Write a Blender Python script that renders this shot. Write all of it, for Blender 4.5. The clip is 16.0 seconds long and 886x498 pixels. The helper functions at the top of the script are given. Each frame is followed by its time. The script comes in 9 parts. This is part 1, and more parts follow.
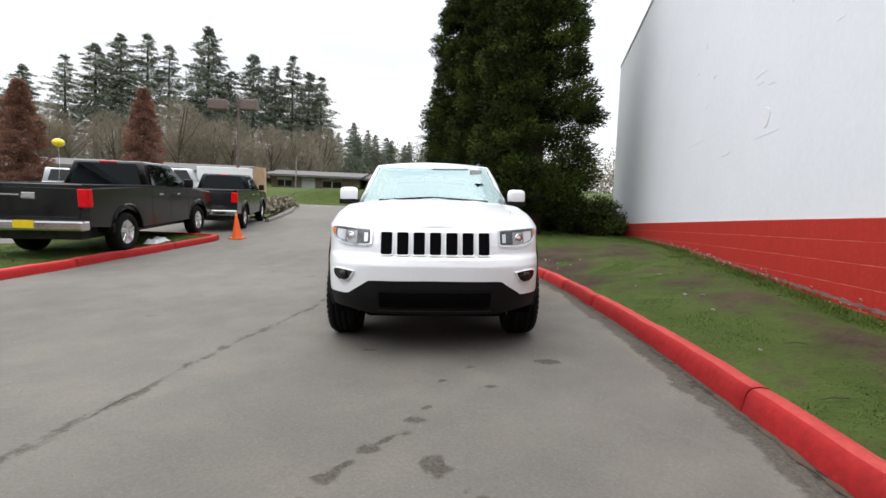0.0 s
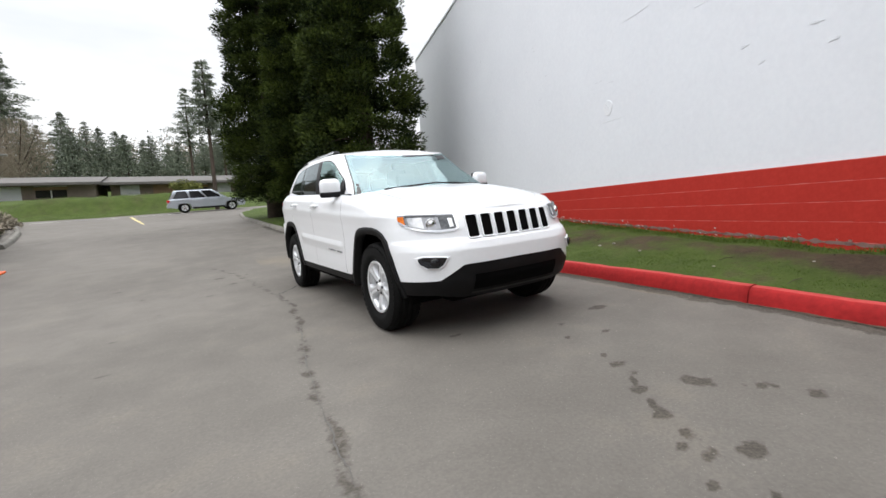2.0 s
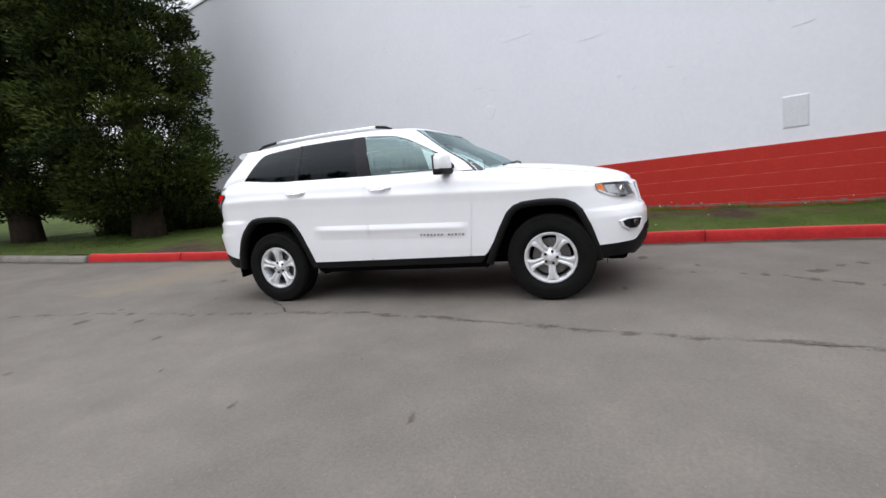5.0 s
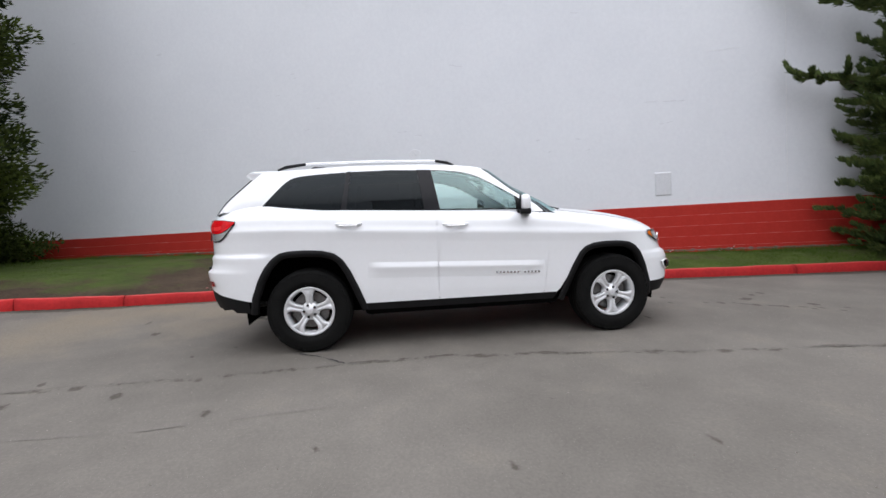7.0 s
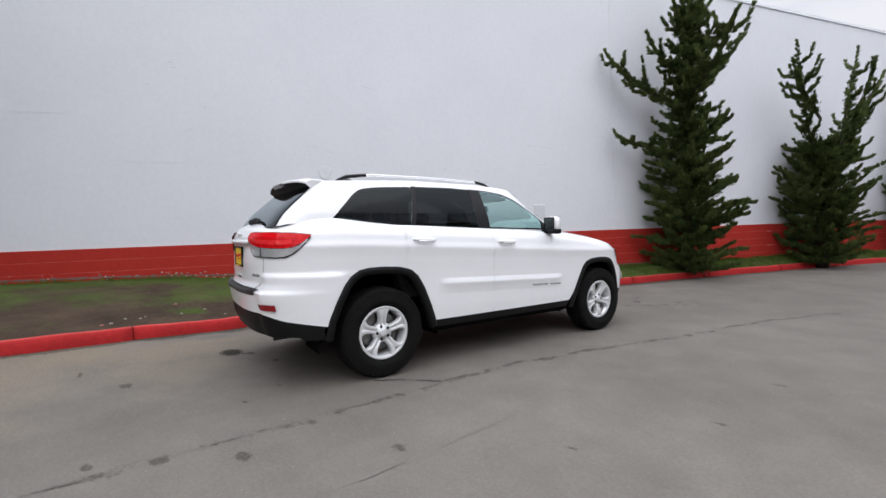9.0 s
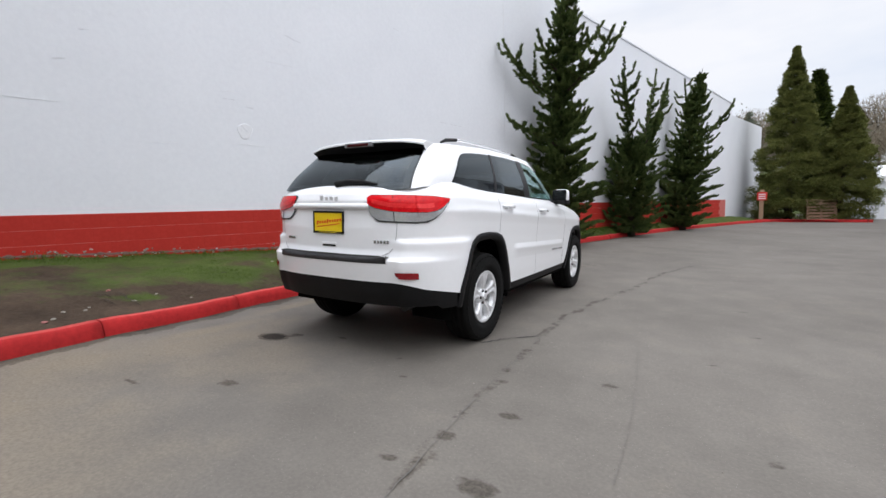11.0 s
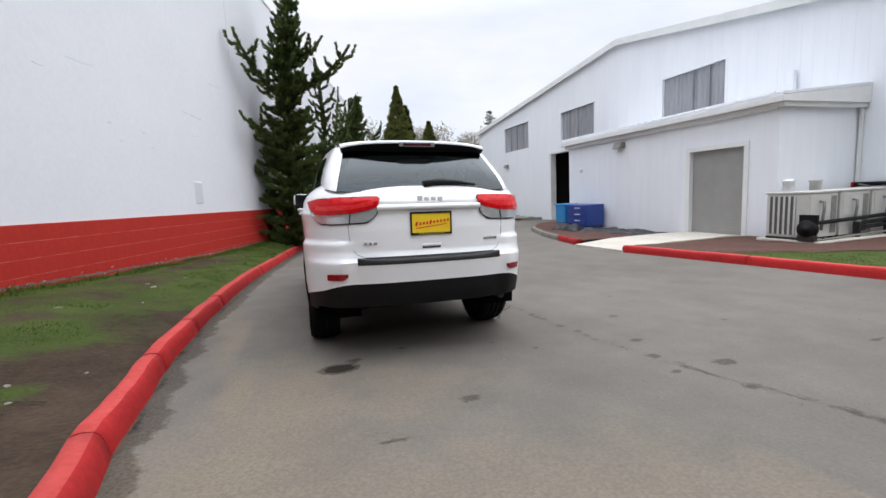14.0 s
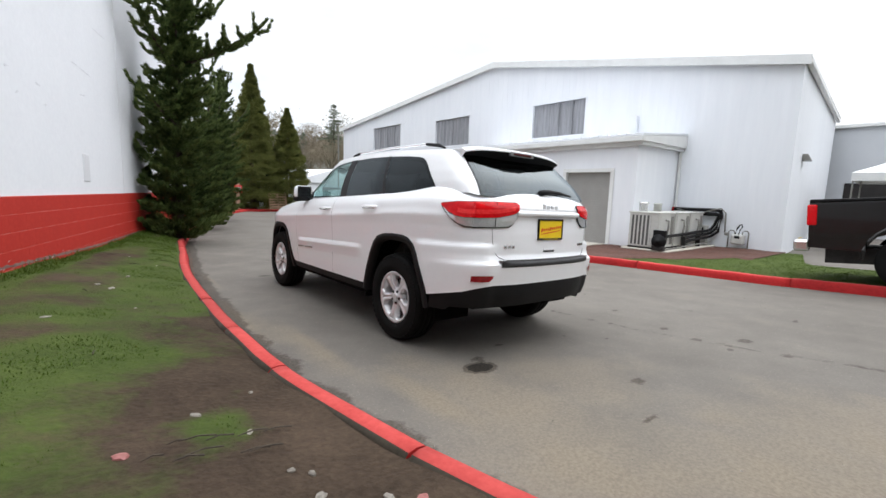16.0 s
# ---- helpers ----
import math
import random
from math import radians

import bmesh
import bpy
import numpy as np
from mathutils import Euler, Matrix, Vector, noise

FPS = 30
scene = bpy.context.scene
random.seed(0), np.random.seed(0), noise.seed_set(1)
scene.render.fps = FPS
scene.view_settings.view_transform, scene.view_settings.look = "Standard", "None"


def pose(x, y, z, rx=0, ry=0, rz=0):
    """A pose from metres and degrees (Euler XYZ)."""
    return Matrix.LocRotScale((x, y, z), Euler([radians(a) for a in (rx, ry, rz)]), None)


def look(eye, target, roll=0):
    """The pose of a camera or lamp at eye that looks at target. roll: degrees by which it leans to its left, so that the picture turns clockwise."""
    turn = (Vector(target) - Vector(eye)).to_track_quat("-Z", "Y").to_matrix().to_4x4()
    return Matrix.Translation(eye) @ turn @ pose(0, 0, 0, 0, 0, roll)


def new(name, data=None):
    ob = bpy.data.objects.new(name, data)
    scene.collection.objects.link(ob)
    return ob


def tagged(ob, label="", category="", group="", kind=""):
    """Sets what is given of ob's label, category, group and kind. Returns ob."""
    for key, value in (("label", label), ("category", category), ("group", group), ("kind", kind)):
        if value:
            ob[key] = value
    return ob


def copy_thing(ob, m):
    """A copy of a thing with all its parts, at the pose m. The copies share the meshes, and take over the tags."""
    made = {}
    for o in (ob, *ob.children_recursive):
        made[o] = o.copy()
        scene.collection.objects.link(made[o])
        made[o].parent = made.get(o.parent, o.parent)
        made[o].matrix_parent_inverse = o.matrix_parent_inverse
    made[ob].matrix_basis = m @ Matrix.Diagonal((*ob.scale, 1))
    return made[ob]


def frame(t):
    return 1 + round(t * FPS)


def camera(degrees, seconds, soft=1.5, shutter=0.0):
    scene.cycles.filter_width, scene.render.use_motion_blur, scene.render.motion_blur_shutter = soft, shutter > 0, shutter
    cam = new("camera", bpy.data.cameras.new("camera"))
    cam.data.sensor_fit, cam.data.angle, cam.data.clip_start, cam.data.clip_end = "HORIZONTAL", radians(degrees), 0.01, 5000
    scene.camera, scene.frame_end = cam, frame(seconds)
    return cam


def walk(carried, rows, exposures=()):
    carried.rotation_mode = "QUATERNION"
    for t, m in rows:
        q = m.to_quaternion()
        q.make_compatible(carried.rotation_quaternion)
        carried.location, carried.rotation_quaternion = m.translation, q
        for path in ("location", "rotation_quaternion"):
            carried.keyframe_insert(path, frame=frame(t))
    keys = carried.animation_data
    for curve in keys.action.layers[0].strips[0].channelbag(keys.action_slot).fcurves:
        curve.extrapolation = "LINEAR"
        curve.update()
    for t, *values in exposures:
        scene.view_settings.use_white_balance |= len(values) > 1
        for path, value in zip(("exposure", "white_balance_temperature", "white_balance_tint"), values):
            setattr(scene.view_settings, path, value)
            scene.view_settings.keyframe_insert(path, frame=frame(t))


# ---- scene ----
cam = camera(91.0, 16.0)
PATH = [
    (0, -0.093, -5.549, 0.967, 86.76, -2.34, -2.12),
    (0.5, -0.580, -5.627, 0.928, 85.35, -0.48, -12.54),
    (1, -1.115, -5.471, 0.904, 83.05, -1.18, -15.94),
    (1.5, -1.714, -5.304, 0.912, 84.30, 1.42, -23.63),
    (2, -2.321, -4.985, 0.921, 85.26, 4.06, -31.52),
    (2.5, -2.832, -4.673, 0.899, 87.78, 2.72, -38.61),
    (3, -3.332, -4.237, 0.888, 86.06, 3.10, -47.40),
    (3.5, -3.768, -3.767, 0.911, 85.34, 2.82, -53.75),
    (4, -4.182, -3.238, 0.923, 85.31, 3.26, -60.98),
    (4.2, -4.313, -2.980, 0.926, 84.40, 3.90, -62.34),
    (6.3, -4.958, -0.285, 1.097, 84.79, 6.15, -86.92),
    (6.5, -4.943, -0.035, 1.117, 85.24, 4.91, -88.99),
    (7, -4.942, 0.607, 1.146, 86.19, 3.62, -96.70),
    (7.5, -4.813, 1.233, 1.139, 84.65, 3.53, -101.84),
    (8, -4.689, 1.849, 1.165, 85.98, 2.99, -109.85),
    (10.3, -3.223, 4.284, 1.213, 85.74, 3.25, -140.28),
    (10.5, -3.047, 4.435, 1.204, 85.02, 3.34, -142.87),
    (11, -2.538, 4.776, 1.209, 84.01, 1.63, -148.74),
    (11.5, -2.025, 5.095, 1.228, 83.83, 2.55, -157.76),
    (12, -1.439, 5.276, 1.234, 83.89, 2.50, -162.27),
    (12.5, -0.869, 5.484, 1.263, 84.96, 2.46, -171.52),
    (13, -0.276, 5.533, 1.281, 82.76, 3.70, -179.14),
    (13.5, 0.283, 5.565, 1.292, 84.16, 2.00, -187.75),
    (14, 0.854, 5.489, 1.297, 82.84, 2.74, -197.44),
    (14.5, 1.419, 5.340, 1.323, 83.07, -0.45, -200.82),
    (15, 1.925, 5.205, 1.427, 81.55, 0.51, -208.46),
    (15.5, 2.426, 4.885, 1.375, 80.52, 0.34, -210.59),
    (16, 2.925, 4.583, 1.375, 82.45, -1.82, -218.93),
]
walk(cam, [(t, pose(x, y, z, rx, ry, rz)) for t, x, y, z, rx, ry, rz in PATH],
     [(0.0, 0.46, 6500, 10), (2.0, 0.40, 6500, 10), (4.0, 0.30, 6380, 12), (7.0, 0.10, 6330, 13), (8.5, 0.10, 6330, 13), (11.0, 0.22, 6360, 12), (12.5, 0.28, 6360, 12), (13.5, 0.28, 6360, 12), (15.0, 0.27, 6380, 11), (15.5, 0.31, 6410, 11), (16.0, 0.50, 6450, 10)])

# ---- light ----
world = bpy.data.worlds.new("overcast_sky")
scene.world = world
world.use_nodes = True
wn, wl = world.node_tree.nodes, world.node_tree.links
sky = wn.new("ShaderNodeTexSky")
sky.sky_type, sky.sun_disc = "NISHITA", False
sky.sun_elevation, sky.sun_rotation = radians(48), radians(250)
coord = wn.new("ShaderNodeTexCoord")
stretch = wn.new("ShaderNodeMapping")
stretch.inputs["Scale"].default_value = (1.0, 1.0, 3.2)
cloud = wn.new("ShaderNodeTexNoise")
cloud.inputs["Scale"].default_value, cloud.inputs["Detail"].default_value, cloud.inputs["Roughness"].default_value = 1.7, 5, 0.55
shade = wn.new("ShaderNodeValToRGB")
shade.color_ramp.elements[0].position, shade.color_ramp.elements[0].color = 0.32, (0.76, 0.82, 0.91, 1)
shade.color_ramp.elements[1].position, shade.color_ramp.elements[1].color = 0.62, (1.0, 1.0, 1.0, 1)
dim = wn.new("ShaderNodeVectorMath")
dim.operation = "SCALE"
dim.inputs["Scale"].default_value = 0.10
cover = wn.new("ShaderNodeMix")
cover.data_type = "RGBA"
cover.inputs["Factor"].default_value = 0.9
wl.new(coord.outputs["Generated"], stretch.inputs["Vector"])
wl.new(stretch.outputs["Vector"], cloud.inputs["Vector"])
wl.new(cloud.outputs["Fac"], shade.inputs["Fac"])
wl.new(sky.outputs["Color"], dim.inputs[0])
wl.new(dim.outputs["Vector"], cover.inputs["A"])
height = wn.new("ShaderNodeSeparateXYZ")
rise = wn.new("ShaderNodeMapRange")
rise.inputs["From Min"].default_value, rise.inputs["From Max"].default_value = 0.35, 1.0
rise.inputs["To Min"].default_value, rise.inputs["To Max"].default_value = 0.73, 2.6
lift = wn.new("ShaderNodeVectorMath")
lift.operation = "SCALE"
wl.new(coord.outputs["Generated"], height.inputs[0])
wl.new(height.outputs["Z"], rise.inputs["Value"])
wl.new(shade.outputs["Color"], lift.inputs[0])
wl.new(rise.outputs["Result"], lift.inputs["Scale"])
wl.new(lift.outputs["Vector"], cover.inputs["B"])
wl.new(cover.outputs["Result"], wn["Background"].inputs["Color"])
wn["Background"].inputs["Strength"].default_value = 1.18

sun = new("sun", bpy.data.lights.new("sun", "SUN"))
sun.data.energy, sun.data.angle, sun.data.color = 0.8, radians(90), (1.0, 0.985, 0.965)
sun.matrix_world = look((-30, 20, 60), (0, 0, 0))


# ---- materials ----
def nodes_of(name):
    m = bpy.data.materials.new(name)
    m.use_nodes = True
    return m, m.node_tree.nodes, m.node_tree.links, m.node_tree.nodes["Principled BSDF"]


def surface(name, a, b=None, rough=0.6, metal=0.0, scale=6.0, fine=60.0, amount=0.5, bump=0.0, coat=0.0, vary=0.0, spec=0.5, stretch=None):
    """A surface whose colour wanders between a and b at two scales, with a fine relief."""
    m, n, l, p = nodes_of(name)
    b = b or a
    p.inputs["Roughness"].default_value, p.inputs["Metallic"].default_value = rough, metal
    p.inputs["Coat Weight"].default_value, p.inputs["Coat Roughness"].default_value = coat, 0.04
    p.inputs["Specular IOR Level"].default_value = spec
    tc = n.new("ShaderNodeTexCoord")
    place = tc.outputs["Object"]
    if stretch:
        mapping = n.new("ShaderNodeMapping")
        mapping.inputs["Scale"].default_value = stretch
        l.new(place, mapping.inputs["Vector"])
        place = mapping.outputs["Vector"]
    big, small = n.new("ShaderNodeTexNoise"), n.new("ShaderNodeTexNoise")
    for t, s, d in ((big, scale, 5), (small, fine, 3)):
        t.inputs["Scale"].default_value, t.inputs["Detail"].default_value, t.inputs["Roughness"].default_value = s, d, 0.6
        l.new(place, t.inputs["Vector"])
    mean = n.new("ShaderNodeMath")
    mean.operation = "MULTIPLY_ADD"
    l.new(small.outputs["Fac"], mean.inputs[0])
    mean.inputs[1].default_value = 0.5
    half = n.new("ShaderNodeMath")
    half.operation = "MULTIPLY"
    half.inputs[1].default_value = 0.5
    l.new(big.outputs["Fac"], half.inputs[0])
    l.new(half.outputs[0], mean.inputs[2])
    ramp = n.new("ShaderNodeValToRGB")
    ramp.color_ramp.elements[0].position, ramp.color_ramp.elements[0].color = 0.5 - 0.25 * amount, (*a, 1)
    ramp.color_ramp.elements[1].position, ramp.color_ramp.elements[1].color = 0.5 + 0.25 * amount, (*b, 1)
    l.new(mean.outputs[0], ramp.inputs["Fac"])
    out = ramp.outputs["Color"]
    if vary:
        info = n.new("ShaderNodeObjectInfo")
        hsv = n.new("ShaderNodeHueSaturation")
        span = n.new("ShaderNodeMapRange")
        span.inputs["To Min"].default_value, span.inputs["To Max"].default_value = 1 - vary, 1 + vary
        l.new(info.outputs["Random"], span.inputs["Value"])
        l.new(span.outputs["Result"], hsv.inputs["Value"])
        l.new(out, hsv.inputs["Color"])
        out = hsv.outputs["Color"]
    l.new(out, p.inputs["Base Color"])
    if bump:
        bp = n.new("ShaderNodeBump")
        bp.inputs["Strength"].default_value, bp.inputs["Distance"].default_value = bump, 0.01
        l.new(small.outputs["Fac"], bp.inputs["Height"])
        l.new(bp.outputs["Normal"], p.inputs["Normal"])
    return m


def leafy(name, a, b, rough=0.7):
    """Foliage: every clump its own tone, plus any shading painted in through the mesh's tone."""
    m, n, l, p = nodes_of(name)
    p.inputs["Roughness"].default_value = rough
    p.inputs["Specular IOR Level"].default_value = 0.10
    geo = n.new("ShaderNodeNewGeometry")
    ramp = n.new("ShaderNodeValToRGB")
    ramp.color_ramp.elements[0].color, ramp.color_ramp.elements[1].color = (*a, 1), (*b, 1)
    tc, big = n.new("ShaderNodeTexCoord"), n.new("ShaderNodeTexNoise")
    big.inputs["Scale"].default_value = 1.3
    l.new(tc.outputs["Object"], big.inputs["Vector"])
    add = n.new("ShaderNodeMath")
    add.operation = "MULTIPLY_ADD"
    add.inputs[1].default_value = 0.6
    l.new(geo.outputs["Random Per Island"], add.inputs[0])
    sub = n.new("ShaderNodeMath")
    sub.operation = "MULTIPLY_ADD"
    sub.inputs[1].default_value, sub.inputs[2].default_value = 1.0, -0.3
    l.new(big.outputs["Fac"], sub.inputs[0])
    l.new(sub.outputs[0], add.inputs[2])
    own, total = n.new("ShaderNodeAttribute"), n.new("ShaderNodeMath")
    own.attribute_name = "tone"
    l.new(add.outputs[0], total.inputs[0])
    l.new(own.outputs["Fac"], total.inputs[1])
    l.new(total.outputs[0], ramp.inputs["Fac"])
    l.new(ramp.outputs["Color"], p.inputs["Base Color"])
    return m


def asphalt(name):
    """Grey asphalt; 'damp' and 'sand' of the mesh darken it or dust it, broken up by its grain."""
    m, n, l, p = nodes_of(name)
    p.inputs["Specular IOR Level"].default_value = 0.18
    tc = n.new("ShaderNodeTexCoord")
    tex = []
    for s, d in ((0.35, 4), (2.2, 5), (60, 3), (190, 2), (19, 4)):
        t = n.new("ShaderNodeTexNoise")
        t.inputs["Scale"].default_value, t.inputs["Detail"].default_value, t.inputs["Roughness"].default_value = s, d, 0.6
        l.new(tc.outputs["Object"], t.inputs["Vector"])
        tex.append(t)

    def ramp(src, a, b, p0=0.35, p1=0.65):
        r = n.new("ShaderNodeValToRGB")
        r.color_ramp.elements[0].position, r.color_ramp.elements[0].color = p0, (*a, 1)
        r.color_ramp.elements[1].position, r.color_ramp.elements[1].color = p1, (*b, 1)
        l.new(src, r.inputs["Fac"])
        return r.outputs["Color"]

    def mix(kind, fac, a, b):
        x = n.new("ShaderNodeMix")
        x.data_type, x.blend_type = "RGBA", kind
        if isinstance(fac, float):
            x.inputs["Factor"].default_value = fac
        else:
            l.new(fac, x.inputs["Factor"])
        l.new(a, x.inputs["A"])
        l.new(b, x.inputs["B"])
        return x.outputs["Result"]

    def mask(attribute, src, gain, lo, hi):
        att = n.new("ShaderNodeAttribute")
        att.attribute_name = attribute
        add = n.new("ShaderNodeMath")
        add.operation = "MULTIPLY_ADD"
        add.inputs[1].default_value = gain
        l.new(src, add.inputs[0])
        l.new(att.outputs["Fac"], add.inputs[2])
        edge = n.new("ShaderNodeMapRange")
        edge.inputs["From Min"].default_value, edge.inputs["From Max"].default_value = lo, hi
        l.new(add.outputs[0], edge.inputs["Value"])
        return edge.outputs["Result"]

    base = ramp(tex[0].outputs["Fac"], (0.124, 0.113, 0.100), (0.157, 0.144, 0.128))
    base = mix("MULTIPLY", 0.35, base, ramp(tex[1].outputs["Fac"], (0.72, 0.71, 0.69), (1.15, 1.14, 1.12)))
    base = mix("MULTIPLY", 0.28, base, ramp(tex[2].outputs["Fac"], (0.70, 0.70, 0.70), (1.25, 1.25, 1.25)))
    base = mix("MIX", mask("chips", tex[3].outputs["Fac"], 1.0, 0.70, 0.74), base, ramp(tex[2].outputs["Fac"], (0.25, 0.24, 0.22), (0.36, 0.35, 0.33)))
    base = mix("MIX", mask("sand", tex[1].outputs["Fac"], 0.9, 0.52, 1.20), base, ramp(tex[2].outputs["Fac"], (0.152, 0.128, 0.097), (0.202, 0.172, 0.132)))
    base = mix("MULTIPLY", mask("damp", tex[4].outputs["Fac"], 0.9, 0.82, 1.08), base, ramp(tex[2].outputs["Fac"], (0.44, 0.425, 0.40), (0.62, 0.60, 0.57)))
    base = mix("MULTIPLY", mask("damp", tex[4].outputs["Fac"], 0.9, 1.75, 2.05), base, ramp(tex[2].outputs["Fac"], (0.20, 0.192, 0.185), (0.32, 0.31, 0.30)))
    l.new(base, p.inputs["Base Color"])
    p.inputs["Roughness"].default_value = 0.82
    bp = n.new("ShaderNodeBump")
    bp.inputs["Strength"].default_value, bp.inputs["Distance"].default_value = 0.12, 0.005
    l.new(tex[2].outputs["Fac"], bp.inputs["Height"])
    l.new(bp.outputs["Normal"], p.inputs["Normal"])
    return m


ASPHALT = asphalt("asphalt")


def turf(name):
    """Grass and bare earth, by the mesh's own cover."""
    m, n, l, p = nodes_of(name)
    p.inputs["Roughness"].default_value = 0.95
    p.inputs["Specular IOR Level"].default_value = 0.15
    tc = n.new("ShaderNodeTexCoord")
    fine, mid, broad = n.new("ShaderNodeTexNoise"), n.new("ShaderNodeTexNoise"), n.new("ShaderNodeTexNoise")
    for t, s in ((fine, 34), (mid, 9), (broad, 1.9)):
        t.inputs["Scale"].default_value, t.inputs["Detail"].default_value, t.inputs["Roughness"].default_value = s, 5, 0.65
        l.new(tc.outputs["Object"], t.inputs["Vector"])
    both = n.new("ShaderNodeMix")
    both.inputs["Factor"].default_value = 0.55
    l.new(fine.outputs["Fac"], both.inputs["A"])
    l.new(broad.outputs["Fac"], both.inputs["B"])
    ramps = []
    for a, b in (((0.032, 0.050, 0.011), (0.086, 0.117, 0.027)), ((0.022, 0.015, 0.010), (0.100, 0.071, 0.049))):
        r = n.new("ShaderNodeValToRGB")
        r.color_ramp.elements[0].position, r.color_ramp.elements[0].color = 0.30, (*a, 1)
        r.color_ramp.elements[1].position, r.color_ramp.elements[1].color = 0.74, (*b, 1)
        l.new(both.outputs["Result"], r.inputs["Fac"])
        ramps.append(r)
    att = n.new("ShaderNodeAttribute")
    att.attribute_name = "cover"
    add = n.new("ShaderNodeMath")
    add.operation = "MULTIPLY_ADD"
    add.inputs[1].default_value, add.inputs[2].default_value = 1.1, -0.55
    l.new(mid.outputs["Fac"], add.inputs[0])
    tot = n.new("ShaderNodeMath")
    l.new(att.outputs["Fac"], tot.inputs[0])
    l.new(add.outputs[0], tot.inputs[1])
    edge = n.new("ShaderNodeMapRange")
    edge.inputs["From Min"].default_value, edge.inputs["From Max"].default_value = 0.16, 0.70
    l.new(tot.outputs[0], edge.inputs["Value"])
    mix = n.new("ShaderNodeMix")
    mix.data_type = "RGBA"
    l.new(edge.outputs["Result"], mix.inputs["Factor"])
    l.new(ramps[1].outputs["Color"], mix.inputs["A"])
    l.new(ramps[0].outputs["Color"], mix.inputs["B"])
    l.new(mix.outputs["Result"], p.inputs["Base Color"])
    bp = n.new("ShaderNodeBump")
    bp.inputs["Strength"].default_value, bp.inputs["Distance"].default_value = 0.8, 0.03
    l.new(fine.outputs["Fac"], bp.inputs["Height"])
    l.new(bp.outputs["Normal"], p.inputs["Normal"])
    return m


GRASS = turf("grass_and_soil")
RED_KERB = surface("red_kerb_paint", (0.21, 0.010, 0.010), (0.44, 0.021, 0.021), 0.8, scale=2.4, fine=22, amount=1.1, bump=0.3, vary=0.14, spec=0.2)
# kerb tops take a paler red than the front faces
KERB_TOP = surface("paler_kerb_top_paint", (0.32, 0.028, 0.025), (0.54, 0.082, 0.072), 0.85, scale=3.2, fine=26, amount=1.1, bump=0.3, vary=0.12, spec=0.25)
# dark brown holds both the mud and the shadow behind the kerb
KERB_BACK = surface("muddy_shaded_kerb_back", (0.020, 0.017, 0.011), (0.060, 0.046, 0.030), 0.95, scale=5, fine=40, amount=1.2, bump=0.3)
GREY_KERB = surface("bare_concrete", (0.105, 0.098, 0.082), (0.195, 0.182, 0.158), 0.9, scale=3, fine=40, bump=0.3, vary=0.1)
WALL_WHITE = surface("white_wall_paint", (0.66, 0.675, 0.71), (0.73, 0.745, 0.775), 0.75, scale=0.8, fine=14, amount=0.9, bump=0.15)
MORTAR = surface("red_mortar", (0.43, 0.075, 0.062), (0.60, 0.19, 0.165), 0.85, scale=6, fine=40, amount=0.9)
METAL_WHITE = surface("white_metal_siding", (0.72, 0.745, 0.785), (0.80, 0.82, 0.85), 0.5, scale=0.9, fine=5, amount=0.9, stretch=(1, 1, 0.12))
HALL_ROOF = surface("grey_roof_felt", (0.16, 0.16, 0.16), (0.24, 0.24, 0.235), 0.9, scale=0.6, fine=10)
CONCRETE = surface("concrete_slab", (0.42, 0.39, 0.33), (0.55, 0.52, 0.46), 0.9, scale=1.5, fine=30, bump=0.2)
MULCH = surface("bark_mulch", (0.022, 0.009, 0.006), (0.125, 0.050, 0.032), 0.95, scale=9, fine=26, amount=0.9, bump=1.0)


# ---- helpers for shapes ----
def from_arrays(name, verts, faces, material=None, parent=None, smooth=False, label=""):
    me = bpy.data.meshes.new(name)
    me.from_pydata([tuple(v) for v in verts], [], [tuple(f) for f in faces])
    if smooth:
        me.polygons.foreach_set("use_smooth", [True] * len(me.polygons))
    if material:
        me.materials.append(material)
    me.update()
    ob = new(name, me)
    if parent:
        ob.parent = parent
    if label:
        tagged(ob, label)
    return ob


def part(name, bm, material, parent, label="", smooth=False):
    me = bpy.data.meshes.new(name)
    bmesh.ops.recalc_face_normals(bm, faces=bm.faces[:])
    bm.to_mesh(me)
    bm.free()
    if smooth:
        me.polygons.foreach_set("use_smooth", [True] * len(me.polygons))
    if material:
        me.materials.append(material)
    ob = new(name, me)
    if parent:
        ob.parent = parent
    if label:
        tagged(ob, label)
    return ob


def thing(name, label, category, m=None, group="", kind=""):
    ob = new(name)
    ob.empty_display_size = 0.2
    if m is not None:
        ob.matrix_world = m
    return tagged(ob, label, category, group, kind)


def add_box(bm, x0, x1, y0, y1, z0, z1, bevel=0.0, m=None):
    made = bmesh.ops.create_cube(bm, size=1, matrix=Matrix.Translation(((x0 + x1) / 2, (y0 + y1) / 2, (z0 + z1) / 2)) @ Matrix.Diagonal((x1 - x0, y1 - y0, z1 - z0, 1)))
    verts = made["verts"]
    if bevel:
        edges = list({e for v in verts for e in v.link_edges})
        out = bmesh.ops.bevel(bm, geom=edges, offset=bevel, segments=2, profile=0.5, affect="EDGES")
        verts = list({v for f in out["faces"] for v in f.verts} | {v for v in verts if v.is_valid})
    if m is not None:
        bmesh.ops.transform(bm, matrix=m, verts=verts)
    return verts


def box_bm(*a, **k):
    bm = bmesh.new()
    add_box(bm, *a, **k)
    return bm


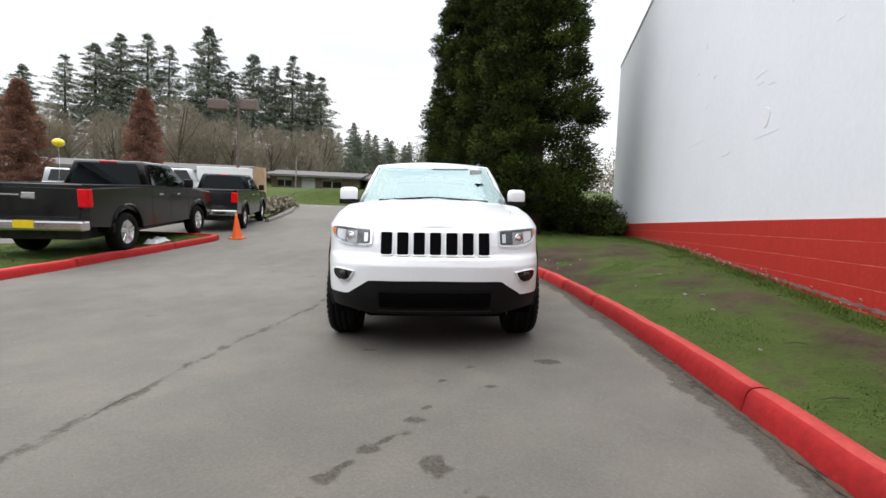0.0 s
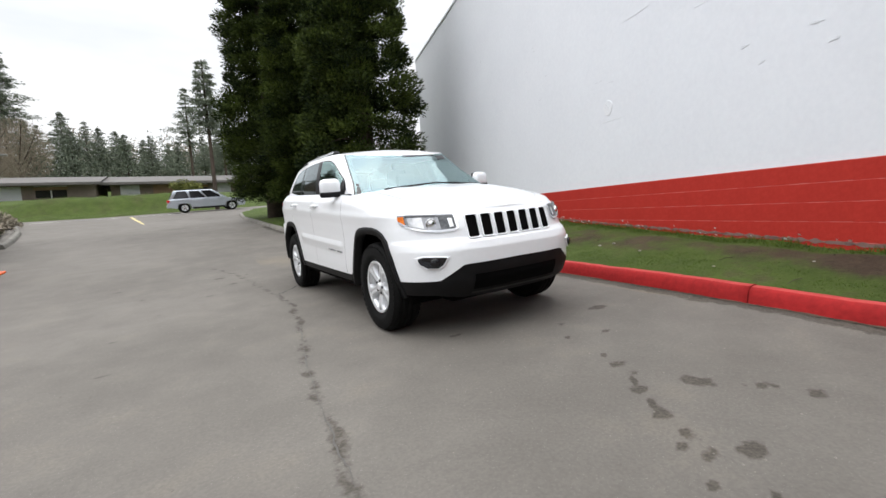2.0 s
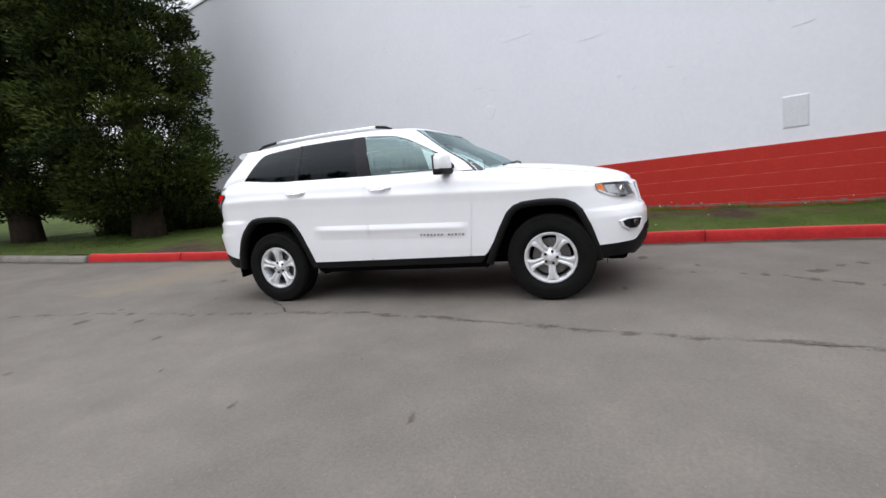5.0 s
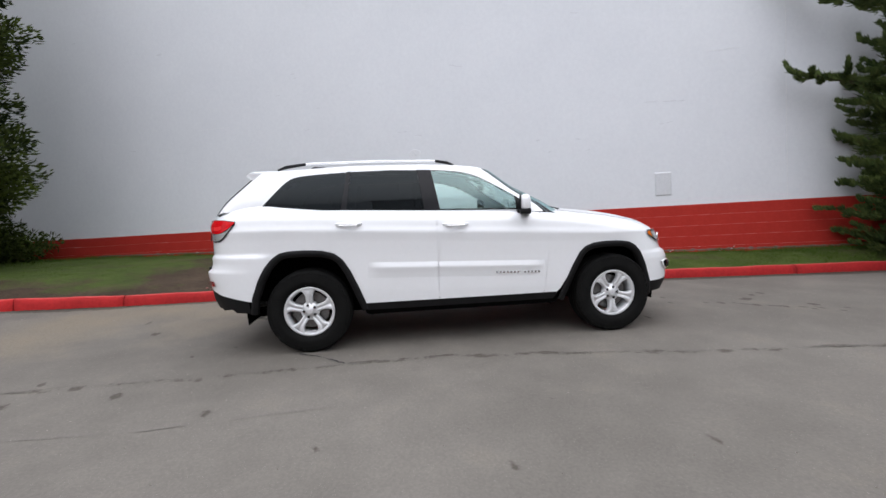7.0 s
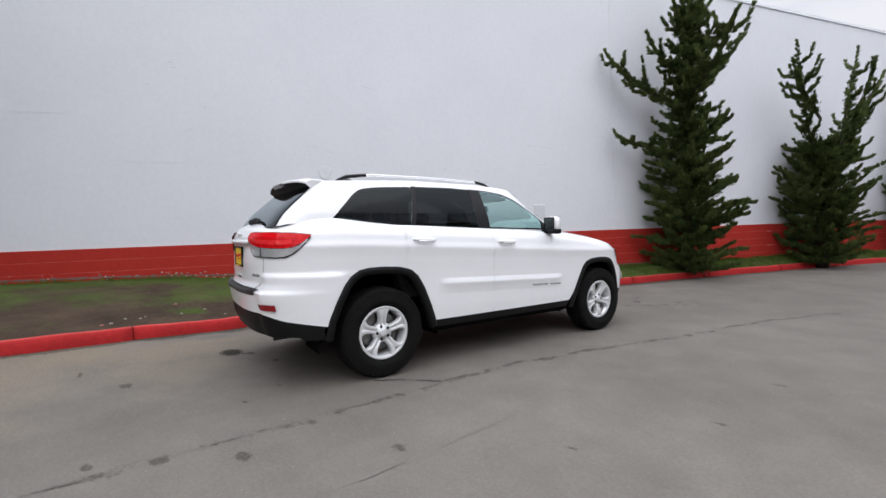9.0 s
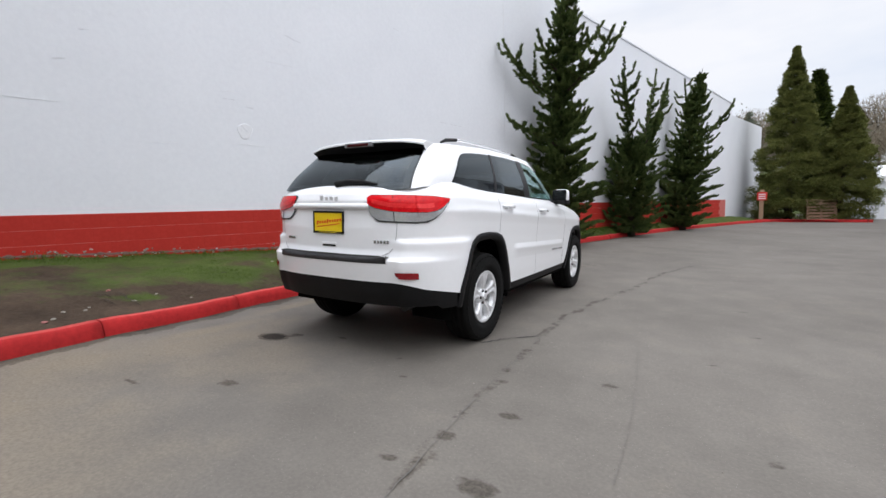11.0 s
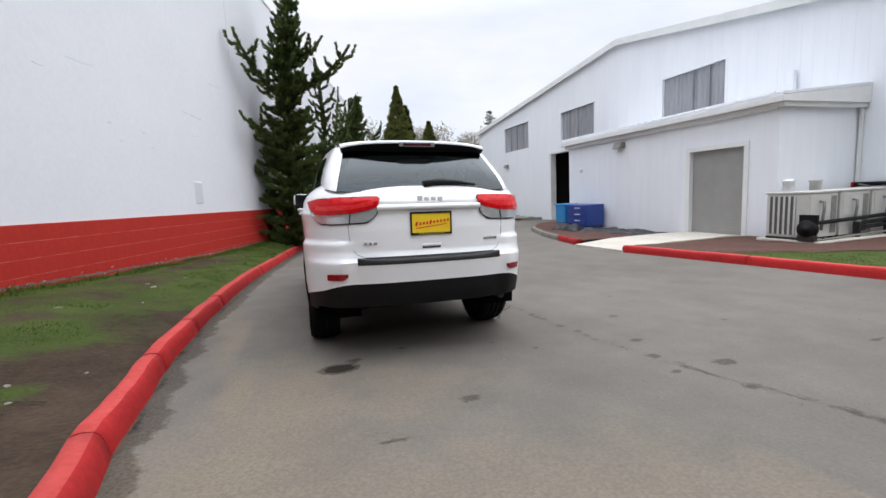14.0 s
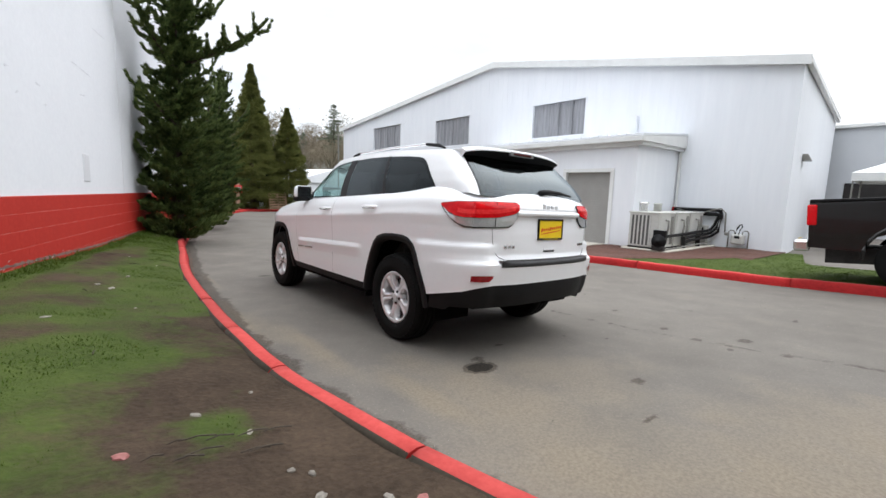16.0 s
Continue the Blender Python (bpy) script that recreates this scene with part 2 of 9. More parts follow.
def add_tube(bm, points, radius, sides=8, cap=True):
    """A round bar along points; radius may be a list."""
    pts = [Vector(p) for p in points]
    radii = radius if isinstance(radius, (list, tuple)) else [radius] * len(pts)
    rings = []
    for i, p in enumerate(pts):
        way = (pts[min(i + 1, len(pts) - 1)] - pts[max(i - 1, 0)]).normalized()
        side = way.cross(Vector((0, 0, 1)) if abs(way.z) < 0.95 else Vector((0, 1, 0))).normalized()
        up = side.cross(way)
        rings.append([bm.verts.new(p + radii[i] * (math.cos(a) * side + math.sin(a) * up)) for a in (2 * math.pi * k / sides for k in range(sides))])
    for r, s in zip(rings, rings[1:]):
        for k in range(sides):
            bm.faces.new((r[k], r[(k + 1) % sides], s[(k + 1) % sides], s[k]))
    if cap:
        bm.faces.new(rings[0][::-1])
        bm.faces.new(rings[-1])


def tube_bm(points, radius, sides=8):
    bm = bmesh.new()
    add_tube(bm, points, radius, sides)
    return bm


def add_lathe(bm, profile, sides=32, m=None):
    """Profile of (along, radius) turned round the x axis."""
    rings = []
    for a, r in profile:
        rings.append([bm.verts.new((a, r * math.cos(t), r * math.sin(t))) for t in (2 * math.pi * k / sides for k in range(sides))])
    for r, s in zip(rings, rings[1:]):
        for k in range(sides):
            bm.faces.new((r[k], s[k], s[(k + 1) % sides], r[(k + 1) % sides]))
    if m is not None:
        bmesh.ops.transform(bm, matrix=m, verts=[v for r in rings for v in r])
    return rings


def grid_bm(rows):
    """A sheet through rows of points."""
    bm = bmesh.new()
    vs = [[bm.verts.new(p) for p in row] for row in rows]
    for a, b in zip(vs, vs[1:]):
        for k in range(len(a) - 1):
            bm.faces.new((a[k], a[k + 1], b[k + 1], b[k]))
    return bm


def prism_bm(outline, x0, x1):
    """Outline of (y, z) drawn out along x."""
    bm = bmesh.new()
    a, b = [[bm.verts.new((x, y, z)) for y, z in outline] for x in (x0, x1)]
    bm.faces.new(a)
    bm.faces.new(b[::-1])
    for k in range(len(a)):
        j = (k + 1) % len(a)
        bm.faces.new((a[k], b[k], b[j], a[j]))
    return bm


def table(pairs):
    xs, ys = zip(*sorted(pairs))
    return lambda v: float(np.interp(v, xs, ys))


# ---- the lie of the land ----
ALONG = table([(-400, 12), (-200, 11), (-120, 7.5), (-95, 3.0), (-75, 0.2), (-60, -0.6), (-30, -0.36), (-12, -0.20), (-8, -0.165), (0, 0.0), (2.2, 0.05), (4.5, 0.19), (8, 0.476), (20, 1.46), (28, 2.12), (33, 2.45), (38, 3.9), (46, 4.8), (60, 5.6), (90, 9.0), (400, 30)])
ACROSS = table([(-400, -0.6), (-12, -0.19), (-6.8, -0.172), (0, 0.0), (6, 0.15), (12, 0.24), (400, 1.5)])
KERB_R = table([(-60, -9.5), (-36, -8.6), (-31, -7.4), (-28, -5.6), (-25, -4.15), (-21, -2.75), (-17.6, -1.5), (-13, -0.15), (-9.2, 0.80), (-7.2, 1.2), (-4.9, 1.48), (-3.6, 1.67), (-2.3, 1.81),
                (-1.1, 1.90), (0.5, 1.98), (1.8, 1.98), (3.3, 1.82), (5.5, 1.35), (7.8, 0.9), (10, 0.68), (13, 0.6), (18, 0.4), (22, 0.75), (25, 2.0), (27.5, 5.0), (29, 10)])
KERB_L = table([(-2.7, -5.92), (-1.2, -6.12), (0, -6.3), (2, -6.47), (3.6, -6.42), (5.2, -6.22), (7.2, -5.95)])
WALL_AT, WALL_WAY = Vector((4.235, 0, 0)), Vector((0.273, 0.962, 0)).normalized()
WALL_OUT = Vector((-WALL_WAY.y, WALL_WAY.x, 0))


def ground_z(x, y):
    return ALONG(y) + ACROSS(x)


def on_wall(s, z=0.0, out=0.0):
    return WALL_AT + WALL_WAY * s + WALL_OUT * out + Vector((0, 0, z))


WALL_FOOT = table([(-40, -0.25), (-28, -0.08), (-7.4, 0.20), (-5, 0.23), (-2, 0.37), (0, 0.47), (3.4, 0.66), (6, 0.72), (12, 0.82), (16, 1.1)])
WALL_RED_TOP = table([(-28, 0.94), (-7, 1.125), (0, 1.19), (14, 1.28)])


# ---- ground, road, kerbs ----
def sheet(name, xs_of, ys, nx, z_of, material, label, category="", wobble=0.0, cover=None):
    rows = []
    for y in ys:
        x0, x1 = xs_of(y)
        row = []
        for k in range(nx + 1):
            x = x0 + (x1 - x0) * k / nx
            row.append((x, y, z_of(x, y) + (wobble * noise.noise((x * 1.7, y * 1.7, 3.1)) if wobble else 0)))
        rows.append(row)
    ob = part(name, grid_bm(rows), material, None, smooth=True)
    if cover:
        att = ob.data.attributes.new("cover", "FLOAT", "POINT")
        att.data.foreach_set("value", [cover(v.co.x, v.co.y) for v in ob.data.vertices])
    return tagged(ob, label, category, kind="structure")


YS = [-600, -300, -150, -90] + [-60 + 1.0 * k for k in range(106)] + [46, 60, 90, 150, 300, 600]
sheet("ground", lambda y: (-600, 600), YS, 60, lambda x, y: ground_z(x, y) - 0.12, GRASS, "rough grassy earth around the lot", "ground", cover=lambda x, y: 0.75 + 0.2 * noise.noise((x * 0.1, y * 0.1, 0)))

# footprints, drips, dust: x, y, half width, half length, strength
DAMP = [(0.72, 2.36, 0.13, 0.1, 2.5), (0.6, 2.22, 0.07, 0.03, 1.9), (0.04, 3.22, 0.09, 0.05, 0.9), (-0.55, 2.22, 0.05, 0.03, 0.9), (-0.42, 2.17, 0.05, 0.02, 0.9), (-1.63, 2.65, 0.08, 0.05, 0.9), (-2.02, 1.89, 0.06, 0.05, 0.9), (-1.77, 3.32, 0.1, 0.06, 0.9), (0.55, 3.55, 0.12, 0.03, 0.7), 
        (-1.4, 2.22, 0.05, 0.04, 0.8), (0.35, 2.62, 0.03, 0.02, 1), (-1.55, 3.72, 0.09, 0.05, 0.8), (-3.4, 0.6, 0.1, 0.04, 0.8), (0.2, 2.05, 0.08, 0.04, 0.8), (-2.6, 1.1, 0.05, 0.03, 0.8), (-2.9, -1, 0.06, 0.03, 0.8), (-3.2, 3.4, 0.08, 0.05, 0.8), (-2.2, 4.3, 0.1, 0.05, 0.8), 
        (-0.8, 2.5, 0.04, 0.02, 0.7), (-1.46, 3.03, 0.06, 0.05, 1), (-1.34, 3.34, 0.05, 0.04, 0.9), (-2.83, 2.43, 0.05, 0.04, 0.8), (-1.79, 3.36, 0.09, 0.04, 1), (-2.93, 0.09, 0.05, 0.03, 0.9), (-2.26, -0.34, 0.03, 0.02, 0.8), (-0.11, -3.3, 0.07, 0.05, 1), (-0.17, -3.43, 0.048, 0.031, 1), 
        (-0.32, -3.58, 0.07, 0.046, 1), (-0.39, -3.69, 0.038, 0.028, 1), (-0.47, -3.81, 0.07, 0.05, 1), (-0.54, -3.95, 0.04, 0.03, 1), (-0.56, -4.02, 0.04, 0.03, 1), (-0.65, -4.01, 0.05, 0.03, 1), (-0.63, -4.11, 0.056, 0.035, 1), (-0.62, -4.17, 0.035, 0.025, 1), (-0.8, -4.21, 0.045, 0.03, 1), 
        (-0.7, -4.35, 0.035, 0.025, 1), (-0.03, -3.68, 0.07, 0.045, 1), (-0.01, -3.76, 0.075, 0.046, 1), (0.16, -3.95, 0.05, 0.03, 1), (0.19, -4.01, 0.04, 0.025, 1), (0.25, -4.15, 0.07, 0.05, 1), (0.08, -4.12, 0.035, 0.025, 1), (0.09, -3.88, 0.035, 0.025, 1), (-0.47, -4.18, 0.088, 0.055, 1), 
        (0.85, -2.37, 0.12, 0.06, 1), (-0.51, -2.11, 0.07, 0.03, 1), (-0.62, -2.8, 0.025, 0.022, 1), (0.35, -2.84, 0.06, 0.035, 1), (0.05, -2.74, 0.05, 0.03, 1), (0.25, -2.48, 0.06, 0.03, 1), (-0.05, -3.15, 0.03, 0.03, 1), (-0.25, -3.5, 0.035, 0.03, 1), (-0.43, -3.75, 0.03, 0.03, 1)]
DUST = [(1.15, 3.9, .75, 1.1, .62), (0.2, 4.3, 1.1, .7, .55), (0.6, 2.9, .8, .7, .42), (-0.9, 4.6, .9, .6, .42), (1.35, 2.6, .14, .6, .8), (1.25, 3.7, .25, .5, .8), (0.95, 3.3, .3, .25, .6), (1.55, 1.2, .09, .7, .7), (0.6, 4.3, .7, .6, .75), (1.0, 2.9, .45, .8, .6), (1.80, 0.2, .07, .9, .6), (0.9, 4.6, .3, .2, .8), (1.62, -2.2, .05, .6, .5), (0.2, 3.9, .35, .3, .45), (1.1, 2.0, .2, .4, .4)]



def paint_at(spots, x, y):
    return max((w * math.exp(-(((x - a) / rx) ** 2 + ((y - b) / ry) ** 2) ** (2.5 if w > 1.5 else 1.3)) for a, b, rx, ry, w in spots if abs(x - a) < 3 * rx and abs(y - b) < 3 * ry), default=0.0)


CRACK_X = table([(-5.2, -2.35), (-4.4, -2.1), (-3.89, -1.97), (-3.55, -1.85), (-2.83, -1.77), (-1.95, -1.65), (-1.2, -1.5), (-0.5, -1.37), (0.3, -1.27), (1.05, -1.29), (2.25, -1.34), (2.95, -1.43), (3.6, -1.52), (4.6, -1.8)])


def kerb_dirt(x, y):
    """Washed-up dirt along the foot of the kerb, wider here and narrower there."""
    if y > 13 or y < -14:
        return 0.0
    reach = 0.14 + 0.07 * noise.noise((y * 0.7, 0, 2)) + 0.07 * noise.noise((y * 3.0, 0, 6)) + 0.04 * noise.noise((y * 9.0, 0, 6))
    return 1.48 * min(1.0, max(0.0, (reach - (KERB_R(y) - x)) / 0.22 + 0.45))


def along_crack(x, y):
    """The crumbled, damp edges of the long crack."""
    if not -5.2 < y < 4.6 or abs(x + 1.6) > 1.1:
        return 0.0
    d = x - CRACK_X(y) - 0.05 * noise.noise((x * 2, y * 2.5, 1))
    return (0.55 + 0.55 * noise.noise((x * 7, y * 7, 3))) * math.exp(-(d / (0.065 + 0.04 * noise.noise((0, y * 3, 8)))) ** 2) * (0.85 if y > 1.05 else 1.0)


road_ys = sorted({round(-45 + 0.75 * k, 3) for k in range(44)} | {round(-12 + 0.3 * k, 3) for k in range(24)} | {round(-5 + 0.05 * k, 3) for k in range(200)} | {round(5 + 0.3 * k, 3) for k in range(24)} | {round(12.5 + 0.75 * k, 3) for k in range(28)})
road_xs = [-30 + 2.2 * k for k in range(10)] + [-8 + 0.3 * k for k in range(16)] + [-3.2 + 0.05 * k for k in range(96)]
rows = []
for y in road_ys:
    edge = KERB_R(y) + 0.05
    row = [min(x, edge - 0.3 + 0.0002 * k) for k, x in enumerate(road_xs)] + [edge - 0.26, edge - 0.22, edge - 0.18, edge - 0.14, edge - 0.09, edge - 0.04, edge]
    rows.append([(x, y, ground_z(x, y)) for x in row])
road = part("road", grid_bm(rows), ASPHALT, None, smooth=True)
tagged(road, "worn grey asphalt driveway with cracks and stains", "road", kind="structure")
near = [v.co for v in road.data.vertices]
for key, of in (("damp", lambda c: max(along_crack(c.x, c.y), paint_at(DAMP, c.x, c.y) if c.x > -4.2 and abs(c.y) < 5.2 else 0.0, kerb_dirt(c.x, c.y))),
                ("sand", lambda c: paint_at(DUST, c.x, c.y) if -1 < c.x and abs(c.y) < 6 else 0.0), ("chips", lambda c: 0.0)):
    att = road.data.attributes.new(key, "FLOAT", "POINT")
    att.data.foreach_set("value", [of(c) for c in near])


def kerb_run(name, label, path, material, length, width=0.19, height=0.15, side=1, back=None, top=None, cuts=None):
    """Kerb stones end to end along path (x, y); side: to which side of the path they lie."""
    owner = thing(name, label, "kerb", kind="structure")
    dense = []
    for (xa, ya), (xb, yb) in zip(path, path[1:]):
        n = max(1, int(math.hypot(xb - xa, yb - ya) / 0.12))
        dense += [(xa + (xb - xa) * k / n, ya + (yb - ya) * k / n) for k in range(n)]
    dense.append(path[-1])
    profile = [(-0.008, -0.08), (0.0, 0.0), (0.014, height * 0.45), (0.028, height * 0.78), (0.052, height * 0.95), (width * 0.6, height * 1.01), (width - 0.022, height * 0.97), (width, height * 0.80), (width, -0.08)]
    run, start, i = 0.0, 0, 0
    chunks = []
    for i in range(1, len(dense)):
        run += math.hypot(dense[i][0] - dense[i - 1][0], dense[i][1] - dense[i - 1][1])
        cut = any(dense[i][1] <= c < dense[i - 1][1] for c in cuts) if cuts else run >= length
        if cut or i == len(dense) - 1:
            chunks.append(dense[start:i + 1])
            start, run = i, 0.0
    for chunk in chunks:
        if len(chunk) < 2:
            continue
        rows = []
        tilt = random.uniform(-0.006, 0.006)
        for k, (x, y) in enumerate(chunk):
            xa, ya = chunk[max(k - 1, 0)]
            xb, yb = chunk[min(k + 1, len(chunk) - 1)]
            d = math.hypot(xb - xa, yb - ya)
            nx, ny = (yb - ya) / d * side, -(xb - xa) / d * side
            gap = 0.004 if k in (0, len(chunk) - 1) else 0
            sx, sy = (xb - xa) / d * gap * (1 if k == 0 else -1), (yb - ya) / d * gap * (1 if k == 0 else -1)
            z = ground_z(x, y)
            w = 0.008 * noise.noise((x * 3, y * 3, 0)) + 0.004 * noise.noise((x * 11, y * 11, 5))
            rows.append([(x + sx + nx * (a + w), y + sy + ny * (a + w), z + b + tilt + (w if b > 0 else 0)) for a, b in profile])
        bm = grid_bm(rows)
        bm.verts.ensure_lookup_table()
        n = len(profile)
        bm.faces.new(bm.verts[:n][::-1])
        bm.faces.new(bm.verts[len(bm.verts) - n:])
        ob = part("kerb_stone", bm, material, owner)
        for f in ob.data.polygons:
            f.use_smooth = len(f.vertices) == 4
        if top:
            ob.data.materials.append(top)
            ob.data.materials.append(back or material)
            for f in ob.data.polygons:
                first = min(v % n for v in f.vertices)
                if len(f.vertices) == 4 and first >= 4:
                    f.material_index = 1 if first < 6 else 2
    return owner


kerb_run("kerb_right", "red-painted concrete kerb along the grass verge", [(KERB_R(y) + float(np.interp(y, [-2, 1, 6, 7], [0.015, -0.02, -0.02, 0.0])), y) for y in [7.6 - 0.4 * k for k in range(97)]], RED_KERB, 2.6, width=0.165, height=0.145, side=-1, back=KERB_BACK, top=KERB_TOP, cuts=[5.6, 4.4, 3.2, 1.87, 0.88, -0.4, -3.2] + [-5.8 - 2.6 * k for k in range(10)])
kerb_run("kerb_north", "bare grey concrete kerb curving round the lawn", [(KERB_R(y), y) for y in [7.65 + 0.4 * k for k in range(53)]], GREY_KERB, 2.2, height=0.115, side=1)
kerb_run("kerb_left", "red-painted concrete kerb beside the grass strip", [(KERB_L(y), y) for y in [-2.7 + 0.4 * k for k in range(25)]] + [(-6.1, 7.35), (-6.6, 7.55), (-9.0, 7.6)], RED_KERB, 2.6, side=-1, top=KERB_TOP)


def verge_z(x, y):
    xk = KERB_R(y) + 0.16
    xw = WALL_AT.x + (y - WALL_AT.y) * WALL_WAY.x / WALL_WAY.y
    f = min(max((x - xk) / max(xw - xk, 0.3), 0), 1)
    lip = float(np.interp(y, [-5, -1, 1, 6, 8], [0.12, 0.12, 0.112, 0.112, 0.12]))
    return (ground_z(xk, y) + lip) * (1 - f) + WALL_FOOT(y / WALL_WAY.y) * f + 0.05 * math.sin(math.pi * f)


def wall_x(y):
    return WALL_AT.x + y * WALL_WAY.x / WALL_WAY.y


def verge_cover(x, y):
    """How much grass grows on the verge: bare mud by the kerb where people step, grass by the wall."""
    xk, xw = KERB_R(y), wall_x(y)
    f = min(max((x - xk) / max(xw - xk, 0.3), 0), 1)
    v = 0.38 + 0.5 * noise.noise((x * 0.9, y * 0.8, 7.7)) + 0.45 * noise.noise((x * 2.6, y * 2.6, 2.2)) + 0.22 * noise.noise((x * 6.5, y * 6.5, 4.4))
    if f > 0.8:
        v += 0.45
    if y > 6.8:
        v += 0.45
    elif y > 0.3:
        v += float(np.interp(f, [0, 0.18, 0.34, 0.6, 0.75], [-0.55, -0.12, 0.30, 0.28, 0.28])) - float(np.interp(y, [2.2, 3.2, 4.2, 5.2], [0.0, 0.35, 0.30, -0.10]))
    elif y > -5.2:
        v += float(np.interp(f, [0, 0.2, 0.38, 0.48, 0.66, 0.78, 0.85], [0.26, 0.35, 0.26, -0.06, -0.08, 0.15, 0.3]))
    else:
        v += 0.45
    for cx, cy, r, a in ((2.52, 2.60, 0.28, 0.9), (3.01, 1.21, 0.4, 0.7), (3.22, -0.67, 0.6, 0.4), (2.75, -2.1, 0.6, 0.3), (2.94, 0.26, 0.3, 0.5), (3.28, 0.70, 0.45, -0.6), (3.15, 2.1, 0.5, -0.35), (3.23, 1.5, 0.3, 0.3), (2.66, 1.97, 0.5, -0.6), (2.68, 0.74, 0.5, -0.45), (3.5, -3.4, 0.8, -0.7), (2.82, 2.52, 0.35, -0.6)):
        v += a * max(0.0, 1 - math.hypot(x - cx, y - cy) / r)
    return v


sheet("verge", lambda y: (KERB_R(y) + 0.115, wall_x(y) + 0.05), [-27.5 + 0.15 * k for k in range(276)], 26, verge_z, GRASS, "grass verge with bare muddy patches below the wall", "grass", wobble=0.035, cover=verge_cover)
LAWN_YS = [13.85 + 0.3 * k for k in range(45)]
def lawn_z(x, y):
    """The lawn, meeting the verge without a step."""
    f = min(1.0, max(0.0, (y - 13.8) / 3.0))
    return (1 - f) * verge_z(x, y) + f * (ground_z(x, y) + 0.12 + 0.02 * min(x - KERB_R(y), 8))


sheet("lawn", lambda y: (KERB_R(y) + 0.16, 40), LAWN_YS, 40, lawn_z, GRASS, "green lawn below the tall conifers", "grass", wobble=0.05, cover=lambda x, y: 0.95)
BED_X = table([(-3, -12.3), (1.6, -12.3), (2.2, -9.6), (7.4, -9.2)])
sheet("grass_strip", lambda y: (BED_X(y), KERB_L(y) - 0.13), [-2.65 + 0.25 * k for k in range(41)], 20, lambda x, y: ground_z(x, y) + 0.12, GRASS, "grass strip beside the driveway", "grass", wobble=0.03, cover=lambda x, y: 1.15)

# ---- the long white wall ----
hall = thing("wall_east", "long white-painted block wall with a red band below", "wall", kind="structure")


def wall_piece(name, s0, s1, z0_of, z1_of, out0, out1, material, step=0.5):
    ns = max(2, int((s1 - s0) / step))
    ss = [s0 + (s1 - s0) * k / ns for k in range(ns + 1)]
    ring = []
    for s in ss:
        ring.append([on_wall(s, z0_of(s), out0), on_wall(s, z1_of(s), out0), on_wall(s, z1_of(s), out1), on_wall(s, z0_of(s), out1), on_wall(s, z0_of(s), out0)])
    bm = grid_bm(ring)
    bmesh.ops.remove_doubles(bm, verts=bm.verts[:], dist=1e-5)
    bmesh.ops.holes_fill(bm, edges=[e for e in bm.edges if e.is_boundary])
    return part(name, bm, material, hall)


WALL_TOP = lambda s: 7.62 + 0.033 * s
wall_piece("white_face", -28.6, 14, WALL_RED_TOP, WALL_TOP, 0.0, -0.4, WALL_WHITE)
wall_piece("red_band", -27.9, 14, lambda s: WALL_FOOT(s) - 0.5, WALL_RED_TOP, 0.0145, -0.4, MORTAR)
wall_piece("white_face", -36.5, -28.6, lambda s: WALL_FOOT(s) - 0.5, lambda s: 6.05, -0.05, -0.4, WALL_WHITE)
wall_piece("white_face", -28.6, -27.9, lambda s: WALL_FOOT(s) - 0.5, WALL_RED_TOP, 0.0, -0.4, WALL_WHITE)
wall_piece("coping", -28.7, 14.05, lambda s: WALL_TOP(s), lambda s: WALL_TOP(s) + 0.07, 0.03, -0.45, METAL_WHITE)

# the hall behind the wall: its roof, set below the coping, and its other sides
inner = [on_wall(s, WALL_TOP(s) - 0.25, out) for s, out in ((-28.5, -0.4), (13.9, -0.4), (13.9, -24), (-28.5, -24))]
part("roof", (lambda b: (b.faces.new([b.verts.new(p) for p in inner]), b)[1])(bmesh.new()), HALL_ROOF, hall, "flat grey felt roof")
for (sa, oa), (sb, ob) in (((13.6, -0.4), (13.6, -24)), ((-28.5, -24), (14, -24)), ((-28.3, -0.4), (-28.3, -24))):
    a, b = on_wall(sa, 0, oa), on_wall(sb, 0, ob)
    side = (b - a).normalized().cross(Vector((0, 0, 1))) * 0.2
    top_a, top_b = WALL_TOP(sa), WALL_TOP(sb)
    bm = bmesh.new()
    ring = [bm.verts.new(p) for p in (a, b, b + side, a + side)]
    cap = [bm.verts.new((v.co.x, v.co.y, z)) for v, z in zip(ring, (top_a, top_b, top_b, top_a))]
    bm.faces.new(cap)
    for k in range(4):
        bm.faces.new((ring[k], ring[(k + 1) % 4], cap[(k + 1) % 4], cap[k]))
    part("far_side", bm, WALL_WHITE, hall)


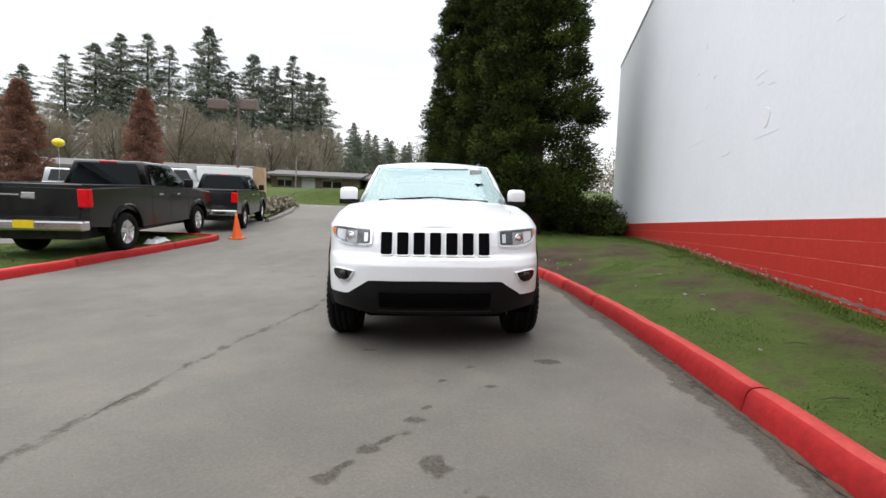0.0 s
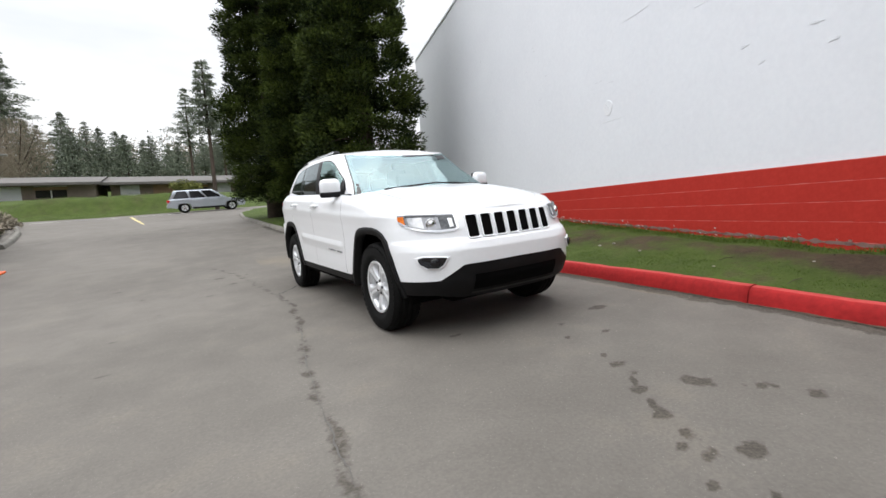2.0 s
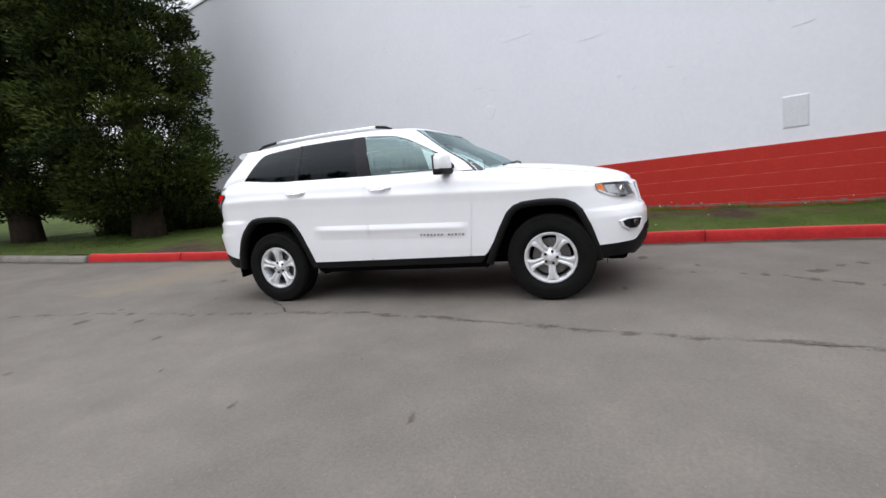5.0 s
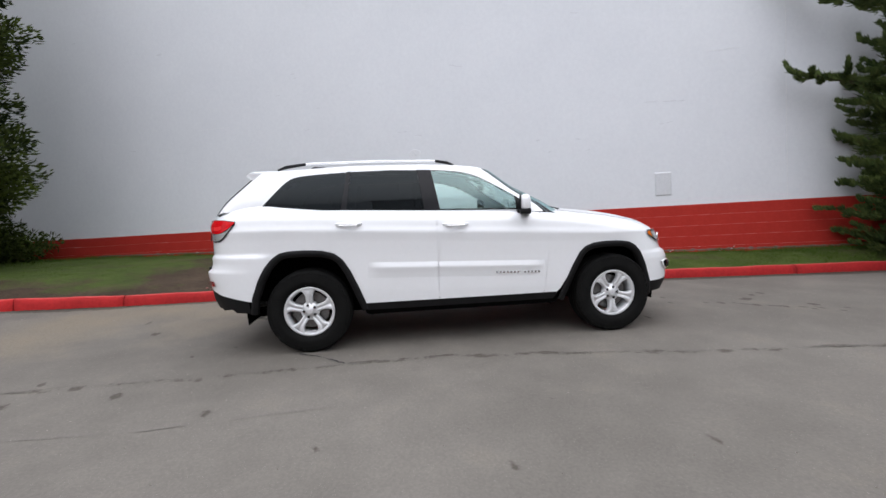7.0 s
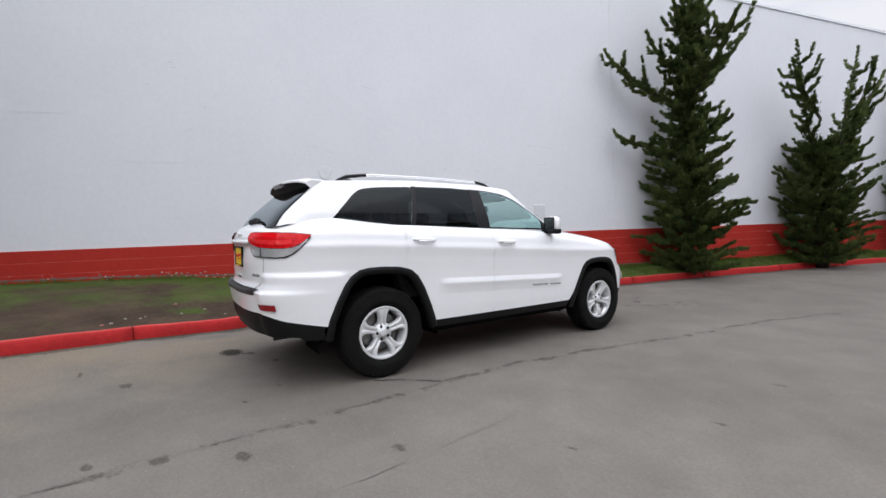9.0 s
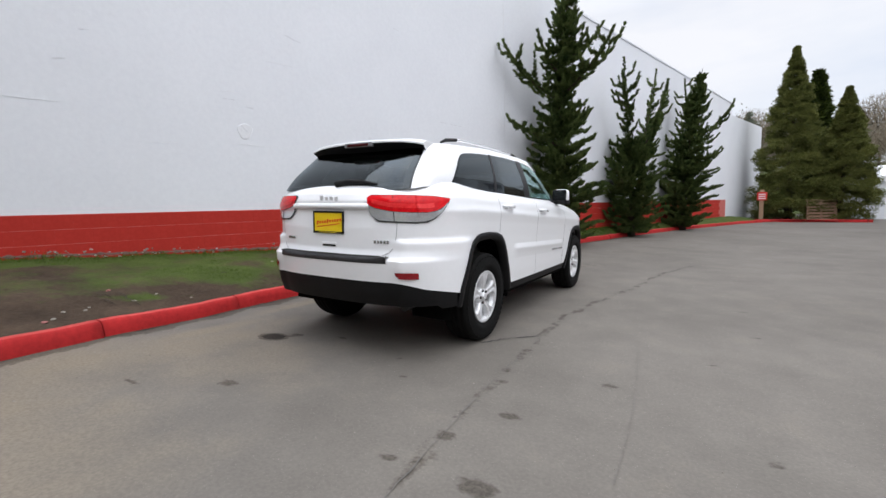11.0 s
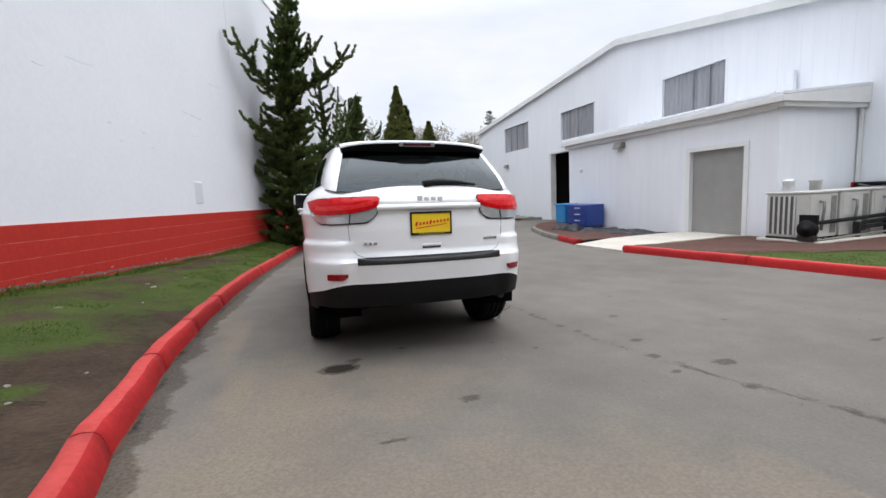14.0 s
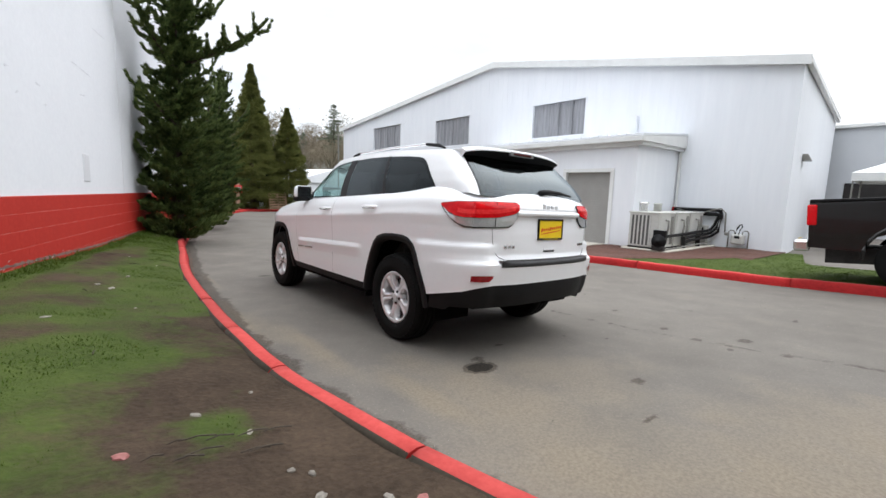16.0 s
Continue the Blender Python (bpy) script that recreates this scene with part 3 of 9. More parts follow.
# ---- materials of the vehicles ----
def glass(name, tint, shine=0.06, sheen=(0.84, 0.93, 0.97)):
    """Window glass: clear or tinted, with a mirror gloss that grows at a slant."""
    m, n, l, p = nodes_of(name)
    n.remove(p)
    clear, gloss, mix, slant = n.new("ShaderNodeBsdfTransparent"), n.new("ShaderNodeBsdfGlossy"), n.new("ShaderNodeMixShader"), n.new("ShaderNodeLayerWeight")
    clear.inputs["Color"].default_value = (*tint, 1)
    gloss.inputs["Roughness"].default_value = 0.01
    gloss.inputs["Color"].default_value = (*sheen, 1)
    slant.inputs["Blend"].default_value = 0.5
    power, level = n.new("ShaderNodeMath"), n.new("ShaderNodeMath")
    power.operation, level.operation = "POWER", "MULTIPLY_ADD"
    power.inputs[1].default_value = 4.0
    level.inputs[1].default_value, level.inputs[2].default_value = 1 - shine, shine
    l.new(slant.outputs["Facing"], power.inputs[0])
    l.new(power.outputs[0], level.inputs[0])
    l.new(level.outputs[0], mix.inputs["Fac"])
    l.new(clear.outputs[0], mix.inputs[1])
    l.new(gloss.outputs[0], mix.inputs[2])
    l.new(mix.outputs[0], n["Material Output"].inputs["Surface"])
    return m


PAINT_WHITE = surface("white_car_paint", (0.825, 0.835, 0.85), (0.845, 0.855, 0.87), 0.28, scale=2, fine=30, coat=0.6)
BLACK_PLASTIC = surface("black_plastic", (0.004, 0.004, 0.0045), (0.008, 0.008, 0.0085), 0.55, scale=8, fine=150, bump=0.06, spec=0.2)
GLOSS_BLACK = surface("gloss_black", (0.008, 0.008, 0.009), (0.014, 0.014, 0.015), 0.12, scale=4)
RUBBER = surface("tyre_rubber", (0.004, 0.004, 0.004), (0.008, 0.008, 0.0075), 0.85, scale=9, fine=90, bump=0.15, spec=0.14)
SEAM_GREY = surface("door_gap_grey", (0.24, 0.245, 0.255), (0.30, 0.305, 0.315), 0.6, scale=9)
ALLOY = surface("silver_alloy", (0.66, 0.67, 0.68), (0.78, 0.79, 0.80), 0.34, metal=0.35, scale=6)
CHROME = surface("chrome", (0.74, 0.74, 0.75), (0.80, 0.80, 0.81), 0.16, metal=1.0, scale=6)
DARK_METAL = surface("dark_metal", (0.02, 0.02, 0.02), (0.045, 0.044, 0.042), 0.5, metal=0.5, scale=8)
CABIN = surface("cabin_trim", (0.02, 0.02, 0.021), (0.04, 0.039, 0.038), 0.8, scale=8, bump=0.1)
PILLAR = surface("black_window_pillar", (0.014, 0.014, 0.016), (0.020, 0.020, 0.022), 0.35, scale=6, spec=0.2)
# near-black: shade inside openings, arches and under the car put into the colour
RECESS_BLACK = surface("recess_black", (0.002, 0.002, 0.002), (0.004, 0.004, 0.004), 0.9, scale=8, spec=0.05)
SEAT = surface("seat_cloth", (0.05, 0.05, 0.052), (0.085, 0.085, 0.088), 0.9, scale=12, fine=120, bump=0.2)
CLEAR_GLASS = glass("clear_glass", (0.85, 0.98, 0.95), 0.16, (0.68, 0.90, 0.88))
WINDSCREEN = glass("windscreen_glass", (0.60, 0.74, 0.73), 0.28, (0.58, 0.73, 0.74))
TRUCK_GLASS = glass("truck_glass", (0.02, 0.02, 0.022), 0.018)
TINTED_GLASS = glass("tinted_glass", (0.034, 0.033, 0.037), 0.024)
HATCH_GLASS = glass("hatch_glass", (0.085, 0.092, 0.10), 0.05)
LENS_CLEAR = surface("clear_lamp_lens", (0.50, 0.51, 0.53), (0.82, 0.83, 0.84), 0.10, metal=0.55, scale=30, fine=120, amount=1.0)
LENS_RED = surface("red_lamp_lens", (0.50, 0.004, 0.008), (0.72, 0.010, 0.014), 0.12, scale=20, fine=90, spec=0.25)
LENS_BAND = surface("bright_red_lens", (0.70, 0.020, 0.024), (0.85, 0.05, 0.05), 0.12, scale=30, fine=120, spec=0.3)
LENS_DARKRED = surface("dark_red_reflector", (0.20, 0.005, 0.009), (0.30, 0.008, 0.012), 0.15, scale=30)
LENS_AMBER = surface("amber_lamp_lens", (0.72, 0.15, 0.012), (0.82, 0.22, 0.02), 0.1, scale=30, coat=0.4)
LAMP_SILVER = surface("lamp_silver", (0.20, 0.203, 0.21), (0.42, 0.425, 0.435), 0.18, metal=0.5, scale=24, fine=80, amount=1.0)
STEP_GREY = surface("grey_tread_plastic", (0.022, 0.022, 0.024), (0.038, 0.038, 0.040), 0.5, scale=8, fine=150, bump=0.06, spec=0.4)
LAMP_DARK = surface("lamp_housing", (0.05, 0.052, 0.055), (0.12, 0.122, 0.125), 0.2, metal=0.6, scale=20)
PLATE_YELLOW = surface("yellow_plate", (0.80, 0.56, 0.01), (0.86, 0.62, 0.02), 0.35, scale=10)
INK_RED = surface("red_ink", (0.60, 0.01, 0.01), (0.66, 0.02, 0.015), 0.4, scale=10)
BADGE = surface("grey_badge", (0.42, 0.43, 0.44), (0.55, 0.56, 0.57), 0.25, metal=0.8, scale=30)

# ---- the white off-roader ----
CAR_M = Vector((0.026, 0.022, 1)).rotation_difference(Vector((0, 0, 1))).to_matrix().to_4x4()
suv = thing("off_road_car", "clean white five-door off-road car on silver alloy wheels", "car", CAR_M)

F_LIMIT, R_LIMIT = -1.45, 1.6
NOSE = table([(0.2, -2.12), (0.28, -2.20), (0.36, -2.275), (0.46, -2.325), (0.60, -2.335), (0.70, -2.335), (0.755, -2.315), (0.785, -2.27), (0.86, -2.262), (0.95, -2.235), (1.0, -2.20)])
TAIL = table([(0.3, 2.27), (0.40, 2.34), (0.52, 2.39), (0.62, 2.405), (0.72, 2.425), (0.772, 2.43), (0.79, 2.395), (0.84, 2.375), (1.0, 2.378), (1.11, 2.368), (1.20, 2.372), (1.26, 2.345), (1.31, 2.295)])
HALF = table([(0.2, 0.86), (0.36, 0.897), (0.43, 0.909), (0.52, 0.916), (0.70, 0.921), (0.85, 0.925), (0.97, 0.931), (1.03, 0.938), (1.050, 0.941), (1.064, 0.938), (1.10, 0.926), (1.2, 0.905), (1.32, 0.880)])
SHOULDER = table([(-2.35, 0.982), (-2.2, 0.986), (-2.0, 1.008), (-1.8, 1.05), (-1.5, 1.11), (-1.1, 1.176), (-0.9, 1.20), (-0.6, 1.215), (0.0, 1.240), (1.0, 1.282), (1.8, 1.312), (2.15, 1.312), (2.29, 1.276), (2.4, 1.272)])
F_OUT = [(-0.930, 0.36), (-0.99, 0.50), (-1.075, 0.68), (-1.15, 0.81), (-1.205, 0.863), (-1.29, 0.893), (-1.42, 0.903), (-1.56, 0.900), (-1.66, 0.884), (-1.73, 0.848), (-1.785, 0.79), (-1.85, 0.65), (-1.905, 0.48), (-1.93, 0.34)]
R_OUT = [(0.880, 0.38), (0.95, 0.57), (1.025, 0.745), (1.09, 0.850), (1.16, 0.908), (1.27, 0.938), (1.42, 0.948), (1.56, 0.945), (1.64, 0.930), (1.71, 0.885), (1.775, 0.81), (1.835, 0.70), (1.90, 0.54), (1.925, 0.39)]


def inset(pts, by):
    """The curve of an arch, moved towards its wheel."""
    cy = (pts[0][0] + pts[-1][0]) / 2
    res = []
    for k, (y, z) in enumerate(pts):
        (ya, za), (yb, zb) = pts[max(k - 1, 0)], pts[min(k + 1, len(pts) - 1)]
        d = math.hypot(yb - ya, zb - za)
        ny, nz = (zb - za) / d, -(yb - ya) / d
        if ny * (cy - y) + nz * (0.4 - z) < 0:
            ny, nz = -ny, -nz
        res.append((y + ny * by, z + nz * by))
    return res


ARCH_PTS = sorted(inset(F_OUT, 0.022) + inset(R_OUT, 0.022))
ARCH = table([(-2.6, 0), (ARCH_PTS[0][0] - 0.004, 0), *ARCH_PTS[:14], (ARCH_PTS[13][0] + 0.004, 0), (ARCH_PTS[14][0] - 0.004, 0), *ARCH_PTS[14:], (ARCH_PTS[-1][0] + 0.004, 0), (2.6, 0)])
CROWN = table([(-2.3, 0.0), (-2.235, 0.0), (-2.17, 0.042), (-2.1, 0.066), (-2.0, 0.088), (-1.8, 0.092), (-1.5, 0.086), (-1.1, 0.065), (-0.9, 0.05)])


FRONT_P = table([(0.2, 3.2), (0.70, 3.1), (0.95, 2.5)])


def corner(t, p):
    return math.copysign(abs(t) ** (2 / p), t)


def half_at(z, y):
    """Half width of the body; its crease climbs towards the tail."""
    return HALF(z - 0.048 * min(max(y, F_LIMIT), R_LIMIT) if z > 0.6 else z - 0.048 * min(max(y, F_LIMIT), R_LIMIT) * max(0.0, (z - 0.4) / 0.2))


def hull_point(u, z):
    """u: 0 to 1 round the front corner, 1 to 2 along the side, 2 to 3 round the rear corner."""
    w = half_at(z, F_LIMIT if u <= 1 else R_LIMIT if u >= 2 else F_LIMIT + (R_LIMIT - F_LIMIT) * (u - 1))
    if u <= 1:
        a = u * math.pi / 2
        x, y = w * corner(math.sin(a), FRONT_P(z)), F_LIMIT - (F_LIMIT - NOSE(z)) * corner(math.cos(a), FRONT_P(z))
    elif u <= 2:
        x, y = w, F_LIMIT + (R_LIMIT - F_LIMIT) * (u - 1)
    else:
        a = (3 - u) * math.pi / 2
        x, y = w * corner(math.sin(a), 3.2), R_LIMIT + (TAIL(z) - R_LIMIT) * corner(math.cos(a), 3.2)
    if y > 1.72 and x > 0.58 and z < 0.93:
        # the rear bumper stands proud of the wings
        b = 0.026 * min(1, (y - 1.72) / 0.1) * min(1, (x - 0.58) / 0.08) * min(1, (0.93 - z) / 0.03)
        f = min(1, max(0, (y - 1.95) / 0.3))
        x, y = x + b * (1 - 0.6 * f), y + b * f
    x *= 1 - 0.014 * min(abs(y) / 1.6, 1.3) ** 2
    top = SHOULDER(y)
    k = max(0.0, (z - top + 0.09) / 0.09)
    if k:
        x -= 0.045 * k * k * min(1, x / 0.4)
    return x, y, z


def hull_front(x, z, out=0.0):
    """The point of the front face at x, z, moved outwards."""
    w = half_at(z, F_LIMIT) * 0.985
    p = FRONT_P(z)
    f = (1 - min(abs(x) / w, 0.999) ** p) ** (1 / p)
    y = F_LIMIT - (F_LIMIT - NOSE(z)) * f
    n = Vector((abs(x) ** (p - 1) / w ** p, -(max(f, 0.05) ** (p - 1)) / (F_LIMIT - NOSE(z)), 0)).normalized()
    return Vector((x + math.copysign(n.x, x) * out, y + n.y * out, z))


def hull_rear(x, z, out=0.0):
    w = half_at(z, R_LIMIT) * 0.98
    f = (1 - min(abs(x) / w, 0.999) ** 3.2) ** (1 / 3.2)
    y = R_LIMIT + (TAIL(z) - R_LIMIT) * f
    return Vector((x, y + out, z))


def hull_side(y, z, out=0.0, side=-1):
    lo, hi = 0.0, 3.0
    for _ in range(30):
        mid = (lo + hi) / 2
        if hull_point(mid, z)[1] < y:
            lo = mid
        else:
            hi = mid
    x = hull_point(lo, z)[0]
    return Vector((side * (x + out), y, z))


US = [k / 30 for k in range(31)]
seams = (-0.87, 0.22, 1.20)
side_ys = sorted([F_LIMIT + 0.0265 * k for k in range(1, 115)] + [s + d for s in seams for d in (-0.0022, 0.0022)])
side_ys = [y for y in side_ys if y < R_LIMIT - 0.01 and not any(0.0025 < abs(y - s) < 0.012 for s in seams)]
US += [1 + (y - F_LIMIT) / (R_LIMIT - F_LIMIT) for y in side_ys] + [2 + k / 30 for k in range(31)]
NB, NW = 6, 54


def black_edge(u):
    x, y, _ = hull_point(u, 0.55)
    if u < 1:
        return float(np.interp(abs(x), [0, 0.50, 0.56, 0.67, 0.95], [0.595, 0.59, 0.55, 0.48, 0.468]))
    if y > 1.7:
        return float(np.interp(y, [1.8, 1.9, 2.2, 2.33, 2.45], [0.47, 0.50, 0.56, 0.61, 0.615]))
    return 0.432


DOOR_BEND = table([(0.4, 0.085), (0.55, 0.062), (0.75, 0.035), (0.92, 0.026), (1.04, 0.032), (1.12, 0.055), (1.24, 0.11)])


def hull_columns():
    cols = []
    for u in US:
        x, y, _ = hull_point(u, 0.55)
        bottom = float(np.interp(x, [0, 0.5, 0.7, 0.95], [0.32, 0.325, 0.36, 0.365])) if u < 1 else 0.43 if u > 2.3 else 0.40 if u > 2 else 0.365
        arch = ARCH(y) if x > 0.5 else 0
        edge = black_edge(u)
        top = SHOULDER(hull_point(u, 1.0)[1])
        zs = [bottom + (edge - bottom) * k / NB for k in range(NB)] + [edge + (top - edge) * k / NW for k in range(NW + 1)]
        col = [hull_point(u, max(z, arch)) for z in zs]
        if 1 <= u <= 2:
            col = [(px, py + DOOR_BEND(pz) * max(0.0, 1 - abs(py + 0.87) / 0.3), pz) for px, py, pz in col]
        cols.append(col)
    return cols


COLS = hull_columns()


def hull_part(name, u_from, u_to, rows, material, mirror, label="", skip=()):
    """The faces of the hull between two of its columns, on one side (-1, 1) or both (0)."""
    bm = bmesh.new()
    for side in ((-1, 1) if mirror == 0 else (mirror,)):
        vs = {}
        for i in range(u_from, u_to + 1):
            for k in range(rows[0], rows[1] + 1):
                x, y, z = COLS[i][k]
                vs[i, k] = bm.verts.new((side * x, y, z))
        for i in range(u_from, u_to):
            if i in skip:
                continue
            for k in range(rows[0], rows[1]):
                a, b, c, d = vs[i, k], vs[i + 1, k], vs[i + 1, k + 1], vs[i, k + 1]
                if (a.co - d.co).length < 1e-4 and (b.co - c.co).length < 1e-4:
                    continue
                bm.faces.new((a, b, c, d) if side > 0 else (d, c, b, a))
    bmesh.ops.remove_doubles(bm, verts=bm.verts[:], dist=2e-4)
    bmesh.ops.delete(bm, geom=[v for v in bm.verts if not v.link_faces], context="VERTS")
    ob = part(name, bm, material, suv, label, smooth=True)
    mod = ob.modifiers.new("edge", "EDGE_SPLIT")
    mod.split_angle = radians(38)
    return ob


def col_at(y):
    return min(range(len(US)), key=lambda i: abs(hull_point(US[i], 0.8)[1] - y) if 1 <= US[i] <= 2 else 9)


LAST = len(US) - 1
s1a, s1b, s2a, s2b, s3a, s3b = (col_at(s + d) for s in seams for d in (-0.0022, 0.0022))
top_row = NB + NW
hull_part("front_panel", 0, s1a, (NB, top_row), PAINT_WHITE, 0, "white front bumper and wings")
hull_part("rear_panel", s3b, LAST, (NB, top_row), PAINT_WHITE, 0, "white rear quarters and tailgate")
for side in (-1, 1):
    hull_part("front_door", s1b, s2a, (NB, top_row), PAINT_WHITE, side)
    hull_part("rear_door", s2b, s3a, (NB, top_row), PAINT_WHITE, side)
    hull_part("sill", col_at(-1.2), col_at(1.25), (0, NB), BLACK_PLASTIC, side, "black plastic sill")
hull_part("front_cladding", 0, col_at(-1.3), (0, NB), BLACK_PLASTIC, 0, "black lower bumper")
hull_part("rear_cladding", next(i for i, u in enumerate(US) if u > 1.5 and hull_point(u, 0.55)[1] > ARCH_PTS[-1][0] + 0.004), LAST, (0, NB), BLACK_PLASTIC, 0, "black lower rear bumper")

# painted door jambs behind the gaps
for side in (-1, 1):
    for s in seams:
        rows = []
        for k in range(20):
            foot = max(0.45, ARCH(s) + 0.03)
            z = foot + (SHOULDER(s) - 0.02 - foot) * k / 19
            y = s + (DOOR_BEND(z) if s == seams[0] else 0)
            rows.append([hull_side(y - 0.014, z, -0.007, side), hull_side(y, z, -0.007, side), hull_side(y + 0.014, z, -0.007, side)])
        part("door_jamb", grid_bm(rows), PAINT_WHITE, suv, smooth=True)
# ledge below the windows
for side in (-1, 1):
    part("belt_ledge", grid_bm([[(side * x * f, y - (1 - f) * 1.2 * max(0.0, y - 1.6), z + 0.004 * (f < 0.99) + 0.46 * (1 - f) * min(1, max(0, (y - 1.2) / 0.6))) for f in (1.0, 0.97, 0.92, 0.87)] for x, y, z in (COLS[i][top_row] for i in range(s1a, LAST + 1))]), PAINT_WHITE, suv, smooth=True)

# hood
rows = []
for i in range(0, s1a + 1):
    x, y, z = COLS[i][top_row]
    if y > -0.93:
        break
    rows.append([(x * t, y, z + CROWN(y) * (1 - abs(t) ** 2.6) + 0.008 * math.exp(-((abs(t * x) - 0.42) / 0.06) ** 2) * min(1, (y + 2.3) * 2)) for t in (-1 + k / 12 for k in range(25))])
part("hood", grid_bm(rows), PAINT_WHITE, suv, "white bonnet with a raised middle", smooth=True)
# hood shut line
for side in (-1, 1):
    pts = []
    for k in range(15):
        y = -2.17 + 1.15 * k / 14
        f = 0.80 if y > -1.9 else 0.80 - 0.3 * (-1.9 - y)
        xx = hull_side(y, SHOULDER(y))[0]
        pts.append((side * abs(xx) * f, y, SHOULDER(y) + CROWN(y) * (1 - f ** 2.6) + 0.0015))
    part("shut_line", tube_bm(pts, 0.0016, 4), SEAM_GREY, suv)

# cabin shell
ROOF_EDGE = table([(-0.6, 1.575), (-0.45, 1.620), (-0.35, 1.644), (-0.2, 1.668), (0.0, 1.686), (0.3, 1.700), (1.0, 1.703), (1.6, 1.678), (2.0, 1.648)])


def loop_at(v):
    w = float(np.interp(v, [0, 0.25, 0.5, 0.75, 0.9, 1], [0.812, 0.800, 0.770, 0.728, 0.700, 0.675]))
    lean = v
    yf = -1.20 + 0.755 * lean
    return w, yf, yf + 0.66 - 0.2 * v, 2.266 - 0.37 * v ** 1.1, 1.83 - 0.28 * v, 3.0, 6.0


def taper(y):
    """The cabin draws in towards the tail."""
    return 1 - 0.066 * min(max(y - 0.9, 0.0), 1.25)


def cabin_point(u, v):
    w, yf, y0f, yr, y0r, pf, pr = loop_at(v)
    if u <= 1:
        a = u * math.pi / 2
        x, y = w * corner(math.sin(a), pf), y0f - (y0f - yf) * corner(math.cos(a), pf)
    elif u <= 2:
        x, y = w, y0f + (y0r - y0f) * (u - 1)
    else:
        a = (3 - u) * math.pi / 2
        x, y = w * corner(math.sin(a), pr), y0r + (yr - y0r) * corner(math.cos(a), pr)
    x *= taper(y)
    zb = SHOULDER(y) - 0.005
    return Vector((x, y, zb + (ROOF_EDGE(y) - zb) * v))


def cabin_side(y, z, out=0.0, side=-1):
    zb = SHOULDER(y) - 0.005
    v = (z - zb) / (ROOF_EDGE(y) - zb)
    w, yf, y0f, yr, y0r, pf, pr = loop_at(min(max(v, 0), 1))
    if y < y0f:
        w *= max(0.0, 1 - min(1, (y0f - y) / (y0f - yf)) ** pf) ** (1 / pf)
    elif y > y0r:
        w *= max(0.0, 1 - min(1, (y - y0r) / (yr - y0r)) ** pr) ** (1 / pr)
    return Vector((side * (w * taper(y) + out), y, z + out * 0.4))


def cabin_end(x, v, front, out=0.0):
    w, yf, y0f, yr, y0r, pf, pr = loop_at(v)
    if front:
        y = y0f - (y0f - yf) * (1 - min(abs(x) / w, 0.999) ** pf) ** (1 / pf) - out * 0.5
    else:
        y = yr
        for _ in range(3):
            y = y0r + (yr - y0r) * (1 - min(abs(x) / (w * taper(y)), 0.999) ** pr) ** (1 / pr)
        y += out
    zb = SHOULDER(y) - 0.005
    return Vector((x, y, zb + (ROOF_EDGE(y) - zb) * v + out * 0.6))


WIN_TOP = table([(-0.68, 1.255), (-0.62, 1.325), (-0.55, 1.372), (-0.39, 1.463), (-0.23, 1.550), (-0.11, 1.594), (0.0, 1.614), (0.15, 1.630), (0.6, 1.645), (1.0, 1.638), (1.3, 1.624), (1.45, 1.610), (1.53, 1.595), (1.60, 1.55), (1.815, 1.325)])
WIN_LOW = table([(-0.66, 1.237), (0.2, 1.258), (1.0, 1.290), (1.80, 1.318)])
CU = [k / 36 for k in range(37)] + [1 + k / 70 for k in range(1, 71)] + [2 + k / 36 for k in range(1, 37)]
CV = [k / 22 for k in range(23)]
bm = bmesh.new()
for side in (-1, 1):
    vs = [[bm.verts.new((side * p.x, p.y, p.z)) for p in (cabin_point(u, v) for v in CV)] for u in CU]
    for i in range(len(CU) - 1):
        for k in range(len(CV) - 1):
            mid = cabin_point((CU[i] + CU[i + 1]) / 2, (CV[k] + CV[k + 1]) / 2)
            u, v = (CU[i] + CU[i + 1]) / 2, (CV[k] + CV[k + 1]) / 2
            inside = WIN_LOW(mid.y) + 0.012 < mid.z < WIN_TOP(mid.y) - 0.014 and -0.60 < mid.y < 1.76
            wind = mid.x < 0.745 - 0.14 * v and mid.y < 0.2 and u < 1 and 0.03 < v < 0.95
            hatch = u > 2 and mid.x < 0.635 - 0.09 * v and mid.y > 1.75 and 0.08 < v < 0.93
            if u < 0.9 and wind or inside and not wind and mid.x > 0.5 or hatch:
                continue
            f = (vs[i][k], vs[i + 1][k], vs[i + 1][k + 1], vs[i][k + 1])
            bm.faces.new(f if side > 0 else f[::-1])
bmesh.ops.remove_doubles(bm, verts=bm.verts[:], dist=2e-4)
bmesh.ops.delete(bm, geom=[v for v in bm.verts if not v.link_faces], context="VERTS")
part("cabin_shell", bm, PAINT_WHITE, suv, smooth=True)
rows = []
for u in CU:
    p = cabin_point(u, 1.0)
    rows.append([(p.x * t, p.y, p.z + (0.038 + 0.014 * math.sin(max(0, min(1, (p.y + 0.4) / 2.2)) * math.pi)) * (1 - t * t) * min(1, (p.y + 0.45) / 0.3, (1.92 - p.y) / 0.05)) for t in (-1 + k / 10 for k in range(21))])
part("roof", grid_bm(rows), PAINT_WHITE, suv, "white roof", smooth=True)


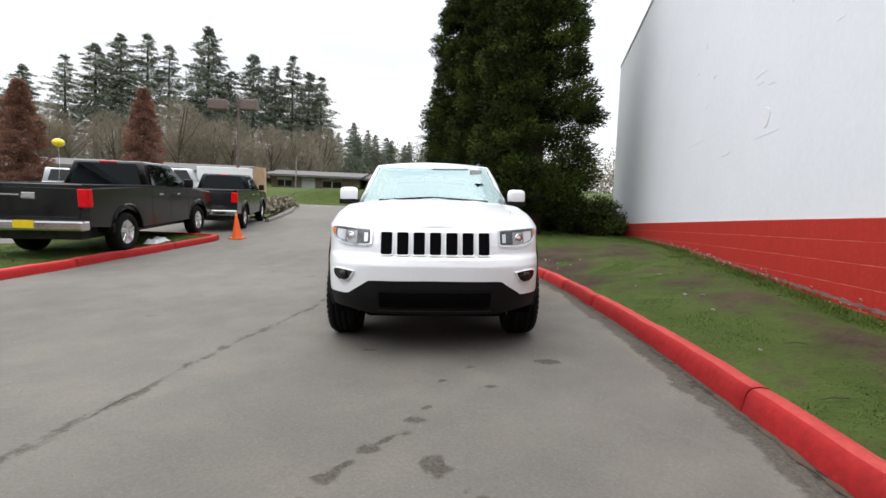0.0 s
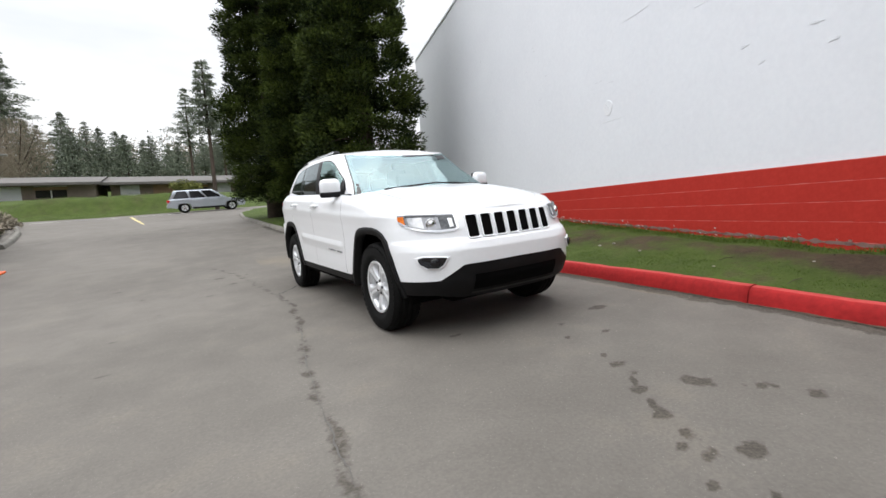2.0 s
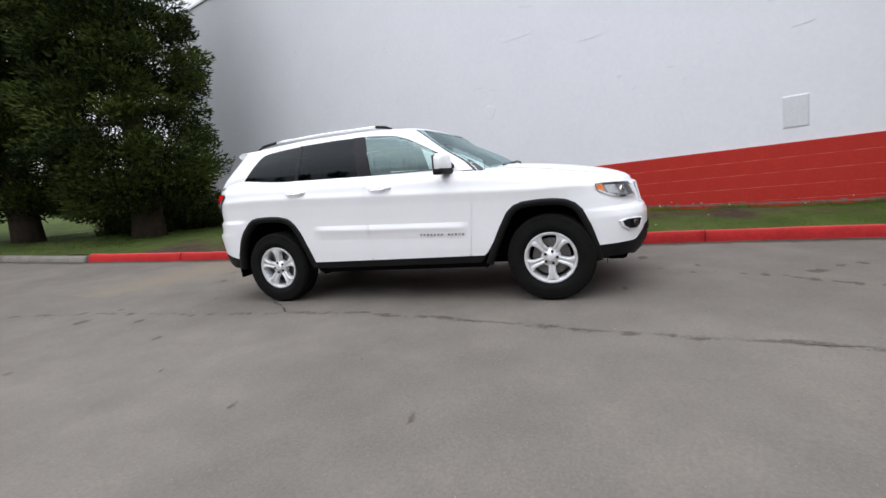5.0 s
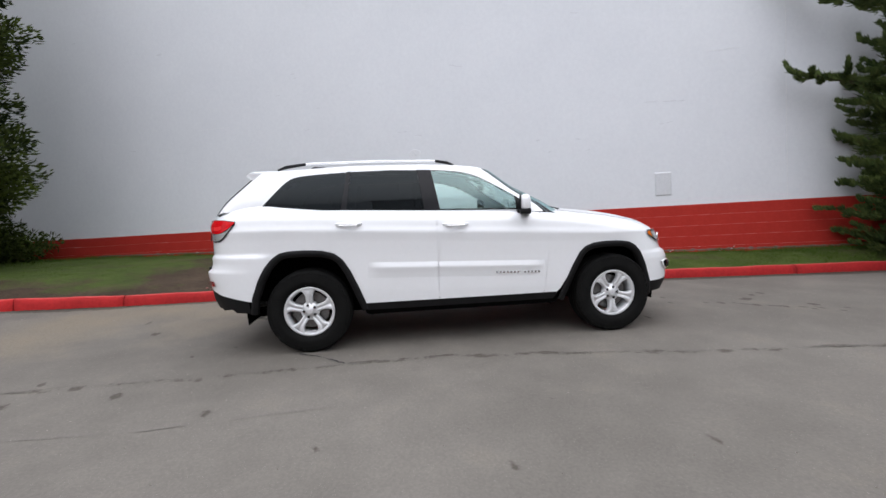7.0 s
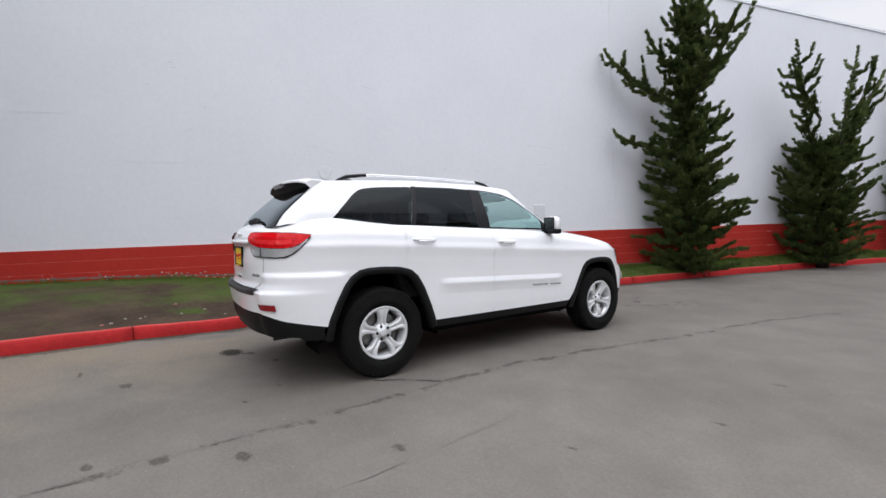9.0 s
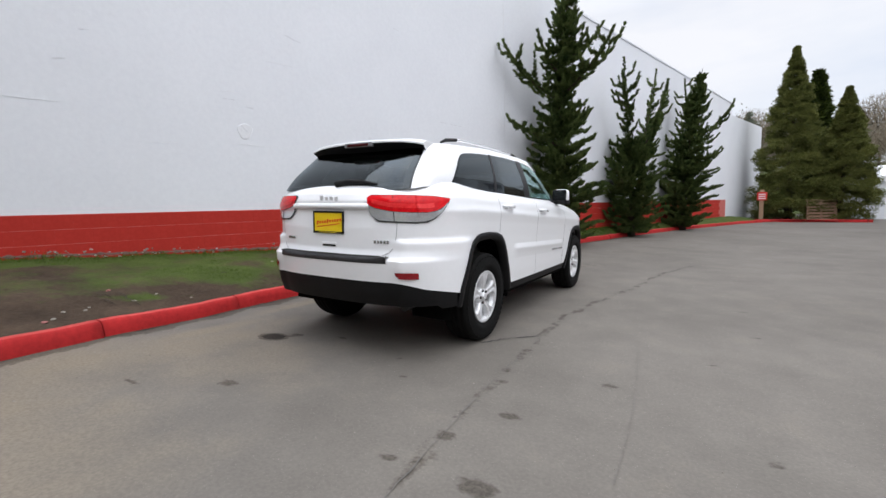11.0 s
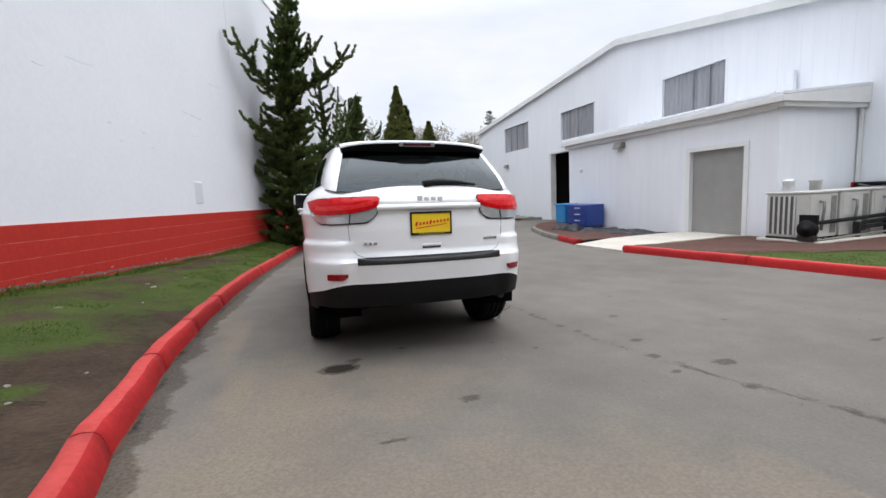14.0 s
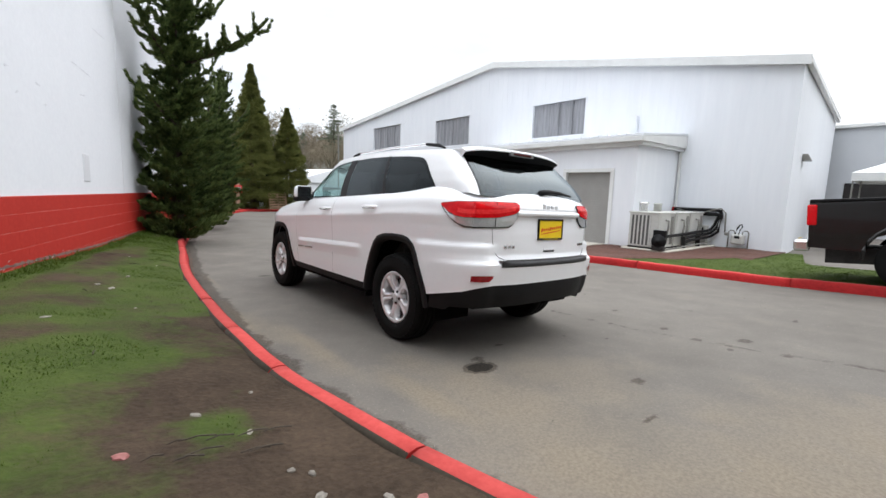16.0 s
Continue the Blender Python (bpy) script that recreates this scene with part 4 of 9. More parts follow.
def side_patch(name, y0, y1, low, high, material, side, out=0.006, label="", n=20, m=8, parent=None, tip=(0.0, 0.0)):
    """tip: how far the two upright edges lean at their top."""
    rows = []
    for k in range(n + 1):
        row = []
        for j in range(m + 1):
            y = y0 + (y1 - y0) * k / n + (tip[0] + (tip[1] - tip[0]) * k / n) * j / m
            a, b = low(y), high(y)
            row.append(cabin_side(y, a + (b - a) * j / m, out, side))
        rows.append(row)
    return part(name, grid_bm(rows), material, parent or suv, label, smooth=True)


B_FRONT, B_REAR, C_FRONT, C_REAR = (0.172, 0.07), (0.322, 0.055), (1.045, -0.055), (1.095, -0.065)
for side in (-1, 1):
    w1 = side_patch("front_window", -0.665, B_FRONT[0], WIN_LOW, WIN_TOP, CLEAR_GLASS, side, label="clear front window", tip=(0, B_FRONT[1]))
    side_patch("window_frame", -0.68, 0.235, lambda y: WIN_TOP(y) - 0.020, lambda y: WIN_TOP(y) + 0.010, GLOSS_BLACK, side, 0.003, parent=w1)
    side_patch("window_frame", -0.66, 0.175, lambda y: WIN_LOW(y) - 0.012, lambda y: WIN_LOW(y) + 0.014, GLOSS_BLACK, side, 0.003, parent=w1)
    side_patch("mirror_sail", -0.675, -0.56, WIN_LOW, WIN_TOP, BLACK_PLASTIC, side, 0.009, parent=w1)
    side_patch("door_pillar", B_FRONT[0], B_REAR[0], lambda y: WIN_LOW(y) - 0.012, lambda y: WIN_TOP(y) + 0.010, PILLAR, side, 0.008, "black door pillar", tip=(B_FRONT[1], B_REAR[1]))
    w2 = side_patch("rear_window", B_REAR[0], C_FRONT[0], WIN_LOW, WIN_TOP, TINTED_GLASS, side, label="dark tinted rear window", tip=(B_REAR[1], C_FRONT[1]))
    side_patch("door_pillar", C_FRONT[0], C_REAR[0], lambda y: WIN_LOW(y) - 0.012, lambda y: WIN_TOP(y) + 0.010, PILLAR, side, 0.008, tip=(C_FRONT[1], C_REAR[1]))
    w3 = side_patch("quarter_window", C_REAR[0], 1.815, WIN_LOW, WIN_TOP, TINTED_GLASS, side, label="dark tinted quarter window", n=32, tip=(C_REAR[1], 0))
    for w, a, b in ((w2, 0.33, 1.04), (w3, 1.05, 1.815)):
        side_patch("window_frame", a, b, lambda y: WIN_TOP(y) - 0.030, lambda y: WIN_TOP(y) + 0.008, GLOSS_BLACK, side, 0.003, parent=w)
        side_patch("window_frame", a, b, lambda y: WIN_LOW(y) - 0.010, lambda y: WIN_LOW(y) + 0.026, GLOSS_BLACK, side, 0.003, parent=w)
    side_patch("trim_strip", -0.67, 1.82, lambda y: WIN_LOW(y) - 0.022, lambda y: WIN_LOW(y) - 0.006, ALLOY, side, 0.012, "bright strip below the windows", m=2)


def end_patch(name, front, x0, x1, v0, v1, material, out=0.006, label="", n=28, m=10, parent=None):
    """x0, x1: half widths at the bottom and top."""
    rows = []
    for j in range(m + 1):
        v = v0 + (v1 - v0) * j / m
        h = x0 + (x1 - x0) * j / m
        rows.append([cabin_end(h * (-1 + 2 * k / n), v, front, out) for k in range(n + 1)])
    return part(name, grid_bm(rows), material, parent or suv, label, smooth=True)


ws = end_patch("windscreen", True, 0.772, 0.62, 0.0, 0.985, WINDSCREEN, 0.006, "clear windscreen reflecting the pale sky")
for x0, x1, v0, v1 in ((-0.02, 0.40, 0.955, 0.985), (0.42, 0.56, 0.86, 0.94)):
    part("sticker", grid_bm([[cabin_end(x0 + (x1 - x0) * k / 6, v, True, 0.011) for v in (v0, (v0 + v1) / 2, v1)] for k in range(7)]), GLOSS_BLACK, ws, "black sticker at the top of the glass")
end_patch("black_border", True, 0.78, 0.775, 0.0, 0.04, GLOSS_BLACK, 0.003, m=2, parent=ws)
end_patch("black_border", True, 0.625, 0.62, 0.93, 0.99, GLOSS_BLACK, 0.003, m=2, parent=ws)
for side in (-1, 1):
    rows = []
    for j in range(13):
        v = j / 12 * 0.985
        h = 0.772 - 0.152 * j / 12
        rows.append([cabin_end(side * (h - 0.035 + 0.045 * k / 3), v, True, 0.003) for k in range(4)])
    part("black_border", grid_bm(rows), GLOSS_BLACK, ws, smooth=True)
hg = end_patch("hatch_window", False, 0.66, 0.565, 0.0, 0.97, HATCH_GLASS, 0.008, "dark tinted tailgate window")
end_patch("black_border", False, 0.663, 0.655, 0.0, 0.07, GLOSS_BLACK, 0.004, m=2, parent=hg)
end_patch("black_border", False, 0.575, 0.565, 0.86, 0.98, GLOSS_BLACK, 0.004, m=2, parent=hg)
for side in (-1, 1):
    rows = []
    for j in range(13):
        v = j / 12 * 0.97
        h = 0.66 - 0.095 * j / 12
        rows.append([cabin_end(side * (h - 0.05 + 0.058 * k / 3), v, False, 0.004) for k in range(4)])
    part("black_border", grid_bm(rows), GLOSS_BLACK, hg, smooth=True)
# spoiler
top, under = [], []
for k in range(21):
    t = -1 + k / 10
    x = 0.605 * t
    drop = 0.022 * abs(t) ** 6
    back = 2.035 - 0.07 * t * t
    z0 = 1.725 - 0.016 * t * t
    roof = 1.725 - 0.055 * t * t - 0.035 * abs(t) ** 3
    top.append([(x, 1.70, roof), (x, 1.80, 0.4 * roof + 0.6 * (z0 - drop)), (x, 1.92, z0 - 0.014 - drop), (x, back - 0.02, z0 - 0.028 - drop), (x, back, z0 - 0.040 - drop), (x, back - 0.004, z0 - 0.052 - drop)])
    under.append([(x, back - 0.004, z0 - 0.052 - drop), (x * 0.99, back - 0.035, z0 - 0.075 - drop), (x * 0.97, back - 0.075, z0 - 0.115 - drop * 0.4), (x * 0.95, 1.87, z0 - 0.13 - drop * 0.3), (x * 0.93, 1.80, z0 - 0.10)])
sp = part("spoiler", grid_bm(top), PAINT_WHITE, suv, "white roof spoiler", smooth=True)
part("spoiler_underside", grid_bm(under), BLACK_PLASTIC, sp, "black underside", smooth=True)
for side in (-1, 1):
    e = 20 if side > 0 else 0
    part("spoiler_end", (lambda b: (b.faces.new([b.verts.new(p) for p in top[e] + under[e][1:]]), b)[1])(bmesh.new()), PAINT_WHITE, sp)
part("brake_light", box_bm(-0.115, 0.115, 2.020, 2.044, 1.652, 1.676, 0.006), surface("unlit_red_lens", (0.045, 0.004, 0.006), (0.07, 0.006, 0.008), 0.2), sp, "red high brake light")
part("brake_light_surround", box_bm(-0.150, 0.150, 2.005, 2.038, 1.644, 1.684, 0.008), LAMP_SILVER, sp)
# roof rails and aerial
for side in (-1, 1):
    path = [(0.03, 1.700), (0.12, 1.734), (0.22, 1.744), (0.8, 1.753), (1.35, 1.745), (1.55, 1.727), (1.64, 1.693)]
    rail = part("roof_rail", tube_bm([(side * 0.585, y, z) for y, z in path[1:-1]], 0.011, 8), CHROME, suv, "bright roof rail", smooth=True)
    part("rail_foot", tube_bm([(side * 0.585, y, z) for y, z in ((0.0, 1.700), (0.07, 1.724), (0.18, 1.741))], [0.008, 0.015, 0.014], 8), BLACK_PLASTIC, rail)
    part("rail_foot", tube_bm([(side * 0.585, y, z) for y, z in ((1.68, 1.690), (1.60, 1.718), (1.42, 1.741))], [0.008, 0.016, 0.014], 8), BLACK_PLASTIC, rail)
bm = bmesh.new()
add_tube(bm, [(0, 1.50, 1.728), (0, 1.44, 1.76), (0, 1.34, 1.745), (0, 1.26, 1.735)], [0.012, 0.018, 0.03, 0.012], 8)
part("aerial_fin", bm, GLOSS_BLACK, suv)


# wheel arches
def flare(outer, inner, side):
    rows = []
    n = 60

    def walk_along(pts, t):
        lens = [0]
        for (a, b), (c, d) in zip(pts, pts[1:]):
            lens.append(lens[-1] + math.hypot(c - a, d - b))
        s = t * lens[-1]
        return float(np.interp(s, lens, [p[0] for p in pts])), float(np.interp(s, lens, [p[1] for p in pts]))

    for k in range(n + 1):
        (yo, zo), (yi, zi) = walk_along(outer, k / n), walk_along(inner, k / n)
        po, pi = hull_side(yo, zo, 0.002, side), hull_side(yi, zi, 0.0, side)
        px = side * max(abs(po.x), abs(pi.x))
        rows.append([po, (po.x + side * 0.005, yo, zo), (px + side * 0.008, (yo * 0.6 + yi * 0.4), zo * 0.6 + zi * 0.4), (px + side * 0.005, yi, zi), (px - side * 0.06, yi, zi - 0.0)])
    return part("wheel_arch", grid_bm(rows), BLACK_PLASTIC, suv, "black plastic wheel arch", smooth=True)


for side in (-1, 1):
    flare(F_OUT, inset(F_OUT, 0.058), side)
    flare(R_OUT, inset(R_OUT, 0.060), side)
    for yc, reach, rad in ((-1.43, 0.80, 0.54), (1.41, 0.86, 0.56)):
        bm = bmesh.new()
        rings = add_lathe(bm, [(0.50, rad), (reach, rad)], 36, Matrix.Translation((0, yc, 0.38)) @ Matrix.Diagonal((side, 1, 1, 1)))
        bmesh.ops.delete(bm, geom=[v for v in bm.verts if v.co.z < 0.26], context="VERTS")
        bm.faces.new(sorted((v for v in bm.verts if abs(abs(v.co.x) - 0.50) < 0.01), key=lambda v: math.atan2(v.co.y - yc, v.co.z - 0.38)))
        part("wheel_liner", bm, RECESS_BLACK, suv)
# underbody painted near-black for the shade below the car
part("underbody", box_bm(-0.58, 0.58, -2.0, 2.1, 0.36, 0.62, 0.05), RECESS_BLACK, suv)
part("underbody", box_bm(-0.87, 0.87, -0.95, 0.92, 0.31, 0.46, 0.04), RECESS_BLACK, suv)
part("underbody", box_bm(-0.62, 0.62, 1.93, 2.24, 0.45, 0.60, 0.04), RECESS_BLACK, suv)
part("underbody", box_bm(-0.55, 0.55, -2.14, -1.95, 0.28, 0.60, 0.04), RECESS_BLACK, suv)
for y in (-1.5, 1.415):
    part("axle", tube_bm([(-0.75, y, 0.36), (0.75, y, 0.36)], 0.045, 10), DARK_METAL, suv)
part("exhaust", tube_bm([(-0.62, 2.25, 0.415), (-0.62, 2.1, 0.42), (-0.50, 1.6, 0.42)], 0.028, 12), DARK_METAL, suv, "short exhaust tail pipe")


# wheels
def wheel(side, y):
    hub = new("wheel")
    hub.parent = suv
    hub.matrix_basis = Matrix.Translation((side * 0.783, y, 0.383)) @ (Matrix.Identity(4) if side > 0 else pose(0, 0, 0, 0, 0, 180)) @ pose(0, 0, 0, random.uniform(0, 70))
    bm = bmesh.new()
    prof = [(-0.10, 0.225), (-0.118, 0.26), (-0.125, 0.31), (-0.118, 0.355), (-0.10, 0.376), (-0.075, 0.383), (-0.05, 0.384), (-0.046, 0.374), (-0.036, 0.374), (-0.032, 0.384), (0.0, 0.385), (0.004, 0.374), (0.014, 0.374), (0.018, 0.385),
            (0.05, 0.384), (0.054, 0.374), (0.062, 0.374), (0.066, 0.383), (0.10, 0.376), (0.118, 0.355), (0.127, 0.32), (0.125, 0.30), (0.130, 0.285), (0.122, 0.262), (0.114, 0.245), (0.10, 0.228), (0.085, 0.222)]
    add_lathe(bm, prof, 56)
    part("tyre", bm, RUBBER, hub, "black all-terrain tyre", smooth=True)
    bm = bmesh.new()
    for k in range(44):
        a = 2 * math.pi * k / 44
        for s in (-1, 1):
            add_box(bm, s * 0.108 - 0.016, s * 0.108 + 0.016, -0.016, 0.016, 0.345, 0.3585, 0, pose(0, 0, 0, math.degrees(a) + 4 * s) )
    tagged(part("tread", bm, RUBBER, hub), kind="stuff")
    bm = bmesh.new()
    add_lathe(bm, [(-0.09, 0.222), (-0.07, 0.20), (0.04, 0.193), (0.085, 0.205), (0.098, 0.222), (0.106, 0.228), (0.108, 0.218), (0.100, 0.203)], 56)
    rim = part("rim", bm, ALLOY, hub, "silver five-spoke alloy rim", smooth=True)
    bm = bmesh.new()
    for k in range(5):
        a = 2 * math.pi * k / 5
        rows = []
        for r, w, xf in ((0.035, 0.026, 0.080), (0.07, 0.030, 0.087), (0.11, 0.030, 0.096), (0.145, 0.033, 0.102), (0.172, 0.044, 0.104), (0.19, 0.062, 0.103), (0.203, 0.100, 0.100), (0.214, 0.128, 0.097)):
            rows.append([(xf - 0.055, -w, r), (xf - 0.006, -w, r), (xf, -w * 0.8, r), (xf - 0.001, -w * 0.25, r), (xf - 0.014, 0, r), (xf - 0.001, w * 0.25, r), (xf, w * 0.8, r), (xf - 0.006, w, r), (xf - 0.055, w, r)])
        g = grid_bm(rows)
        bmesh.ops.rotate(g, verts=g.verts[:], cent=(0, 0, 0), matrix=Euler((a, 0, 0)).to_matrix())
        me = bpy.data.meshes.new("spoke")
        g.to_mesh(me)
        g.free()
        me.materials.append(ALLOY)
        me.polygons.foreach_set("use_smooth", [True] * len(me.polygons))
        ob = new("spoke", me)
        ob.parent = hub
    bm = bmesh.new()
    add_lathe(bm, [(0.03, 0.086), (0.074, 0.084), (0.084, 0.076), (0.086, 0.036), (0.098, 0.034), (0.102, 0.028), (0.102, 0.001)], 28)
    part("hub_cap", bm, ALLOY, hub, smooth=True)
    for k in range(5):
        a = 2 * math.pi * (k + 0.5) / 5
        bm = bmesh.new()
        add_lathe(bm, [(0.06, 0.013), (0.088, 0.013), (0.096, 0.009), (0.096, 0.0005)], 10, Matrix.Translation((0, 0.055 * math.cos(a), 0.055 * math.sin(a))))
        part("wheel_nut", bm, DARK_METAL, hub)
    bm = bmesh.new()
    add_lathe(bm, [(-0.01, 0.005), (-0.01, 0.165), (0.012, 0.165), (0.012, 0.005)], 36)
    part("brake_disc", bm, surface_disc, hub)
    return hub


surface_disc = surface("brake_disc_steel", (0.16, 0.155, 0.15), (0.24, 0.235, 0.23), 0.4, metal=0.8, scale=20)
for side in (-1, 1):
    for y in (-1.5, 1.415):
        wheel(side, y)


# ---- face of the car ----
def front_patch(name, x0, x1, low, high, material, out, label="", n=10, m=6, parent=None):
    rows = []
    for k in range(n + 1):
        x = x0 + (x1 - x0) * k / n
        a, b = low(x), high(x)
        rows.append([hull_front(x, a + (b - a) * j / m, out) for j in range(m + 1)])
    return part(name, grid_bm(rows), material, parent or suv, label, smooth=True)


def rounded(w, h, r, n=5):
    pts = []
    for cx, cz, a0 in ((w - r, h - r, 0), (-w + r, h - r, 90), (-w + r, -h + r, 180), (w - r, -h + r, 270)):
        pts += [(cx + r * math.cos(radians(a0 + 90 * k / n)), cz + r * math.sin(radians(a0 + 90 * k / n))) for k in range(n + 1)]
    return pts


grille = new("grille")
grille.parent = suv
for k in range(7):
    xc = (k - 3) * 0.1225
    outline = rounded(0.046, 0.086, 0.014)
    lean = 1
    for nm, grow, out0, out1, mat in (("slot_frame", 1.0, 0.004, 0.014, CHROME), ("slot", 0.86, 0.006, 0.006, GLOSS_BLACK)):
        bm = bmesh.new()
        if nm == "slot_frame":
            rings = []
            for g, o in ((1.13, 0.0), (1.10, 0.017), (0.97, 0.020), (0.92, 0.010)):
                rings.append([bm.verts.new(hull_front(xc + x * g, 0.868 + z * (1 + (g - 1) * 0.55), o)) for x, z in outline])
            for a, b in zip(rings, rings[1:]):
                for j in range(len(a)):
                    i2 = (j + 1) % len(a)
                    bm.faces.new((a[j], a[i2], b[i2], b[j]))
            part(nm, bm, PAINT_WHITE, grille, smooth=True)
        else:
            bm.faces.new([bm.verts.new(hull_front(xc + x * 0.95, 0.868 + z * 0.97, 0.0105)) for x, z in outline])
            part(nm, bm, RECESS_BLACK, grille, "black mesh slot")

for side in (-1, 1):
    lo = lambda x: float(np.interp(abs(x), [0.487, 0.51, 0.62, 0.71, 0.78, 0.828], [0.872, 0.857, 0.854, 0.864, 0.890, 0.940]))
    hi = lambda x: float(np.interp(abs(x), [0.487, 0.51, 0.62, 0.785, 0.828], [0.968, 0.972, 0.978, 0.988, 0.985]))
    head = front_patch("headlight", side * 0.489, side * 0.828, lo, hi, LAMP_SILVER, 0.006, "headlight with a silver housing", n=18, m=8)
    front_patch("chrome_edge", side * 0.489, side * 0.822, lambda x: lo(x) - 0.012, lambda x: lo(x) + 0.004, CHROME, 0.012, n=18, m=2, parent=head)
    front_patch("chrome_edge", side * 0.477, side * 0.492, lambda x: 0.86, lambda x: 0.970, CHROME, 0.012, n=2, m=6, parent=head)
    front_patch("dark_bezel", side * 0.496, side * 0.60, lambda x: lo(x) + 0.010, lambda x: hi(x) - 0.008, LAMP_DARK, 0.010, n=8, m=4, parent=head)
    front_patch("reflector", side * 0.51, side * 0.54, lambda x: lo(x) + 0.020, lambda x: hi(x) - 0.03, LENS_CLEAR, 0.014, n=4, m=4, parent=head)
    front_patch("dark_bezel", side * 0.60, side * 0.79, lambda x: hi(x) - 0.020, lambda x: hi(x) - 0.006, LAMP_DARK, 0.010, n=8, m=2, parent=head)
    front_patch("reflector", side * 0.70, side * 0.78, lambda x: lo(x) + 0.012, lambda x: hi(x) - 0.022, LENS_CLEAR, 0.010, n=8, m=4, parent=head)
    front_patch("marker_lamp", side * 0.795, side * 0.826, lambda x: lo(x) + 0.006, lambda x: hi(x) - 0.012, LENS_AMBER, 0.014, "amber side marker", n=5, m=4, parent=head)
    c = hull_front(side * 0.655, 0.907, 0.004)
    bm = bmesh.new()
    add_lathe(bm, [(0.0, 0.040), (0.010, 0.040), (0.013, 0.036), (0.004, 0.032), (0.006, 0.026), (0.012, 0.016), (0.014, 0.001)], 24, Matrix.Translation(c) @ pose(0, 0, 0, 0, 0, -90 + side * 28))
    part("projector", bm, CHROME, head, "round projector lens", smooth=True)
    # fog lamps
    out = [(0.615, 0.655), (0.66, 0.662), (0.755, 0.668), (0.79, 0.655), (0.775, 0.61), (0.735, 0.580), (0.675, 0.580), (0.645, 0.60)]
    bm = bmesh.new()
    rings = [[bm.verts.new(hull_front(side * (0.70 + (x - 0.70) * g), 0.625 + (z - 0.625) * g, o)) for x, z in out] for g, o in ((1.15, 0.001), (1.12, 0.010), (1.01, 0.014), (0.96, 0.012))]
    for a, b in zip(rings, rings[1:]):
        for j in range(len(a)):
            bm.faces.new((a[j], a[(j + 1) % len(a)], b[(j + 1) % len(a)], b[j]))
    fog = part("fog_lamp", bm, PAINT_WHITE, suv, "fog lamp in a dark recess", smooth=False)
    bm = bmesh.new()
    bm.faces.new([bm.verts.new(hull_front(side * x, z, 0.013)) for x, z in out])
    part("recess", bm, GLOSS_BLACK, fog)
    bm = bmesh.new()
    add_lathe(bm, [(0.0, 0.034), (0.010, 0.034), (0.014, 0.026), (0.016, 0.001)], 18, Matrix.Translation(hull_front(side * 0.695, 0.622, 0.014)) @ pose(0, 0, 0, 0, 0, -90 + side * 30))
    part("lamp", bm, GLOSS_BLACK, fog, smooth=True)
    # mirrors
    bm = box_bm(-0.115, 0.115, -0.075, 0.075, -0.085, 0.095, 0.05)
    mm = Matrix.Translation((side * 0.935, -0.615, 1.290)) @ pose(0, 0, 0, 0, 0, side * 14) @ Matrix.Diagonal((0.88, 0.64, 0.92, 1))
    bmesh.ops.transform(bm, matrix=mm, verts=bm.verts[:])
    mir = part("door_mirror", bm, PAINT_WHITE, suv, "white door mirror with a black foot", smooth=True)
    bm = box_bm(-0.116, 0.112, -0.076, 0.080, -0.105, -0.045, 0.02)
    bmesh.ops.transform(bm, matrix=mm, verts=bm.verts[:])
    part("mirror_foot", bm, BLACK_PLASTIC, mir)
    part("mirror_arm", box_bm(min(side * 0.78, side * 0.88), max(side * 0.78, side * 0.88), -0.67, -0.56, 1.200, 1.240, 0.012), BLACK_PLASTIC, mir)
    bm = box_bm(-0.088, 0.088, 0.076, 0.082, -0.062, 0.072, 0.002)
    bmesh.ops.transform(bm, matrix=mm, verts=bm.verts[:])
    # black stands in for the dark car side this mirror reflects
    part("mirror_glass", bm, GLOSS_BLACK, mir, "mirror glass coloured black for its dark reflection")
    bm = box_bm(-0.108, 0.108, 0.066, 0.079, -0.080, 0.088, 0.006)
    bmesh.ops.transform(bm, matrix=mm, verts=bm.verts[:])
    part("mirror_rim", bm, BLACK_PLASTIC, mir)
    # handles
    for y, z in ((0.05, 1.125), (1.02, 1.165)):
        base = hull_side(y, z, 0.0, side)
        bm = bmesh.new()
        add_tube(bm, [(base.x - side * 0.005, y - 0.115, z - 0.004), (base.x + side * 0.028, y - 0.085, z - 0.002), (base.x + side * 0.034, y, z), (base.x + side * 0.028, y + 0.085, z + 0.002), (base.x - side * 0.005, y + 0.115, z + 0.004)], [0.010, 0.015, 0.017, 0.015, 0.010], 8)
        h = part("door_handle", bm, PAINT_WHITE, suv, smooth=True)
        part("handle_cup", box_bm(base.x - 0.004, base.x + 0.004, y - 0.06, y + 0.07, z - 0.034, z - 0.008, 0.003), LAMP_DARK, h)
        part("handle_strip", tube_bm([(base.x + side * 0.040, y - 0.08, z - 0.010), (base.x + side * 0.045, y, z - 0.010), (base.x + side * 0.040, y + 0.08, z - 0.008)], 0.006, 6), CHROME, h)
    # model lettering low on the doors: plain bars
    for k in range(13):
        if k == 5:
            continue
        y = -0.74 + 0.034 * k
        p = hull_side(y, 0.668 + 0.036 * y, 0.007, side)
        part("badge_bar", box_bm(p.x - 0.003, p.x + 0.003, y - 0.010, y + 0.010, p.z - 0.008, p.z + 0.009, 0.001), BADGE, suv)
